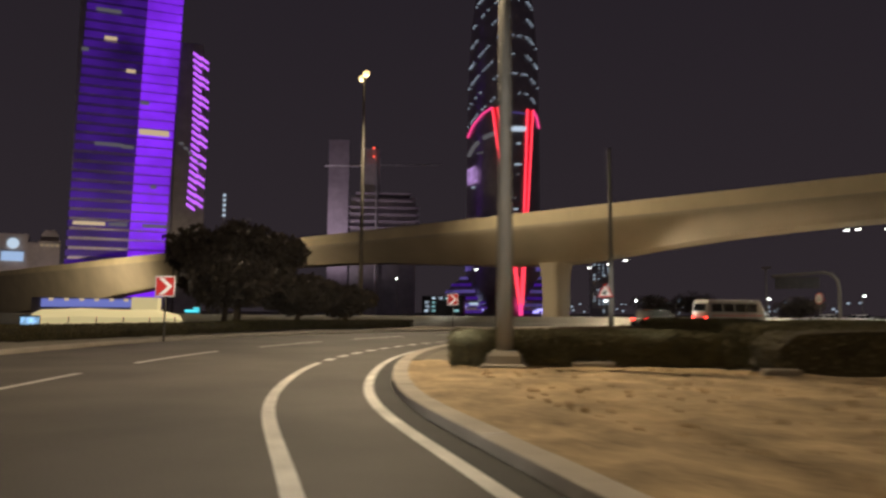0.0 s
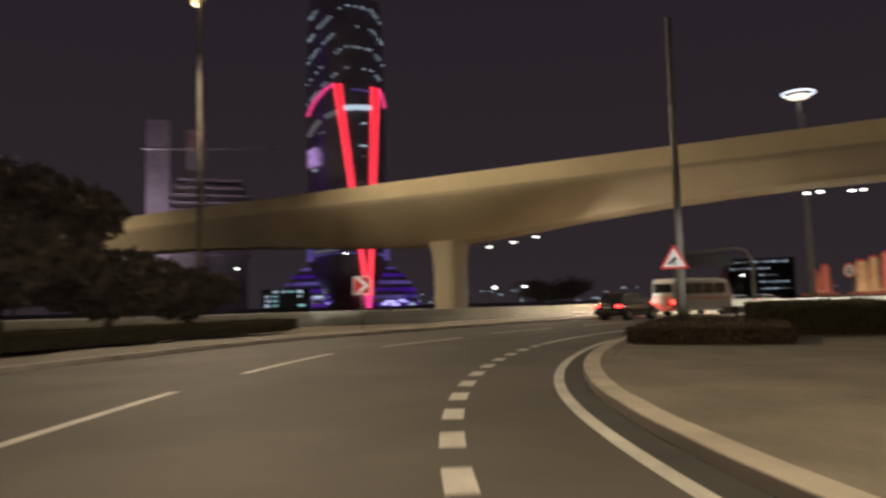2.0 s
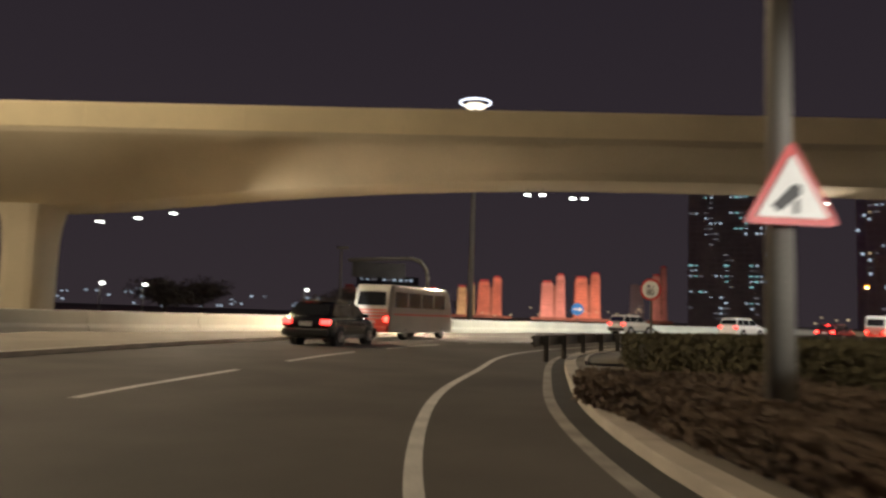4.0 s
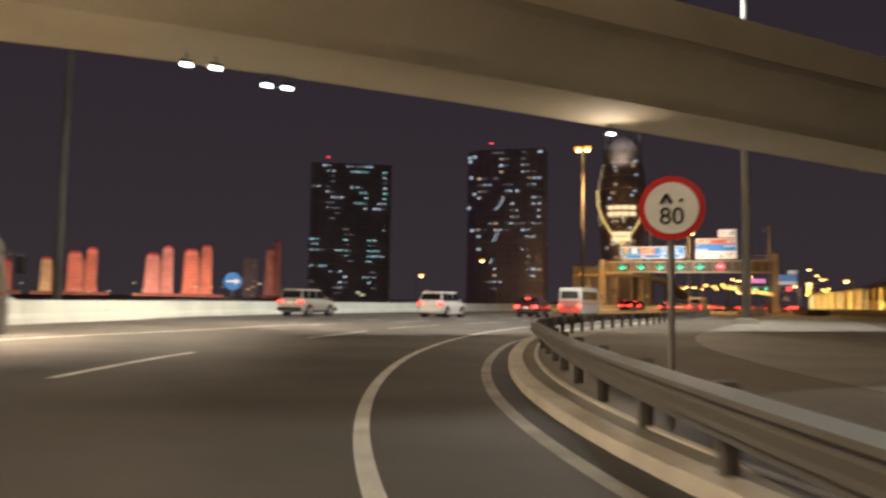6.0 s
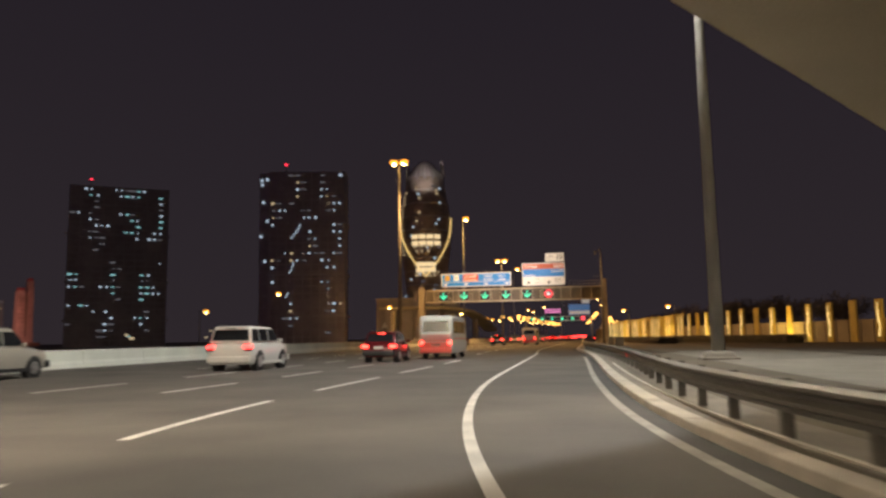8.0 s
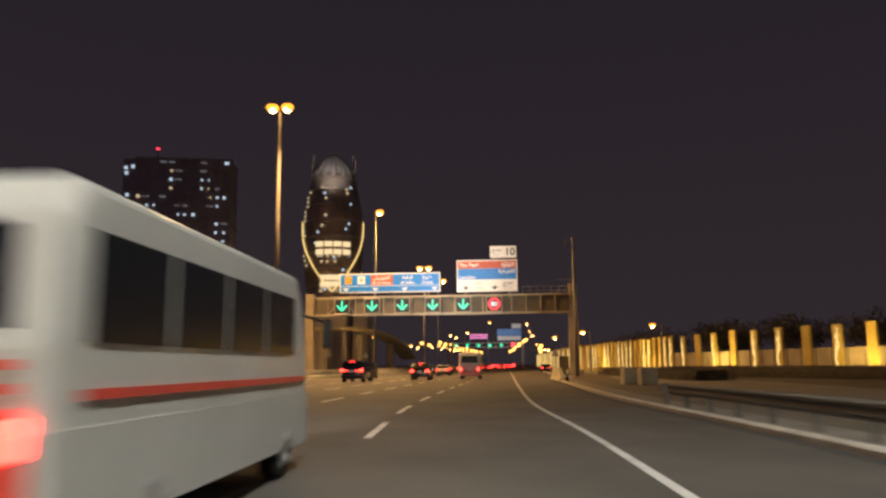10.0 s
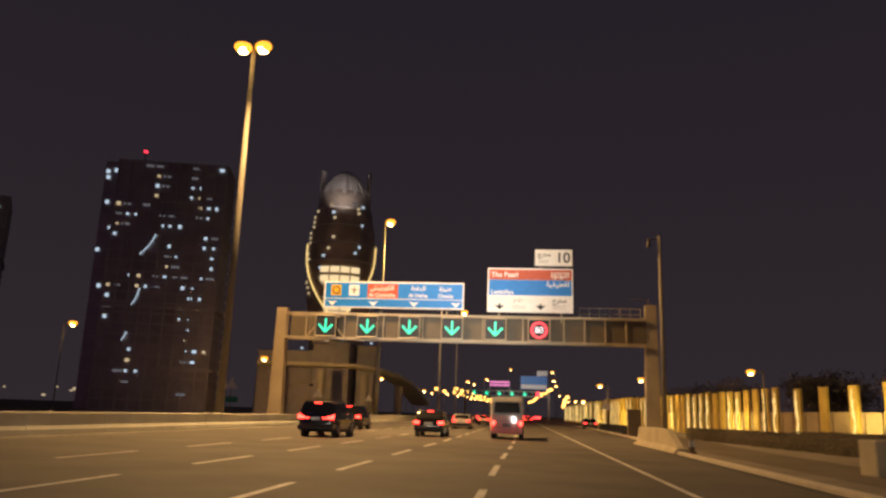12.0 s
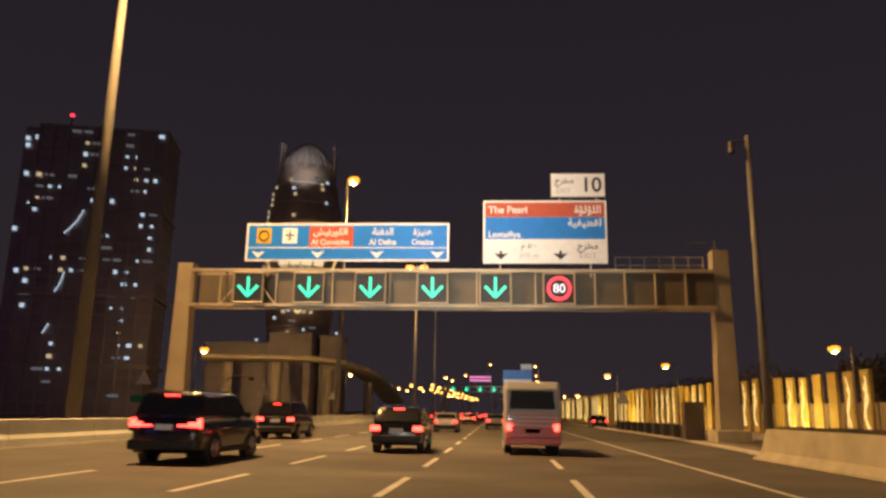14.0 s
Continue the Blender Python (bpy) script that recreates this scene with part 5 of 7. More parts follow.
def vehicle(name, m, label, L, W, H, paint, belt, cabin, wheels, r, tail=TAIL, estate=True, group="", lower=None, rails=True, spare=False):
    """A car seen from behind: lower body, cabin, glass, lamps, bumper, plate, mirrors and wheels. It heads along +y. cabin: y of tail base, tail top, roof front, windscreen base."""
    t = thing(name, m, label, "car", group)
    hw, yb = W / 2, -L / 2
    c0, c1, c2, c3 = cabin
    base = 0.28 if H > 1.6 else 0.2
    bm = bmesh.new()
    rings = []
    for y, w_, zb, zt in ((yb, 0.80, base + 0.16, belt - 0.30), (yb + 0.03, 0.90, base + 0.06, belt - 0.14), (yb + 0.12, 0.97, base, belt - 0.03), (yb + 0.35, 1.0, base, belt), (c0 + 0.6, 1.0, base, belt), (c3 - 0.3, 1.0, base, belt), (c3 + 0.25, 1.0, base, belt - 0.02), (L / 2 - 0.75, 0.99, base, belt - 0.08), (L / 2 - 0.32, 0.95, base + 0.02, belt - 0.16), (L / 2 - 0.10, 0.87, base + 0.07, belt - 0.26), (L / 2, 0.74, base + 0.18, belt - 0.38)):
        h_, r_ = hw * w_, min(0.11, (zt - zb) * 0.3)
        zm = zb + (zt - zb) * 0.55
        rings.append([(h_ * a, y, z) for a, z in ((-0.90, zb), (-0.97, zb + r_), (-1.0, zm), (-0.985, zt - r_ * 0.7), (-0.93, zt - 0.012), (-0.6, zt), (0.6, zt), (0.93, zt - 0.012), (0.985, zt - r_ * 0.7), (1.0, zm), (0.97, zb + r_), (0.90, zb))])
    loft(bm, rings)
    finish("body", bm, paint, t, "", True, True, 42)
    for s in (-1, 1):
        part("side_sill", bx(bmesh.new(), s * (hw - 0.02), 0.05, base + 0.05, 0.09, L * 0.52, 0.14, 0, 0.03), lower or BLACK, t)
        for f in (0.36, 0.66):
            part("door_handle", bx(bmesh.new(), s * (hw + 0.004), c0 + (c3 - c0) * f - 0.25, belt - 0.10, 0.035, 0.2, 0.035, 0, 0.012), paint, t)
    rw = hw * 0.83
    bm = bmesh.new()
    loft(bm, [[(f * hw * 0.97, c0, belt - 0.01), (f * hw * 0.97, c3, belt - 0.01), (f * rw, c2, H - 0.05), (f * rw * 0.96, c2 - 0.1, H), (f * rw * 0.96, c1 + 0.1, H), (f * rw, c1, H - 0.05)] for f in (-1, 1)])
    soften(bm, 0.085)
    finish("cabin", bm, paint, t, "", True, True, 35)

    def side(y0, y1, s):
        z0, z1 = belt + 0.05, H - 0.13

        def edge(yb_, yt, z):
            f = (z - belt) / (H - belt)
            return yb_ + (yt - yb_) * f

        def at_(y, z):
            f = (z - belt) / (H - 0.05 - belt)
            return (s * (hw * 0.97 + (rw - hw * 0.97) * f + 0.004), y, z)

        a0 = max(y0, edge(c0, c1, z0) + 0.06)
        a1 = max(y0, edge(c0, c1, z1) + 0.06)
        b0 = min(y1, edge(c3, c2, z0) - 0.06)
        b1 = min(y1, edge(c3, c2, z1) - 0.06)
        bm_ = bmesh.new()
        panel(bm_, [at_(a0, z0), at_(b0, z0), at_(b1, z1), at_(a1, z1)][:: int(s)], 0.012)
        part("side_window", bm_, CARGLASS, t, "dark tinted glass")

    span = c3 - c0
    for s in (-1, 1):
        for f0, f1 in ((0.0, 0.27), (0.30, 0.58), (0.61, 1.0)):
            side(c0 + span * f0, c0 + span * f1, s)
        bm = bmesh.new()
        bx(bm, s * (hw + 0.1), c3 - 0.35, belt + 0.08, 0.2, 0.12, 0.17, 0, 0.03)
        part("mirror", bm, paint, t)
        zt = belt - 0.17
        bm = bmesh.new()
        bx(bm, s * (hw - 0.16), yb + 0.05, zt, 0.34, 0.20, 0.17 if estate else 0.13, 0, 0.035)
        lamp = part("tail_lamp", bm, tail, t, "glowing red tail lamp")
        part("lamp_surround", bx(bmesh.new(), s * (hw - 0.15), yb + 0.06, zt - 0.13, 0.31, 0.18, 0.11, 0, 0.03), DARKLENS, lamp, "dark red lower lens")
        if not estate:
            part("lamp_bar", bx(bmesh.new(), s * (hw - 0.46), yb - 0.0, zt - 0.03, 0.3, 0.08, 0.05, 0, 0.01), tail, lamp)
            part("lamp_edge", bx(bmesh.new(), s * (hw - 0.05), yb + 0.09, zt + 0.02, 0.1, 0.14, 0.27, 0, 0.02), tail, lamp)
        for y in wheels:
            bm = bmesh.new()
            tube(bm, (s * (hw - 0.22), y, r), (s * (hw + 0.006), y, r), r * 1.24, r * 1.2, 24)
            part("wheel_arch", bm, BLACK, t)
            wheel(t, s * (hw - 0.1), y, r)
        if rails:
            bm = bmesh.new()
            tube(bm, (s * rw * 0.88, c1 + 0.25, H + 0.04), (s * rw * 0.88, c2 - 0.2, H + 0.04), 0.022, 0.022, 6)
            tube(bm, (s * rw * 0.88, c1 + 0.25, H - 0.02), (s * rw * 0.88, c1 + 0.25, H + 0.05), 0.022, 0.022, 6)
            tube(bm, (s * rw * 0.88, c2 - 0.2, H - 0.02), (s * rw * 0.88, c2 - 0.2, H + 0.05), 0.022, 0.022, 6)
            part("roof_rail", bm, BLACK, t)
    for nm, y0, y1 in (("rear_window", c0, c1), ("windscreen", c3, c2)):
        sg = -1 if nm == "rear_window" else 1
        f0, f1 = 0.14, 0.84

        def on(f, sx):
            return (sx * (hw * 0.97 + (rw - hw * 0.97) * f) * 0.88, y0 + (y1 - y0) * f + sg * 0.004, belt + (H - 0.05 - belt) * f)

        bm = bmesh.new()
        panel(bm, [on(f0, -1), on(f0, 1), on(f1, 1), on(f1, -1)][:: -sg], 0.012)
        part(nm, bm, CARGLASS, t, "dark tinted glass")
    bm = bmesh.new()
    bx(bm, 0, yb - 0.03, base + 0.22, W * 0.97, 0.2, 0.26, 0, 0.05)
    part("rear_bumper", bm, lower or BLACK, t)
    bm = bmesh.new()
    bx(bm, 0, L / 2 - 0.02, base + 0.22, W * 0.95, 0.2, 0.28, 0, 0.05)
    part("front_bumper", bm, lower or BLACK, t)
    bm = bmesh.new()
    bx(bm, 0, yb - 0.035, belt - 0.24, 0.5, 0.02, 0.15, 0, 0.005)
    part("number_plate", bm, PLATE, t, "plain pale number plate")
    bm = bmesh.new()
    bx(bm, 0, c1 + 0.02, H - 0.06, W * 0.6, 0.22, 0.05, 0, 0.015)
    part("spoiler", bm, paint, t)
    bm = bmesh.new()
    bx(bm, 0, c1 - 0.07, H - 0.10, 0.4, 0.03, 0.03)
    part("high_brake_lamp", bm, BRAKE if tail is BRAKE else BLACK, t)
    return t


SUV = dict(L=4.95, W=1.96, H=1.90, belt=1.20, cabin=(-2.38, -2.12, 0.35, 1.05), wheels=(-1.45, 1.42), r=0.40)
WAGON = dict(L=4.8, W=1.90, H=1.86, belt=1.16, cabin=(-2.32, -2.1, 0.30, 0.95), wheels=(-1.4, 1.4), r=0.38)
HATCH = dict(L=4.6, W=1.84, H=1.66, belt=1.04, cabin=(-2.12, -1.55, 0.30, 1.15), wheels=(-1.32, 1.36), r=0.35)
SALOON = dict(L=4.7, W=1.82, H=1.46, belt=0.96, cabin=(-1.75, -1.05, 0.35, 1.2), wheels=(-1.35, 1.4), r=0.33)
vehicle("car", pose(6.2, -66.7, 0, 0, 0, 40), "black compact SUV with glowing red tail lamps", paint=BLACKCAR, group="cars on the slip road", **HATCH)
vehicle("car", pose(-11.4, -16, 0, 0, 0, 4), "white SUV with red tail lamps on the main road", paint=WHITECAR, group="cars on the main road", lower=WHITECAR, **SUV)
vehicle("car", pose(-18.0, -24, 0, 0, 0, 6), "champagne-coloured older SUV with dark bumper", paint=CHAMPAGNE, group="cars on the main road", **WAGON)
vehicle("car", pose(-7.6, -6.5, 0, 0, 0, 3), "dark red hatchback with bright brake lamps", paint=MAROON, tail=BRAKE, group="cars on the main road", **HATCH)
vehicle("car", pose(-10.3, 68, 0, 0, 0, 0), "black SUV with glowing red tail lamps in the middle lane", paint=BLACKCAR, tail=BRAKE, group="cars on the main road", **HATCH)
vehicle("car", pose(-18.0, 79, 0, 0, 0, 0), "dark SUV with a pale roof and red lamps", paint=BLACKCAR, tail=BRAKE, group="cars on the main road", **WAGON)
vehicle("car", pose(-15.4, 60.6, 0, 0, 0, -2), "large black SUV with wide glowing tail lamps", paint=BLACKCAR, tail=BRAKE, estate=False, group="cars on the main road", **SUV)
vehicle("car", pose(-10.6, 98, 0, 0, 0, 0), "white saloon with red lamps further ahead", paint=WHITECAR, group="cars on the main road", rails=False, **SALOON)
vehicle("car", pose(-14.2, 104, 0, 0, 0, 0), "silver car with red lamps further ahead", paint=CHAMPAGNE, group="cars on the main road", rails=False, **SALOON)
vehicle("car", pose(-6.8, 112, 0, 0, 0, 0), "pale saloon with red lamps further ahead", paint=WHITECAR, group="cars on the main road", rails=False, **SALOON)
vehicle("car", pose(5.4, 131, 0, 0, 0, 0), "dark car stopped on the shoulder", paint=BLACKCAR, group="cars on the main road", rails=False, **SALOON)
for k, (x, y) in enumerate(((-18, 135), (-14, 150), (-10.5, 142), (-6.5, 165), (-18, 180), (-11, 200), (-14, 225), (-6.8, 210), (-3, 190))):
    vehicle("car", pose(x, y, 0, 0, 0, 0), "distant car with glowing red tail lamps", paint=(BLACKCAR, WHITECAR, CHAMPAGNE)[k % 3], tail=BRAKE, group="distant cars", rails=False, **SALOON)
for k, (x, y, a) in enumerate(((-22, -49.5, 20), (-29, -40, 200), (-33, -34, 25))):
    vehicle("car", pose(x - 6, y, 0, 0, 0, a), "distant pale car beyond the parapet", paint=WHITECAR, group="distant cars", rails=False, **SALOON)


def minibus(m, label):
    t = thing("minibus", m, label, "bus", "minibuses")
    L, W, H, yb = 6.6, 2.06, 2.62, -3.3
    bm = bmesh.new()
    prof = [(yb, 0.95), (yb - 0.03, 1.5), (yb + 0.10, 2.35), (yb + 0.28, H), (L / 2 - 0.7, H), (L / 2 - 0.35, 2.3), (L / 2 - 0.02, 1.5), (L / 2, 0.95)]
    loft(bm, [[(f * W / 2, y * s, 1.6 + (z - 1.6) * s) for y, z in prof] for f, s in ((-1, 0.95), (-0.92, 1), (0.92, 1), (1, 0.95))])
    soften(bm, 0.07)
    part("body", bm, BUSWHITE, t)
    bm = bmesh.new()
    prof = [(yb + 0.02, 0.35), (yb - 0.02, 0.5), (yb - 0.02, 1.02), (L / 2, 1.02), (L / 2, 0.5), (L / 2 - 0.05, 0.35)]
    loft(bm, [[(f * (W / 2 + 0.01), y * s, z) for y, z in prof] for f, s in ((-1, 0.97), (-0.94, 1), (0.94, 1), (1, 0.97))])
    part("skirt", bm, BUSWHITE, t)
    # red band, with the tail lamps' glow on the lower rear painted in
    bm = bmesh.new()
    bx(bm, 0, yb - 0.035, 0.70, W * 0.94, 0.05, 0.62, 0, 0.02)
    part("rear_panel", bm, BUSRED, t, "red lower rear panel, band and tail-lamp glow painted together")
    for s in (-1, 1):
        bm = bmesh.new()
        bx(bm, s * (W / 2 + 0.012), 0.0, 1.22, 0.02, L * 0.88, 0.07)
        part("side_stripe", bm, BUSRED, t, "thin red side stripe")
    bm = bmesh.new()
    panel(bm, [(-0.83, yb + 0.005, 1.62), (0.83, yb + 0.005, 1.62), (0.76, yb + 0.10, 2.28), (-0.76, yb + 0.10, 2.28)], 0.02)
    part("rear_window", bm, CARGLASS, t, "dark rear window")
    for z0, z1 in ((1.08, 1.16), (1.24, 1.30), (1.38, 1.44)):
        bm = bmesh.new()
        bx(bm, 0, yb - 0.035, (z0 + z1) / 2, 1.75, 0.02, z1 - z0)
        part("stripe", bm, BUSRED, t)
    for s in (-1, 1):
        for k in range(4):
            bm = bmesh.new()
            y0 = yb + 0.45 + 1.32 * k
            panel(bm, [(s * (W / 2 + 0.004), y0, 1.55), (s * (W / 2 + 0.004), y0 + 1.22, 1.55), (s * (W / 2 + 0.004), y0 + 1.22, 2.28), (s * (W / 2 + 0.004), y0, 2.28)][:: s], 0.012)
            part("side_window", bm, CARGLASS, t)
        bm = bmesh.new()
        bx(bm, s * 0.86, yb - 0.05, 0.98, 0.20, 0.06, 0.24, 0, 0.02)
        part("tail_lamp", bm, BRAKE, t, "glowing red tail lamp")
        bm = bmesh.new()
        tube(bm, (s * W / 2, L / 2 - 0.5, 2.1), (s * (W / 2 + 0.3), L / 2 - 0.3, 2.0), 0.02, 0.02, 6)
        bx(bm, s * (W / 2 + 0.32), L / 2 - 0.3, 1.85, 0.1, 0.16, 0.4, 0, 0.02)
        part("mirror", bm, BLACK, t)
        for y in (yb + 1.5, L / 2 - 1.25):
            wheel(t, s * (W / 2 - 0.14), y, 0.37)
    bm = bmesh.new()
    bx(bm, 0, yb - 0.06, 0.5, W * 0.96, 0.16, 0.26, 0, 0.04)
    part("rear_bumper", bm, BUSRED, t)
    bm = bmesh.new()
    bx(bm, 0, yb - 0.05, 0.86, 0.52, 0.02, 0.16)
    part("number_plate", bm, PLATE, t, "plain pale number plate")
    return t


minibus(pose(-0.3, -59.7, 0, 0, 0, 30), "white and red minibus beyond the hedge")
minibus(pose(-5.6, 0.0, 0, 0, 0, 2), "white and red minibus on the main road")
minibus(pose(-5.4, 69.5, 0, 0, 0, 0), "white and red minibus in the nearside lane ahead")

# added fill beams from the traffic's fronts, tilted up to brighten the sign boards
for x, y, tx, ty, tz, p in ((-5.9, 4.6, -6, 81, 13.4, 100000), (-11.4, -13, -14, 81, 12.6, 110000), (-7.6, -3.8, -12, 81, 12.4, 60000)):
    fill_beam(x, y, tx, ty, tz, p)
# unseen SUV, added so that its beams brighten road, mast and roadside signs
vehicle("car", pose(79.0, -72.6, 0, 0, 0, 111), "unseen white SUV added behind the camera to carry fill beams", paint=WHITECAR, group="cars on the slip road", **SUV)
fill_beam(76.4, -73.6, 60, -79.2, 0.0, 8000, 26)
fill_beam(76.4, -73.4, 54.3, -76.2, 4.6, 9000, 22)
fill_beam(76.4, -73.7, 42.3, -90.95, 2.3, 42000, 2.0)
fill_beam(76.4, -73.4, 28.8, -72.5, 2.45, 60000, 5)
fill_beam(76.3, -73.8, 14.5, -83.2, 2.3, 85000, 4.5)
# further added beams: far gantry boards, minibus rear, road under the flyover
fill_beam(-10.5, 146, -3, 270, 12.5, 150000, 14)
fill_beam(-5.6, 3.4, -9.6, 69.5, 0.6, 6000, 24)
fill_beam(2.6, -67.0, -11, -50, 0.6, 3000, 50)


# ---- the city behind ----
def pane_mesh(name, w, h, mat_, depth=0.3):
    bm = bmesh.new()
    bx(bm, 0, 0, 0, w, depth, h)
    me = bpy.data.meshes.new(name)
    bm.to_mesh(me)
    bm.free()
    me.materials.append(mat_)
    return me


PANES = [pane_mesh("lit_window", 1.2, 0.8, WINCOOL), pane_mesh("lit_window", 1.9, 0.7, WINTEAL), pane_mesh("lit_window", 1.0, 0.9, WINWARM), pane_mesh("lit_window", 2.4, 0.7, WINDIM), pane_mesh("lit_window", 0.8, 0.9, WINCOOL)]


def slab_tower(m, label, w, d, h, storeys, lit, seed, pick=(0, 1, 2, 3, 3, 4), step=None, beacon=True, name="tower", glass=None):
    """A dark glass tower with slab edges, corner piers and single lit windows. Its face looks along -y."""
    t = thing(name, m, label, "building", "city towers")
    bm = bmesh.new()
    bx(bm, 0, d / 2, h / 2, w, d, h)
    if step:
        bx(bm, step[0], d / 2, h + step[2] / 2, step[1], d * 0.7, step[2])
    part("body", bm, glass or (TOWERGLASS if h > 25 else DARKCON), t)
    bm = bmesh.new()
    for k in range(storeys + 1):
        z = h * k / storeys
        bx(bm, 0, d / 2, z, w + 0.5, d + 0.5, 0.35)
    part("slab_edges", bm, BROWNSLAB if glass is BROWNGLASS else TOWERSLAB if h > 25 and not glass else DARKCON, t)
    bm = bmesh.new()
    n = 9
    for k in range(n + 1):
        bx(bm, -w / 2 + w * k / n, -0.2, h / 2, 0.35, 0.5, h)
    part("mullions", bm, BROWNSLAB if glass is BROWNGLASS else TOWERSLAB if h > 25 and not glass else DARKCON, t)
    for z, e in ((h * 0.70, 1.2), (h * 0.40, 1.4), (h * 0.16, 1.8)) if h > 25 else ():
        part("plant_floor", bx(bmesh.new(), 0, d / 2, z, w + e, d + e, 0.7), BROWNSLAB if glass is BROWNGLASS else glass or LEDGE, t, "pale plant-floor ledge")
    rnd = random.Random(seed)
    cells = [(i, k) for i in range(int(w / 2.2)) for k in range(1, storeys)]
    weight = [max(0.02, noise.noise(Vector((i * 0.33 + seed * 3.1, k * 0.30, seed))) + 0.12) ** 2 * (2.2 if k > storeys * 0.6 else 1.0) for i, k in cells]
    chosen = set()
    while len(chosen) < min(lit, len(cells) * 0.6):
        chosen.add(rnd.choices(cells, weight)[0])
    for i, k in sorted(chosen):
        share("lit_window", PANES[rnd.choice(pick)], pose(-w / 2 + 1.2 + 2.2 * i + rnd.uniform(-0.25, 0.25), -0.32, h * (k + 0.55) / storeys) @ Matrix.Scale(rnd.uniform(0.55, 0.95), 4), t)
    if beacon:
        bm = bmesh.new()
        tube(bm, (-w * 0.3, 2, h), (-w * 0.3, 2, h + 3), 0.2, 0.1, 6)
        part("aerial", bm, STEEL, t)
        bm = bmesh.new()
        bx(bm, -w * 0.3, 2, h + 3.3, 0.9, 0.6, 0.6, 0, 0.15)
        part("beacon", bm, glow("red_beacon", (1, 0.03, 0.06), 3.0), t, "red aircraft beacon")
    return t


slab_tower(pose(-183, 219.5, 0, 0, 0, 35), "dark glass tower with scattered cool lit windows", 37, 26, 64.5, 26, 104, 3, (0, 1, 1, 3, 3, 4), glass=BROWNGLASS)
slab_tower(pose(-80.7, 165.7, 0, 0, 0, 13) @ Matrix.Scale(0.85, 4), "dark glass tower with a diagonal of lit windows", 27, 13, 62.5, 24, 84, 5, (0, 2, 3, 3, 4, 4), glass=BROWNGLASS)
towerb = bpy.data.objects["tower.001"]
part("side_block", bx(bmesh.new(), -15.6, 9, 31.5, 4.6, 11, 63), BROWNGLASS, towerb, "recessed darker side block")
for k in range(14):
    part("slab_edge", bx(bmesh.new(), -15.6, 9, 4.4 * (k + 1), 4.9, 11.3, 0.3), BROWNSLAB, towerb)
for x, z in ((-18.6, 60.2), (-18.4, 58.6), (-16.6, 60.6), (-17.9, 52.0), (-16.4, 45.1), (-18.7, 39.4), (-17.2, 30.2)):
    share("lit_window", PANES[4], pose(x + 1.4, 3.2, z), towerb)
for x0, z0, x1, z1, bend in ((-5.8, 38.0, -2.4, 43.4, 0.5), (-6.3, 25.2, -4.8, 29.6, 0.3), (-7.6, 16.5, -6.6, 18.6, 0.1)):
    bm = bmesh.new()
    pipe(bm, [(x0 + (x1 - x0) * k / 5 + bend * math.sin(math.pi * k / 5), -0.6, z0 + (z1 - z0) * k / 5) for k in range(6)], 0.13, 6)
    part("light_strip", bm, WINCOOL, towerb, "short curving strip of white light")
slab_tower(pose(-232, 66, 0, 0, 0, 67), "dark low office block with lit window dots", 24, 18, 16, 6, 30, 8, (0, 4, 3), None, False, "office_block")
slab_tower(pose(-286, -55, 0, 0, 0, 93), "slender dark tower dotted with blue-white lights", 9, 9, 27, 16, 34, 9, (0, 4, 4), None, False)
slab_tower(pose(-150, -109.5, 0, 0, 0, 92), "low office block with rows of white windows", 12, 9, 6.2, 5, 17, 10, (0, 1, 0), None, False, "office_block")
HOTEL = pose(-244, -320.8, 0, 0, 0, 128) @ Matrix.Scale(1.35, 4)
ht = thing("hotel", HOTEL, "pale grey stepped hotel with a lit cornice", "building", "city towers")
for nm, x0, x1, y0, h in (("wing", -15, -1.5, 0.0, 26.5), ("recess", -1.5, 2.0, 3.0, 24.0), ("wing", 2.0, 8.5, 0.0, 24.5)):
    body = part(nm, bx(bmesh.new(), (x0 + x1) / 2, y0 + 8, h / 2, x1 - x0, 16, h), FACADE, ht)
    part("cornice", bx(bmesh.new(), (x0 + x1) / 2, y0 + 8, h + 0.35, x1 - x0 + 0.8, 16.8, 0.7, 0, 0.1), FACADE, body)
    n = int((x1 - x0) / 2.6)
    for i in range(n):
        part("pier", bx(bmesh.new(), x0 + (x1 - x0) * (i + 0.5) / n, y0 - 0.12, h / 2, 0.7, 0.5, h), FACADE, body)
crown = bmesh.new()
loft(crown, [[(x + cx, y, z) for cx, y in ((-hw, 2), (hw, 2), (hw, 13), (-hw, 13))] for z, hw, x in ((25.2, 3.0, 5.2), (27.6, 2.7, 5.2), (29.2, 1.5, 5.4))])
part("roof_crown", crown, FACADE, ht, "pale sloped roof crown")
for x in (2.8, 4.4, 6.0, 7.6):
    part("cornice_lamp", bx(bmesh.new(), x, -0.7, 23.6, 0.7, 0.4, 0.5, 0, 0.1), WINWARM, ht)
# added spot without a fixture, stands in for city light on the hotel
lamp_light("facade_light", (-214.0, -297.4, 6.0), (-244, -320.8, 24), 17000, (1.0, 0.82, 0.72), 120, 0.5)
sg = thing("rooftop_sign", HOTEL @ pose(-6.0, -0.2, 0) @ Matrix.Scale(1.25, 4), "glowing round white sign over a blue panel", "sign")
bm = bmesh.new()
disc(bm, -0.8, 19.0, 1.5, 0.3)
part("disc", bm, WINCOOL, sg)
bm = bmesh.new()
bx(bm, 0, -0.8, 15.4, 5.4, 0.4, 2.6)
part("panel", bm, glow("blue_white_panel", (0.45, 0.65, 1.0), 0.7), sg)

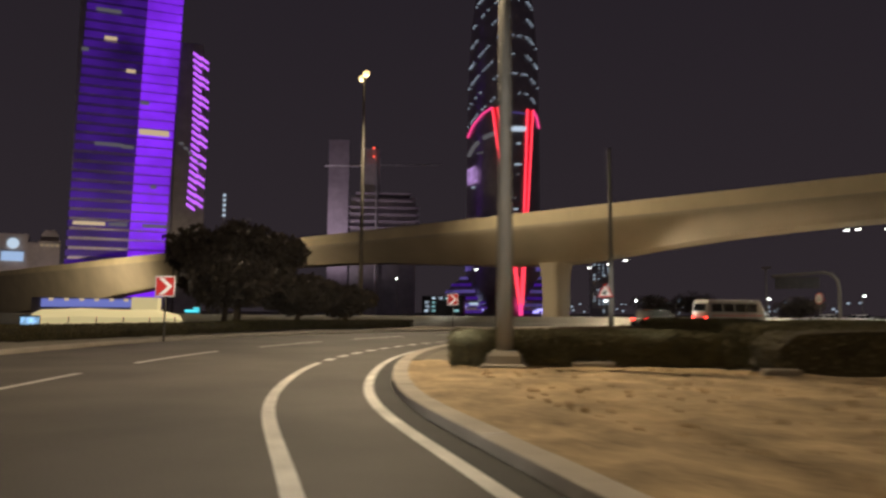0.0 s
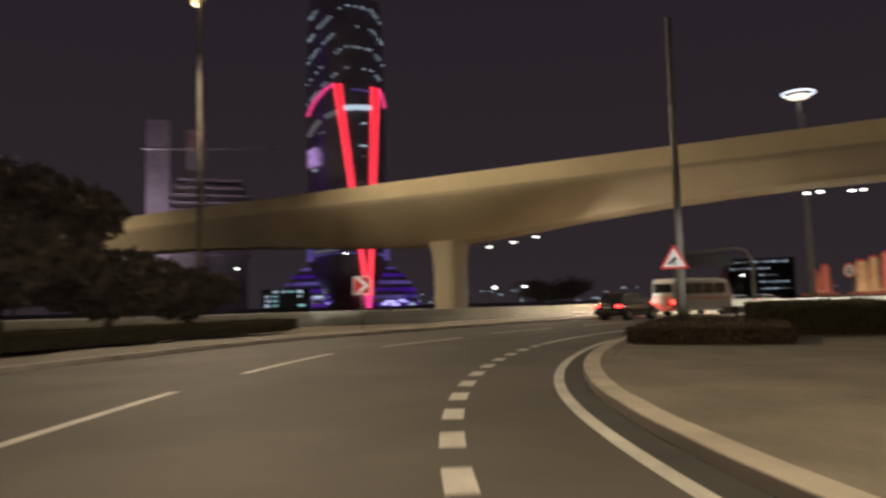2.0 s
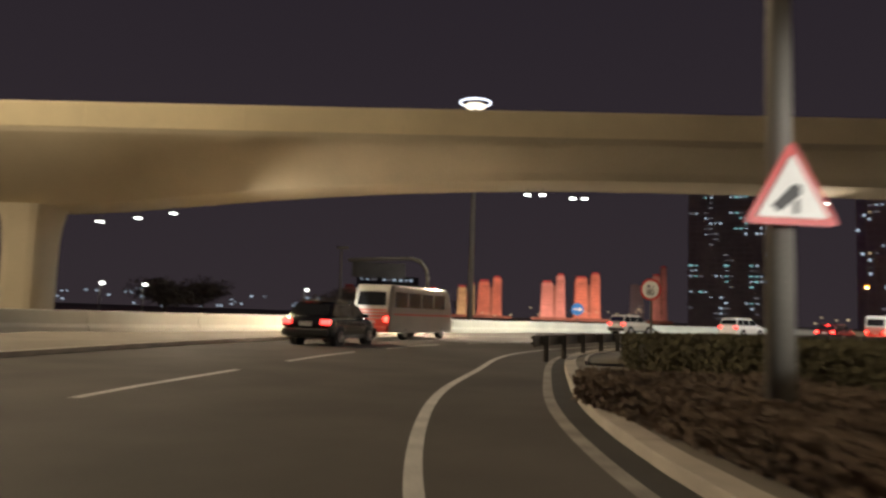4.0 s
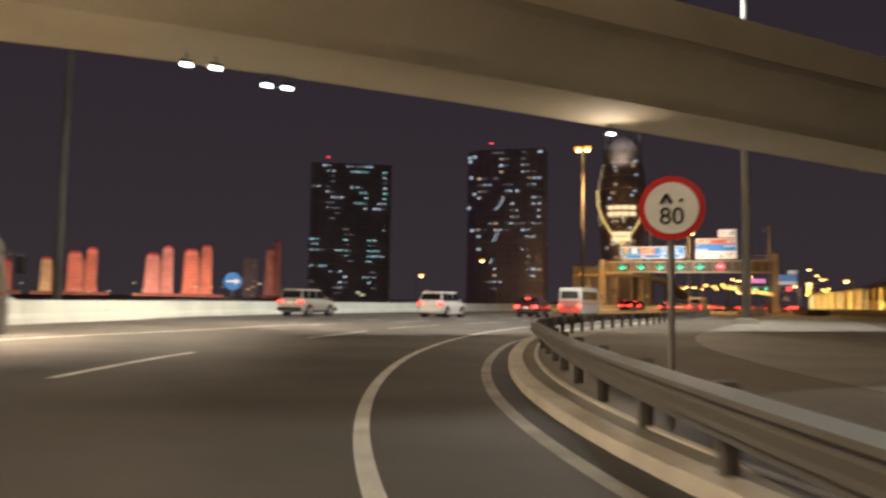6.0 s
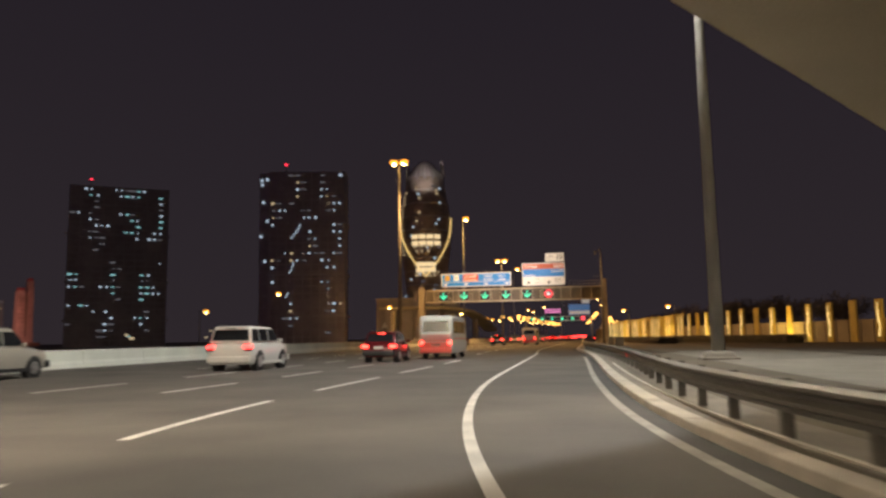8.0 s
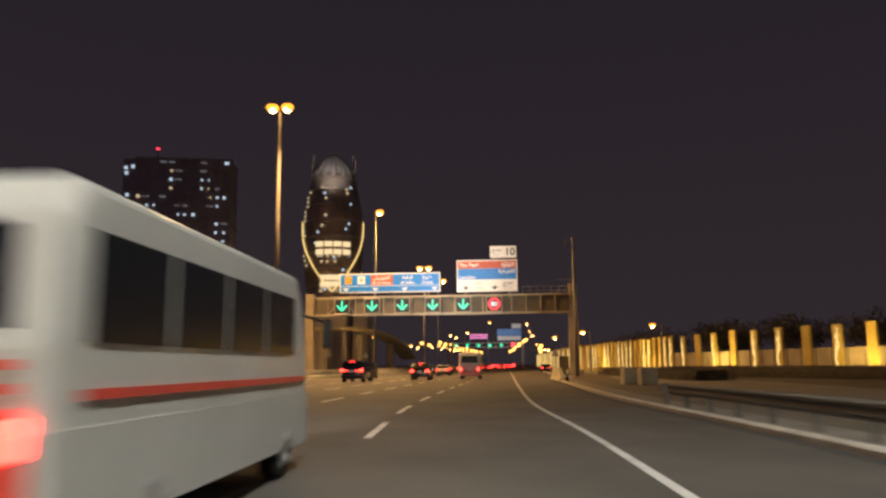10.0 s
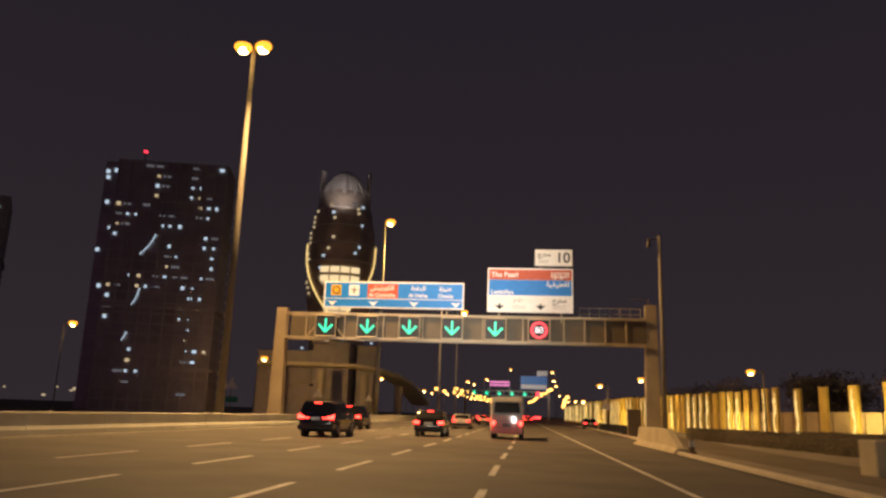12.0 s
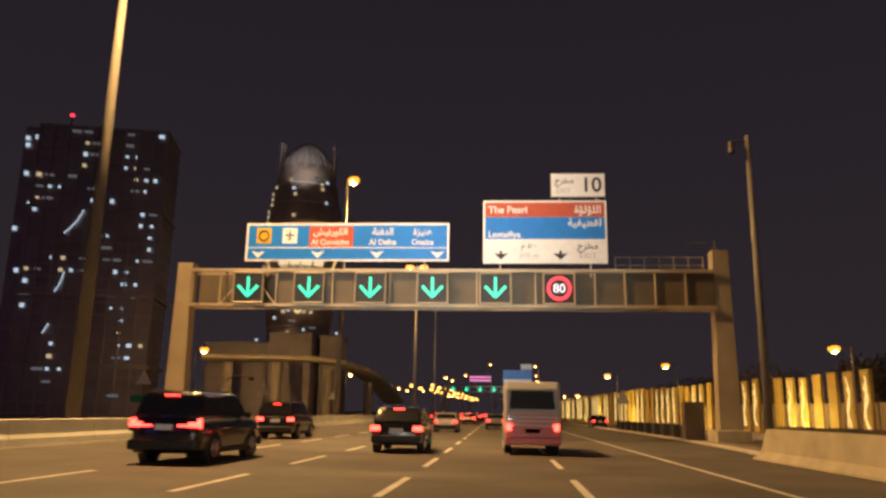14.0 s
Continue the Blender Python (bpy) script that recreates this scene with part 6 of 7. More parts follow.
# violet-lit tower
pt = thing("tower", pose(-167.6, -222.4, 0, 0, 0, 120.7), "tall tower glowing violet in floor bands", "building", "city towers")
bm = bmesh.new()
bx(bm, -4.0, 15.6, 75, 32.5, 30, 150)
part("body", bm, TOWERGLASS, pt)
dim, bright, ledge = pane_mesh("dim_band", 19.4, 2.3, LEDDIM), pane_mesh("bright_band", 12.0, 2.75, LEDPURPLE, 0.5), pane_mesh("band_edge", 12.1, 0.4, LEDDIM, 0.6)
rnd = random.Random(2)
for k in range(42):
    z = 4 + 3.35 * k
    sh = (z - 63) * 0.033
    share("dim_band", dim, pose(-9.9 + sh, -0.1 + rnd.uniform(-0.03, 0.03), z), pt)
    share("bright_band", bright, pose(6.0 + sh, 0.25, z), pt)
for k, (x, z, w) in enumerate(((5.5, 64.5, 10), (-9, 59, 9), (-3, 58.6, 4), (-14, 31, 10), (-5, 31, 6), (2, 75, 3), (-10, 97, 4), (-11, 107, 8), (6, 45, 2), (-3, 86, 3), (-18, 92, 2.2), (7, 31, 8))):
    bm = bmesh.new()
    bx(bm, x, -0.5, z, w, 0.4, 1.2 if k != 0 else 2.0)
    part("lit_window", bm, WINDIM if k % 3 else WINWARM, pt)
pk = thing("tower", pose(-167.6, -222.4, 0, 0, 0, 120.7) @ pose(18.4, 2, 0), "dark tower with slanting magenta light strips", "building", "city towers")
bm = bmesh.new()
loft(bm, [[(x, y, z) for x, y in ((-5.8, 0), (b_, 0), (b_, 26), (-5.8, 26))] for z, b_ in ((0, 5.4), (60, 5.0), (100, 3.0))])
part("body", bm, TOWERGLASS, pk)
slash = bmesh.new()
panel(slash, [(-1.6, 0, 0.5), (-1.6, 0, 1.5), (1.3, 0, -0.6), (1.3, 0, -1.6)], 0.3)
slash_me = bpy.data.meshes.new("light_slash")
slash.to_mesh(slash_me)
slash.free()
slash_me.materials.append(LEDPINK)
for k in range(24):
    z = 39 + 2.45 * k
    x = 1.6 + 1.5 * math.sin((z - 30) / 70 * 2.6) - 0.9
    share("light_slash", slash_me, pose(x - 0.6, -0.4, z), pk)
    if k % 3:
        share("light_slash", slash_me, pose(x + 2.0, -0.4, z - 1.3), pk)
bm = bmesh.new()
for k in range(5):
    bx(bm, -3.5 + 1.6 * k, -0.4, 62 - 1.6 * k, 1.5, 0.3, 0.9)
part("lit_window", bm, WINDIM, pk)

dots = thing("light_column", pose(-191.2, -200.0, 0, 0, 0, 122), "dark slim mast with a column of white lights", "lamp")
part("mast", tube(bmesh.new(), (0, 0.8, 0), (0, 0.8, 46), 0.5, 0.3, 8), TOWERSLAB, dots)
for k in range(5):
    part("light", bx(bmesh.new(), 0, 0, 37.5 + 1.9 * k, 1.1, 0.5, 0.8, 0, 0.1), WINCOOL, dots)

LEDBAND = glow("blue_violet_band_light", (0.22, 0.15, 0.62), 0.30, 0.5, 8)
# red-lit round tower on a violet podium
rt = thing("tower", pose(-211.5, -95.8, 0, 0, 0, 92.5), "dark round tower with a glowing red V of lines", "building", "city towers")


def radius(z):
    return 14.2 - 0.5 * (z / 80) ** 2 if z < 92 else 13.5 - 7.0 * ((z - 92) / 58) ** 1.7


bm = bmesh.new()
loft(bm, [[(radius(z) * math.cos(2 * math.pi * k / 40), radius(z) * math.sin(2 * math.pi * k / 40), z) for k in range(40)] for z in (0, 15, 30, 45, 60, 75, 85, 92, 100, 110, 120, 130, 140, 150)])
part("body", bm, TOWERGLASS, rt, smooth=True)


def face(u, z, out=0.35):
    r = radius(z) + out
    u = max(-r * 0.995, min(r * 0.995, u))
    return Vector((u, -math.sqrt(r * r - u * u), z))


def led(nm, pts, mat_, r=0.42, label=""):
    bm_ = bmesh.new()
    fine = []
    for (u0, z0), (u1, z1) in zip(pts, pts[1:]):
        n_ = max(2, int(abs(z1 - z0) / 3 + abs(u1 - u0) / 1.5))
        fine += [face(u0 + (u1 - u0) * i / n_, z0 + (z1 - z0) * i / n_) for i in range(n_)]
    fine.append(face(*pts[-1]))
    pipe(bm_, fine, r, 6)
    return part(nm, bm_, mat_, rt, label)


TIP = 4.0


def leg(u_top, u_tip, f):
    """A point on a straight leg of the V, f of the way down."""
    return (u_top + (u_tip - u_top) * f, 77.3 + (TIP - 77.3) * f)


for out_, in_, tip_o, tip_i in ((-3.7, -1.7, 6.3, 6.8), (11.4, 9.4, 7.5, 7.0)):
    for top, tip, r in ((out_, tip_o, 0.34), (in_, tip_i, 0.26)):
        led("light_line", [leg(top, tip, k / 10) for k in range(11)], LEDPINKRED, r, "glowing pink-red edge line")
    bm = bmesh.new()
    loft(bm, [[face(leg(out_, tip_o, k / 20)[0], leg(out_, tip_o, k / 20)[1], 0.1), face(leg(in_, tip_i, k / 20)[0], leg(in_, tip_i, k / 20)[1], 0.1), face(leg(in_, tip_i, k / 20)[0], leg(in_, tip_i, k / 20)[1], 0.3), face(leg(out_, tip_o, k / 20)[0], leg(out_, tip_o, k / 20)[1], 0.3)] for k in range(21)])
    part("light_band", bm, LEDRED, rt, "deep red glowing band")
led("light_arc", [(-3.7, 77.4), (-7.5, 75.4), (-11.0, 72.2), (-13.5, 68.4)], LEDARC, 0.34, "glowing red and violet arc")
led("light_arc", [(11.4, 77.4), (12.8, 75.4), (13.8, 71.8)], LEDARC, 0.34, "glowing red and violet arc")
led("light_arc", [(2.0, 75.4), (8.8, 75.4)], LEDBAND, 0.25)
led("floor_light", [(-12.9, 60.8), (-10.8, 63.6), (-9.0, 65.0)], WINDIM, 0.75)
led("floor_light", [(-7.0, 66.2), (-2.8, 67.6)], WINDIM, 0.85)
led("floor_light", [(-0.5, 68.8), (8.4, 69.6)], WINCOOL, 0.9, "bright white floor band")
for z in (18.5, 21.5, 24.5, 27.5, 30.5):
    led("violet_band", [(-13.0, z), (-4, z + 0.8), (4.5, z + 0.6)], LEDBAND, 0.3, "dim violet facade light")
    led("violet_band", [(10.6, z + 0.4), (13.6, z)], LEDBAND, 0.3, "dim violet facade light")
for u in (-13.6, -12.2, 13.0, 13.9):
    led("edge_light", [(u, 17), (u, 33)], LEDBAND, 0.45, "violet vertical facade light")
led("floor_light", [(-11.5, 19.8), (-3, 20.6)], WINDIM, 0.45)
rnd = random.Random(7)
for k in range(9):
    z = 36 + 4.1 * k + rnd.uniform(-1, 1)
    u0 = rnd.uniform(2.5, 6.0) if k % 3 else rnd.uniform(-12, -6)
    led("floor_light", [(u0, z), (u0 + rnd.uniform(0.8, 2.6), z + 0.1)], WINCOOL if k % 2 else WINDIM, 0.2)
# broken rings of small lights round the upper floors, dropping towards the sides
dot = pane_mesh("light_dot", 0.62, 0.18, WINCOOL, 0.2)
for k in range(9):
    z = 83.0 + 7.4 * k
    r = radius(z)
    for i in range(34):
        f = -1.0 + 2.0 * i / 33
        u = r * 0.985 * math.sin(f * 1.5)
        drop = 7.5 * max(0.0, abs(u - 4.5) - 5.0) / 9.0
        if rnd.random() < (0.55 if u < -1 or u > 8.5 else 0.34):
            p = face(u, z - drop, 0.3)
            share("light_dot", dot, pose(p.x, p.y, p.z, 0, 0, math.degrees(math.atan2(p.y, p.x)) + 90) @ pose(0, 0, 0, 0, 0 if drop == 0 else (-38 if u < 0 else 38), 0), rt)
bm = bmesh.new()
loft(bm, [[face(-13.4, z, 0.4), face(-11.6, z, 0.4), face(-9.2 - (z > 55), z + 0.6, 0.4), face(-9.2 - (z > 55), z + 0.6, 0.9), face(-11.6, z, 0.9), face(-13.4, z, 0.9)] for z in (49.5, 51.5, 53.5, 55.5)])
part("screen", bm, glow("lilac_screen", (0.62, 0.36, 0.85), 0.55, 0.4, 2), rt, "pale lilac lit screen")
pod = thing("podium", pose(-211.5, -95.8, 0, 0, 0, 92.5), "stepped podium glowing in violet bands", "building")
def dome(z):
    return 25.0 * math.sqrt(max(0.05, 1 - (z / 19.0) ** 2))


bm = bmesh.new()
loft(bm, [[(dome(z) * math.cos(2 * math.pi * i / 40), 0.5 * dome(z) * math.sin(2 * math.pi * i / 40), z) for i in range(40)] for z in (0, 3, 6, 9, 12, 14.5, 16.5)])
part("shell", bm, TOWERGLASS, pod, smooth=True)
for k in range(6):
    z = 1.8 + 2.5 * k
    bm = bmesh.new()
    loft(bm, [[((dome(z) + e) * math.cos(2 * math.pi * i / 40), (0.5 * dome(z) + e) * math.sin(2 * math.pi * i / 40), z + dz) for i in range(40)] for dz, e in ((-0.55, 0.35), (0.55, 0.2))])
    part("light_band", bm, (LEDDIM, LEDBAND)[k % 2], pod, "dim violet light band")
bm = bmesh.new()
bx(bm, 6.8, -14.0, 2.6, 1.6, 2.4, 4.2, 0, 0.1)
part("entrance_light", bm, LEDARC, pod, "pink-red entrance light")
rnd = random.Random(17)
for k in range(26):
    a = rnd.uniform(-2.6, -0.5)
    bm = bmesh.new()
    bx(bm, 0, 0, 0, rnd.uniform(1.5, 4), 0.4, 0.8)
    part("lit_window", bm, (LEDBLUE, WINCOOL, LEDDIM)[k % 3], pod).matrix_basis = pose(25.3 * math.cos(a), 12.9 * math.sin(a), rnd.uniform(1.5, 6), 0, 0, math.degrees(a) + 90)

# grey towers under construction with a crane
gt = thing("tower", pose(-338, -192, 0, 0, 0, 106), "pale grey twin-shaft tower with unfinished floors", "building", "city towers")
bm = bmesh.new()
bx(bm, -8, 5, 50, 11.5, 10, 101)
part("shaft", bm, TOWERGREY, gt)
bm = bmesh.new()
bx(bm, 11, 9, 48.5, 10, 10, 97)
part("core", bm, LEDGE, gt)
for k in range(11):
    part("floor_slab", bx(bmesh.new(), 18, 8, 30 + 4.0 * k, 42 - (k > 8) * 10, 16, 0.7), TOWERGREY, gt)
# added spot with no lamp built, brightens the grey tower
lamp_light("site_light", (-296, -205, 20.0), (-338, -190, 66), 60000, (1.0, 0.80, 0.95), 110, 1.0)
bm = bmesh.new()
bx(bm, 18, 9, 34, 38, 13, 68)
part("infill", bm, TOWERGLASS, gt)
bm = bmesh.new()
tube(bm, (14, 0, 0), (14, 0, 92), 0.9, 0.9, 4)
tube(bm, (-16, 0, 85), (52, 0, 88), 0.5, 0.35, 4)
tube(bm, (14, 0, 88), (14, 0, 99), 0.8, 0.3, 4)
tagged(finish("tower_crane", bm, LEDGE), "dark tower crane with a long jib", "crane").matrix_basis = pose(-338, -192, 0, 0, 0, 106)
bm = bmesh.new()
for z in (96, 91):
    bx(bm, 12, -2, z, 1.2, 1.2, 0.8)
tagged(finish("beacon_lights", bm, glow("red_marker", (1.0, 0.1, 0.06), 2.0)), "pair of small red marker lights", "lamp").matrix_basis = pose(-338, -192, 0, 0, 0, 106)

# bulging tower with golden curves and a pale crown
ct = thing("tower", pose(-51.5, 203, 0, 0, 0, 12) @ Matrix.Scale(0.65, 4), "dark bulging tower with golden light curves", "building", "city towers")


def bulge(z):
    return 9.0 - 0.07 * max(0, z - 66) + 3.9 * math.exp(-(((z - 60) / 27) ** 2)) + 0.8 * min(1, z / 20)


def skin(u, z, out=0.3):
    r = bulge(z) + out
    u = max(-r * 0.995, min(r * 0.995, u))
    return Vector((u, -math.sqrt(r * r - u * u), z))


bm = bmesh.new()
loft(bm, [[(bulge(z) * math.cos(2 * math.pi * k / 36), bulge(z) * math.sin(2 * math.pi * k / 36), z) for k in range(36)] for z in [3.5 * i for i in range(26)]])
part("body", bm, BRONZEGLASS, ct, smooth=True)
for k in range(11):
    z = 8 + 7.2 * k
    part("floor_ring", pipe(bmesh.new(), circle(0, 0, z, bulge(z) + 0.1, 36), 0.3, 5, True), LEDGE, ct)
bm = bmesh.new()
loft(bm, [[(r * (1 + 0.07 * (k % 2)) * math.cos(2 * math.pi * k / 28), r * (1 + 0.07 * (k % 2)) * math.sin(2 * math.pi * k / 28), z) for k in range(28)] for z, r in ((86.0, 9.5), (87.4, 9.3), (91, 7.6), (95, 4.6), (97.6, 1.4), (98, 0.5))])
part("crown", bm, SCREENGREY, ct, "folded metal crown")
for k in range(-4, 5):
    bm = bmesh.new()
    ring = []
    for z, r in ((87.6, 9.95), (91, 8.2), (95, 5.1), (97.4, 1.9)):
        w = 0.022 * r + 0.10
        a = -math.pi / 2 + 0.27 * k
        c, t_ = Vector((math.cos(a), math.sin(a), 0)), Vector((-math.sin(a), math.cos(a), 0))
        ring.append([c * (r + o) + t_ * (e * w) + Vector((0, 0, z)) for o, e in ((-0.4, -1), (-0.4, 1), (0.1, 1), (0.1, -1))])
    loft(bm, ring)
    part("crown_rib", bm, CROWNSTEEL, ct, "pale floodlit rib of the crown")
for s in (-1, 1):
    bm = bmesh.new()
    ring = []
    for k in range(9):
        a = -math.pi / 2 + s * (1.25 + 0.11 * k)
        ring.append([(r * math.cos(a), r * math.sin(a), z) for r, z in ((10.1, 82), (10.4, 82), (10.2, 97.0 + 0.3 * k), (9.9, 97.0 + 0.3 * k))])
    loft(bm, ring)
    part("crown_screen", bm, SCREENGREY, ct, "curved grey crown screen")
for s in (-1, 1):
    bm = bmesh.new()
    pts = []
    for i in range(27):
        f = i / 26
        pts.append(skin(s * bulge(64 - 30 * f) * (1 - f**2.6) * 0.985, 66 - 32 * f))
    pipe(bm, [p for i, p in enumerate(pts) if i == 0 or (p - pts[i - 1]).length > 0.05], 0.27, 6)
    part("light_curve", bm, GOLDLIGHT, ct, "golden glowing curve")
    bm = bmesh.new()
    tube(bm, skin(s * 5.0, 24), skin(s * 0.3, 15), 0.35, 0.35, 5)
    part("light_chevron", bm, WINCOOL, ct)
for u, z in [(-5.6 + 3.9 * i, z) for i in range(4) for z in (51.2, 54.6)] + [(-3.4 + 3.4 * i, z) for i in range(3) for z in (37.4, 40.2)]:
    p = skin(u, z, 0.3)
    part("hall_window", bx(bmesh.new(), 0, 0, 0, 3.4, 0.4, 2.2), BRIGHTWARM, ct, "bright warm hall window").matrix_basis = pose(p.x, p.y, p.z, 0, 0, math.degrees(math.atan2(p.y, p.x)) + 90)
for k in range(16):
    p = skin(-bulge(46 + 2.2 * k) * (0.90 + 0.03 * (k % 3)), 46 + 2.2 * k, 0.25)
    share("lit_window", PANES[2], pose(p.x, p.y, p.z, 0, 0, math.degrees(math.atan2(p.y, p.x)) + 90), ct)
rnd = random.Random(31)
for k in range(60):
    z = rnd.choice([34.5, 36, 47, 49.5, 52]) if k < 26 else rnd.uniform(5, 84)
    u = rnd.uniform(-6.5, 6.5) if k < 26 else rnd.uniform(-8, 8)
    p = skin(u, z, 0.25)
    share("lit_window", PANES[2] if k < 26 else PANES[rnd.choice((0, 2, 3, 4))], pose(p.x, p.y, p.z, 0, 0, math.degrees(math.atan2(p.y, p.x)) + 90), ct)


def lit_tower(x, y, w, h, mat_, seed, label):
    """A distant floodlit tower: a broad shaft, a taller one with a dim red cap, a recess painted dark between and a
    flared base.
    """
    t = thing("tower", pose(x, y, -4, 0, 0, 52), label, "building", "floodlit towers")
    rnd_ = random.Random(seed)
    for nm, cx, ww, hh, dd in (("main_shaft", -w * 0.24, w * 0.46, h * rnd_.uniform(0.84, 0.92), 12), ("tall_shaft", w * 0.27, w * 0.34, h, 11)):
        bm = bmesh.new()
        loft(bm, [[(cx + sx * ww / 2 * f, 6 + sy * dd / 2 * f, z) for sx, sy in ((-1, -1), (1, -1), (1, 1), (-1, 1))] for z, f in ((0, 1.42), (hh * 0.14, 1.22), (hh * 0.30, 1.06), (hh * 0.62, 0.98), (hh * 0.9, 0.94), (hh, 0.86))])
        shaft = part(nm, bm, mat_, t)
        for k in range(4):
            part("rib", bx(bmesh.new(), cx + ww * (-0.36 + 0.24 * k), 6 - dd / 2 - 0.05, hh * 0.62, 0.7, 0.9, hh * 0.56), mat_, shaft)
        for k in range(9):
            part("floor_line", bx(bmesh.new(), cx, 6 - dd / 2 * 0.98 - 0.1, hh * (0.34 + 0.068 * k), ww * 0.9, 0.3, 0.5), SHADEDRENDER, shaft)
        part("cap", bx(bmesh.new(), cx, 6, hh + 1.1, ww * 0.7, dd * 0.7, 2.2), ROOFRED, shaft, "dim red roof storey")
    # flush block, the recess's shade comes from its dark colour
    part("recess", bx(bmesh.new(), w * 0.045, 2.5, h * 0.40, w * 0.085, 5, h * 0.8), SHADEDRENDER, t, "recess between the shafts, its shade painted dark")
    part("podium", bx(bmesh.new(), 0, 5, 3.4, w * 1.7, 14, 6.8, 0, 0.3), SHADEDRENDER, t, "podium in the shaded render colour")


for k, (x, y, w, h) in enumerate(((-546, 350, 25, 43), (-507, 397, 25, 47), (-485, 421, 26, 49), (-436, 466, 13, 56), (-580, 300, 18, 30), (-620, 240, 22, 34))):
    lit_tower(x, y, w, h, (ORANGERENDER, SALMONRENDER)[k % 2], k, "distant tower floodlit orange red" if k % 2 == 0 else "distant tower floodlit salmon pink")
lit_tower(-559, 331, 18, 36, YELLOWRENDER, 2, "distant tower lit in yellow columns")
for x, y, watts, color in ((-500, 268, 150000, (1.0, 0.60, 0.50)), (-462, 340, 175000, (1.0, 0.60, 0.50)), (-420, 392, 180000, (1.0, 0.60, 0.50))):
    lamp_light("tower_floodlight", (x, y, 3.0), (x - 75, y + 50, 24), watts, color, 120, 1.0)
slab_tower(pose(-452, 452, -2, 0, 0, 45), "distant dark slim tower beside the floodlit ones", 12, 10, 38, 14, 9, 19, (3, 2), None, False, glass=DARKCON)

# marquee and low lit buildings beyond the trees
t = thing("marquee", pose(16.5, -113.3, -0.05, 0, 0, 126) @ Matrix.Scale(0.57, 4), "long pale glowing fabric marquee", "tent")
bm = bmesh.new()
loft(bm, [[(x, y, z) for y, z in ((-4, 0), (-4, (1.35 + dz) * f), (-2.4, (2.05 + dz) * f), (0, (2.45 + dz) * f), (2.4, (2.05 + dz) * f), (4, (1.35 + dz) * f), (4, 0))] for x, dz, f in ((-5.6, 0, 0.35), (-5.0, 0, 0.75), (-4.0, 0, 0.95), (-2, -0.06, 1), (1, 0.12, 1), (6, -0.06, 1), (11, 0.1, 0.96), (14, 0, 0.7))])
part("fabric", bm, TENT, t)
for k in range(6):
    part("pole", tube(bmesh.new(), (-4 + 3.4 * k, -4.05, 0), (-4 + 3.4 * k, -4.05, 1.35), 0.08, 0.08, 6), STEEL, t)
bm = bmesh.new()
bx(bm, 0, 0, 1.25, 1.7, 0.3, 0.32, 0, 0.05)
bx(bm, 0.5, 0, 1.6, 0.7, 0.3, 0.2, 0, 0.05)
tagged(finish("shop_sign", bm, glow("cyan_sign", (0.1, 0.85, 1.0), 1.2)), "cyan glowing shop sign among the trees", "sign").matrix_basis = pose(-16.5, -120.4, 0, 0, 0, 117)
t = thing("lit_screen", pose(24.6, -110.8, -0.05, 0, 0, 127) @ Matrix.Scale(0.6, 4), "small blue-white lit screen beside the marquee", "sign")
part("housing", bx(bmesh.new(), 0, 0.1, 0.75, 2.1, 0.2, 1.5, 0, 0.03), BLACK, t)
part("display", bx(bmesh.new(), 0, -0.02, 0.9, 1.9, 0.05, 0.9), glow("blue_white_screen", (0.35, 0.65, 1.0), 0.9, 0.6, 0.5), t, "uneven blue-white display")
copy_thing(t, pose(26.6, -113.6, -0.05, 0, 0, 127))
t = thing("low_building", pose(-51.5, -163.5, 0, 0, 0, 126), "low building with blue and white lights", "building")
bm = bmesh.new()
bx(bm, 5, 0, 1.7, 20, 10, 3.4)
part("body", bm, TOWERSLAB, t)
bm = bmesh.new()
bx(bm, 5, -5.2, 2.5, 17, 0.3, 1.4)
part("lit_band", bm, glow("blue_violet_band", (0.3, 0.35, 1.0), 0.5), t)
for k in range(7):
    part("lamp", bx(bmesh.new(), -2 + 2.4 * k, -5.5, 3.1, 0.7, 0.3, 0.5), WINWARM, t)
t = thing("kiosk", pose(-2, -118, 0, 0, 0, 112), "small kiosk with glowing cream walls behind the trees", "building")
bm = bmesh.new()
bx(bm, 0, 0, 1.3, 2.6, 2.4, 2.6, 0, 0.05)
# walls glow by themselves, no lamp lights the kiosk
part("body", bm, TENT, t)

# far street and traffic lights towards the horizon
lights = thing("far_lights", pose(0, 0, 0), "scattered tiny far street and building lights", "lights", "", "stuff")
rnd = random.Random(77)
for nm, mt, n, box_, zz in (("white_lights", WINCOOL, 60, (-420, -250, -130, 60), (1, 9)), ("tail_lights", TAIL, 40, (-22, 2, 240, 470), (0.7, 1.2)), ("city_lights", WINWARM, 40, (-420, -110, 150, 330), (2, 7))):
    bm = bmesh.new()
    for _ in range(n):
        bx(bm, rnd.uniform(box_[0], box_[1]), rnd.uniform(box_[2], box_[3]), rnd.uniform(*zz), rnd.uniform(0.5, 1.1), rnd.uniform(0.5, 1.1), rnd.uniform(0.4, 0.8))
    tagged(part(nm, bm, mt, lights), kind="stuff")
bm = bmesh.new()
for x, lean, z in ((-31, 0.03, 11.5), (-39, 0.05, 11.0), (7.5, -0.02, 12.0), (13, 0.05, 9.0)):
    for k in range(13):
        y = 320 + 25 * k + rnd.uniform(-3, 3)
        bx(bm, x + lean * (y - 320) + rnd.uniform(-0.6, 0.6), y, z + rnd.uniform(-0.3, 0.5), 1.5, 1.2, 1.1, 0, 0.35)
tagged(part("sodium_lights", bm, glow("far_sodium", (1.0, 0.5, 0.1), 4.0), lights), kind="stuff")

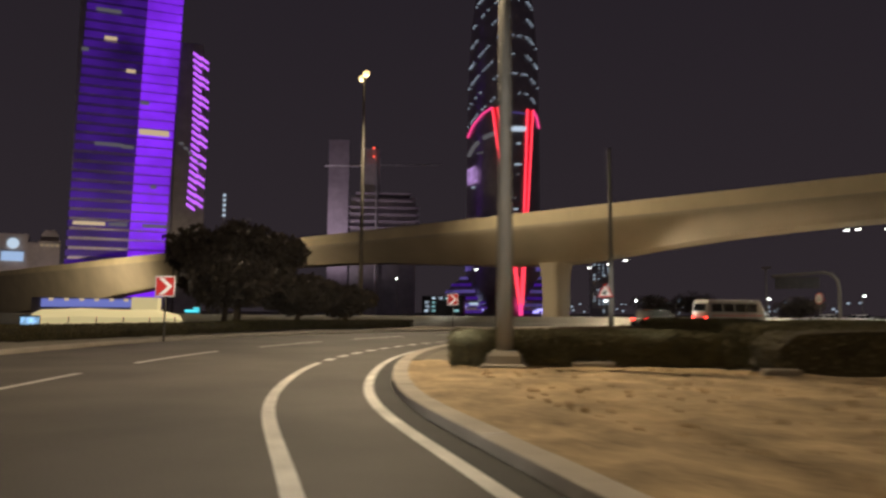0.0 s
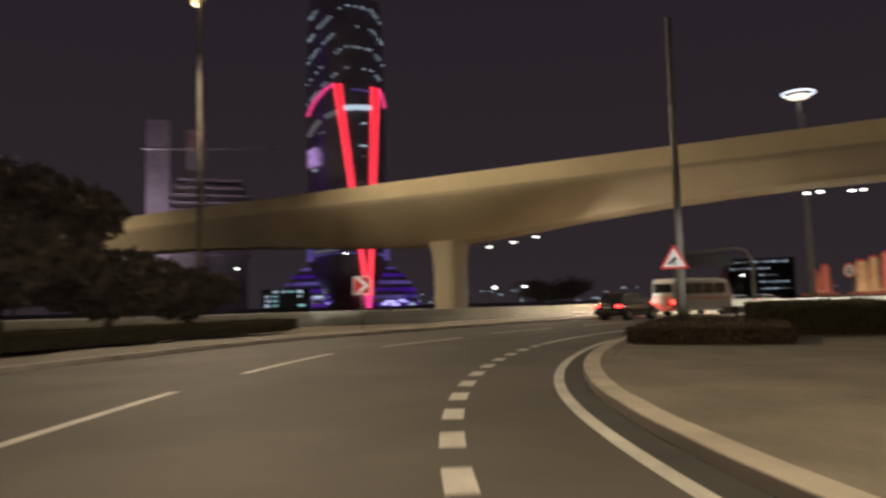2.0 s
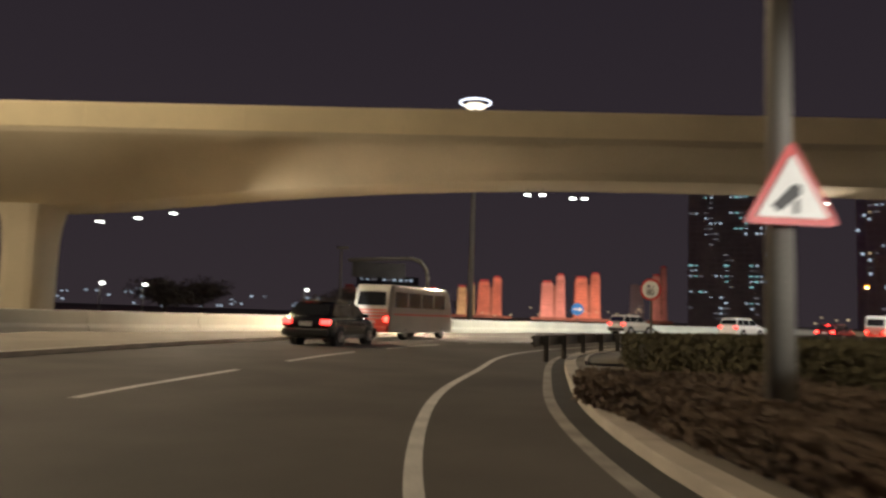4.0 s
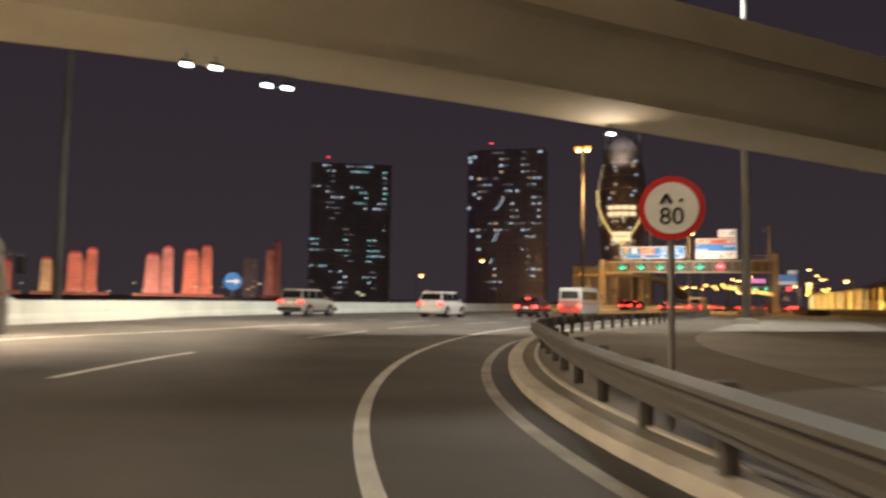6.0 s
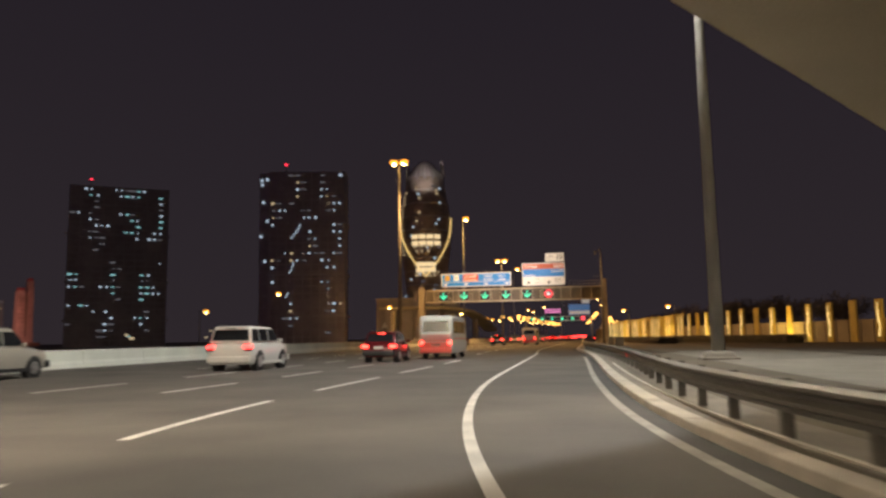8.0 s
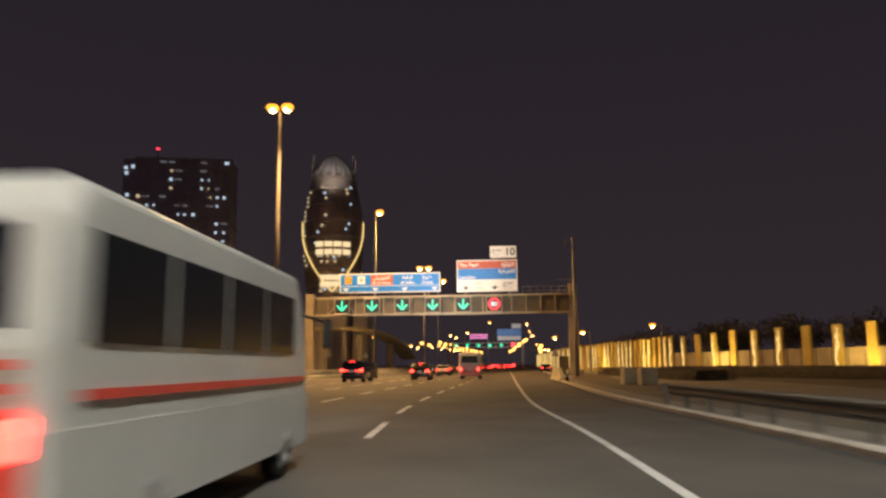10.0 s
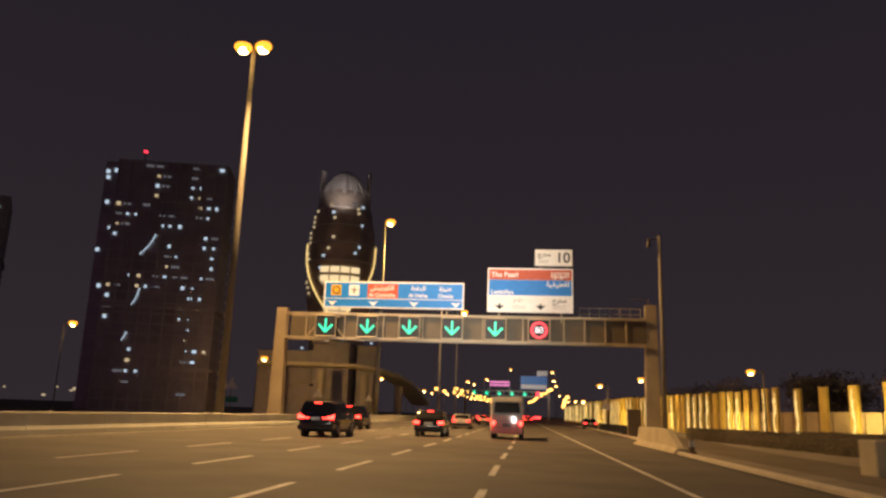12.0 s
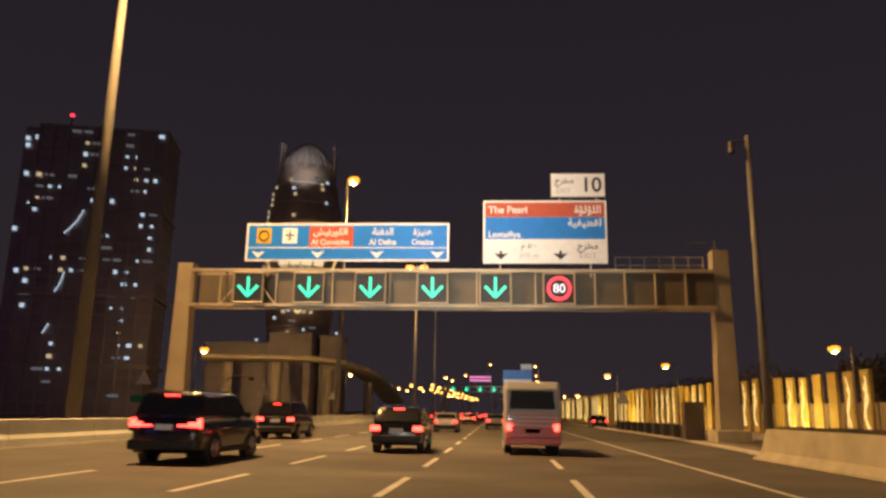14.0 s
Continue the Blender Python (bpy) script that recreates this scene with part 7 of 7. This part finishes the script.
# overpass under the bulging tower, its end curving away and down
t = thing("overpass", pose(0, 0, 0), "dim sand-coloured concrete overpass beside the main road", "bridge")
deck_line = [Vector((x, y, z)) for x, y, z in ((-57, 164, 10.1), (-52, 164.5, 10.15), (-46, 165, 10.2), (-38, 166, 10.1), (-34.5, 168.5, 9.6), (-32, 173, 8.8), (-30.5, 180, 7.6), (-29.8, 190, 5.9), (-29.5, 204, 3.6))]
bm = bmesh.new()
rings = []
for p, q in zip(deck_line, sideways([Vector((v.x, v.y, 0)) for v in deck_line], 1.0)):
    side_ = Vector((q.x - p.x, q.y - p.y, 0)).normalized()
    rings.append([p + side_ * a + Vector((0, 0, z)) for a, z in ((-2.2, 0.4), (-2.2, -0.15), (-1.4, -0.4), (1.4, -0.4), (2.2, -0.15), (2.2, 0.4), (1.9, 0.4), (1.9, 0.0), (-1.9, 0.0), (-1.9, 0.4))])
loft(bm, rings)
# same paler concrete, so the deck's lamplight is partly in its colour
part("deck", bm, LITCONCRETE, t)
for x, y, z in ((-53, 164.4, 9.4), (-44.5, 165.2, 9.5), (-36, 167.3, 8.6), (-30.8, 178, 6.8)):
    part("column", tube(bmesh.new(), (x, y, -0.05), (x, y, z), 0.75, 0.9, 12), CONCRETE, t)
for x, y, w, d, h, lab in ((-45.0, 178, 8.0, 8, 15.2, "dim sand-coloured stair tower of a station"), (-55.5, 180, 12.0, 9, 13.4, "dim flat-roofed station building"), (-38.4, 181, 4.0, 6, 15.0, "dim narrow lift tower")):
    b_ = thing("station_block", pose(x, y, 0), lab, "building", "station blocks")
    part("wall", bx(bmesh.new(), 0, 0, h / 2, w, d, h, 0, 0.05), FACADE, b_)
    part("parapet", bx(bmesh.new(), 0, 0, h + 0.2, w + 0.5, d + 0.5, 0.4, 0, 0.04), FACADE, b_)
    part("roof_lamp", bx(bmesh.new(), w * 0.3, -d / 2 - 0.2, h + 0.9, 0.5, 0.3, 0.4, 0, 0.08), WINCOOL, b_, "small white roof lamp")
t = thing("curved_sign_arm", pose(-34.4, 112, 0), "pale curved sign arm behind the parapet", "sign gantry")
part("arm", pipe(bmesh.new(), [(0, 0, 0), (0, 0, 3.1), (0.15, 0, 3.7), (0.5, 0, 4.25), (1.0, 0, 4.55), (1.6, 0, 4.65), (3.4, 0, 4.7)], 0.1, 8), GANTRY, t)
part("camera", bx(bmesh.new(), 3.2, 0, 4.45, 0.5, 0.25, 0.3, 0, 0.04), DARKSTEEL, t)
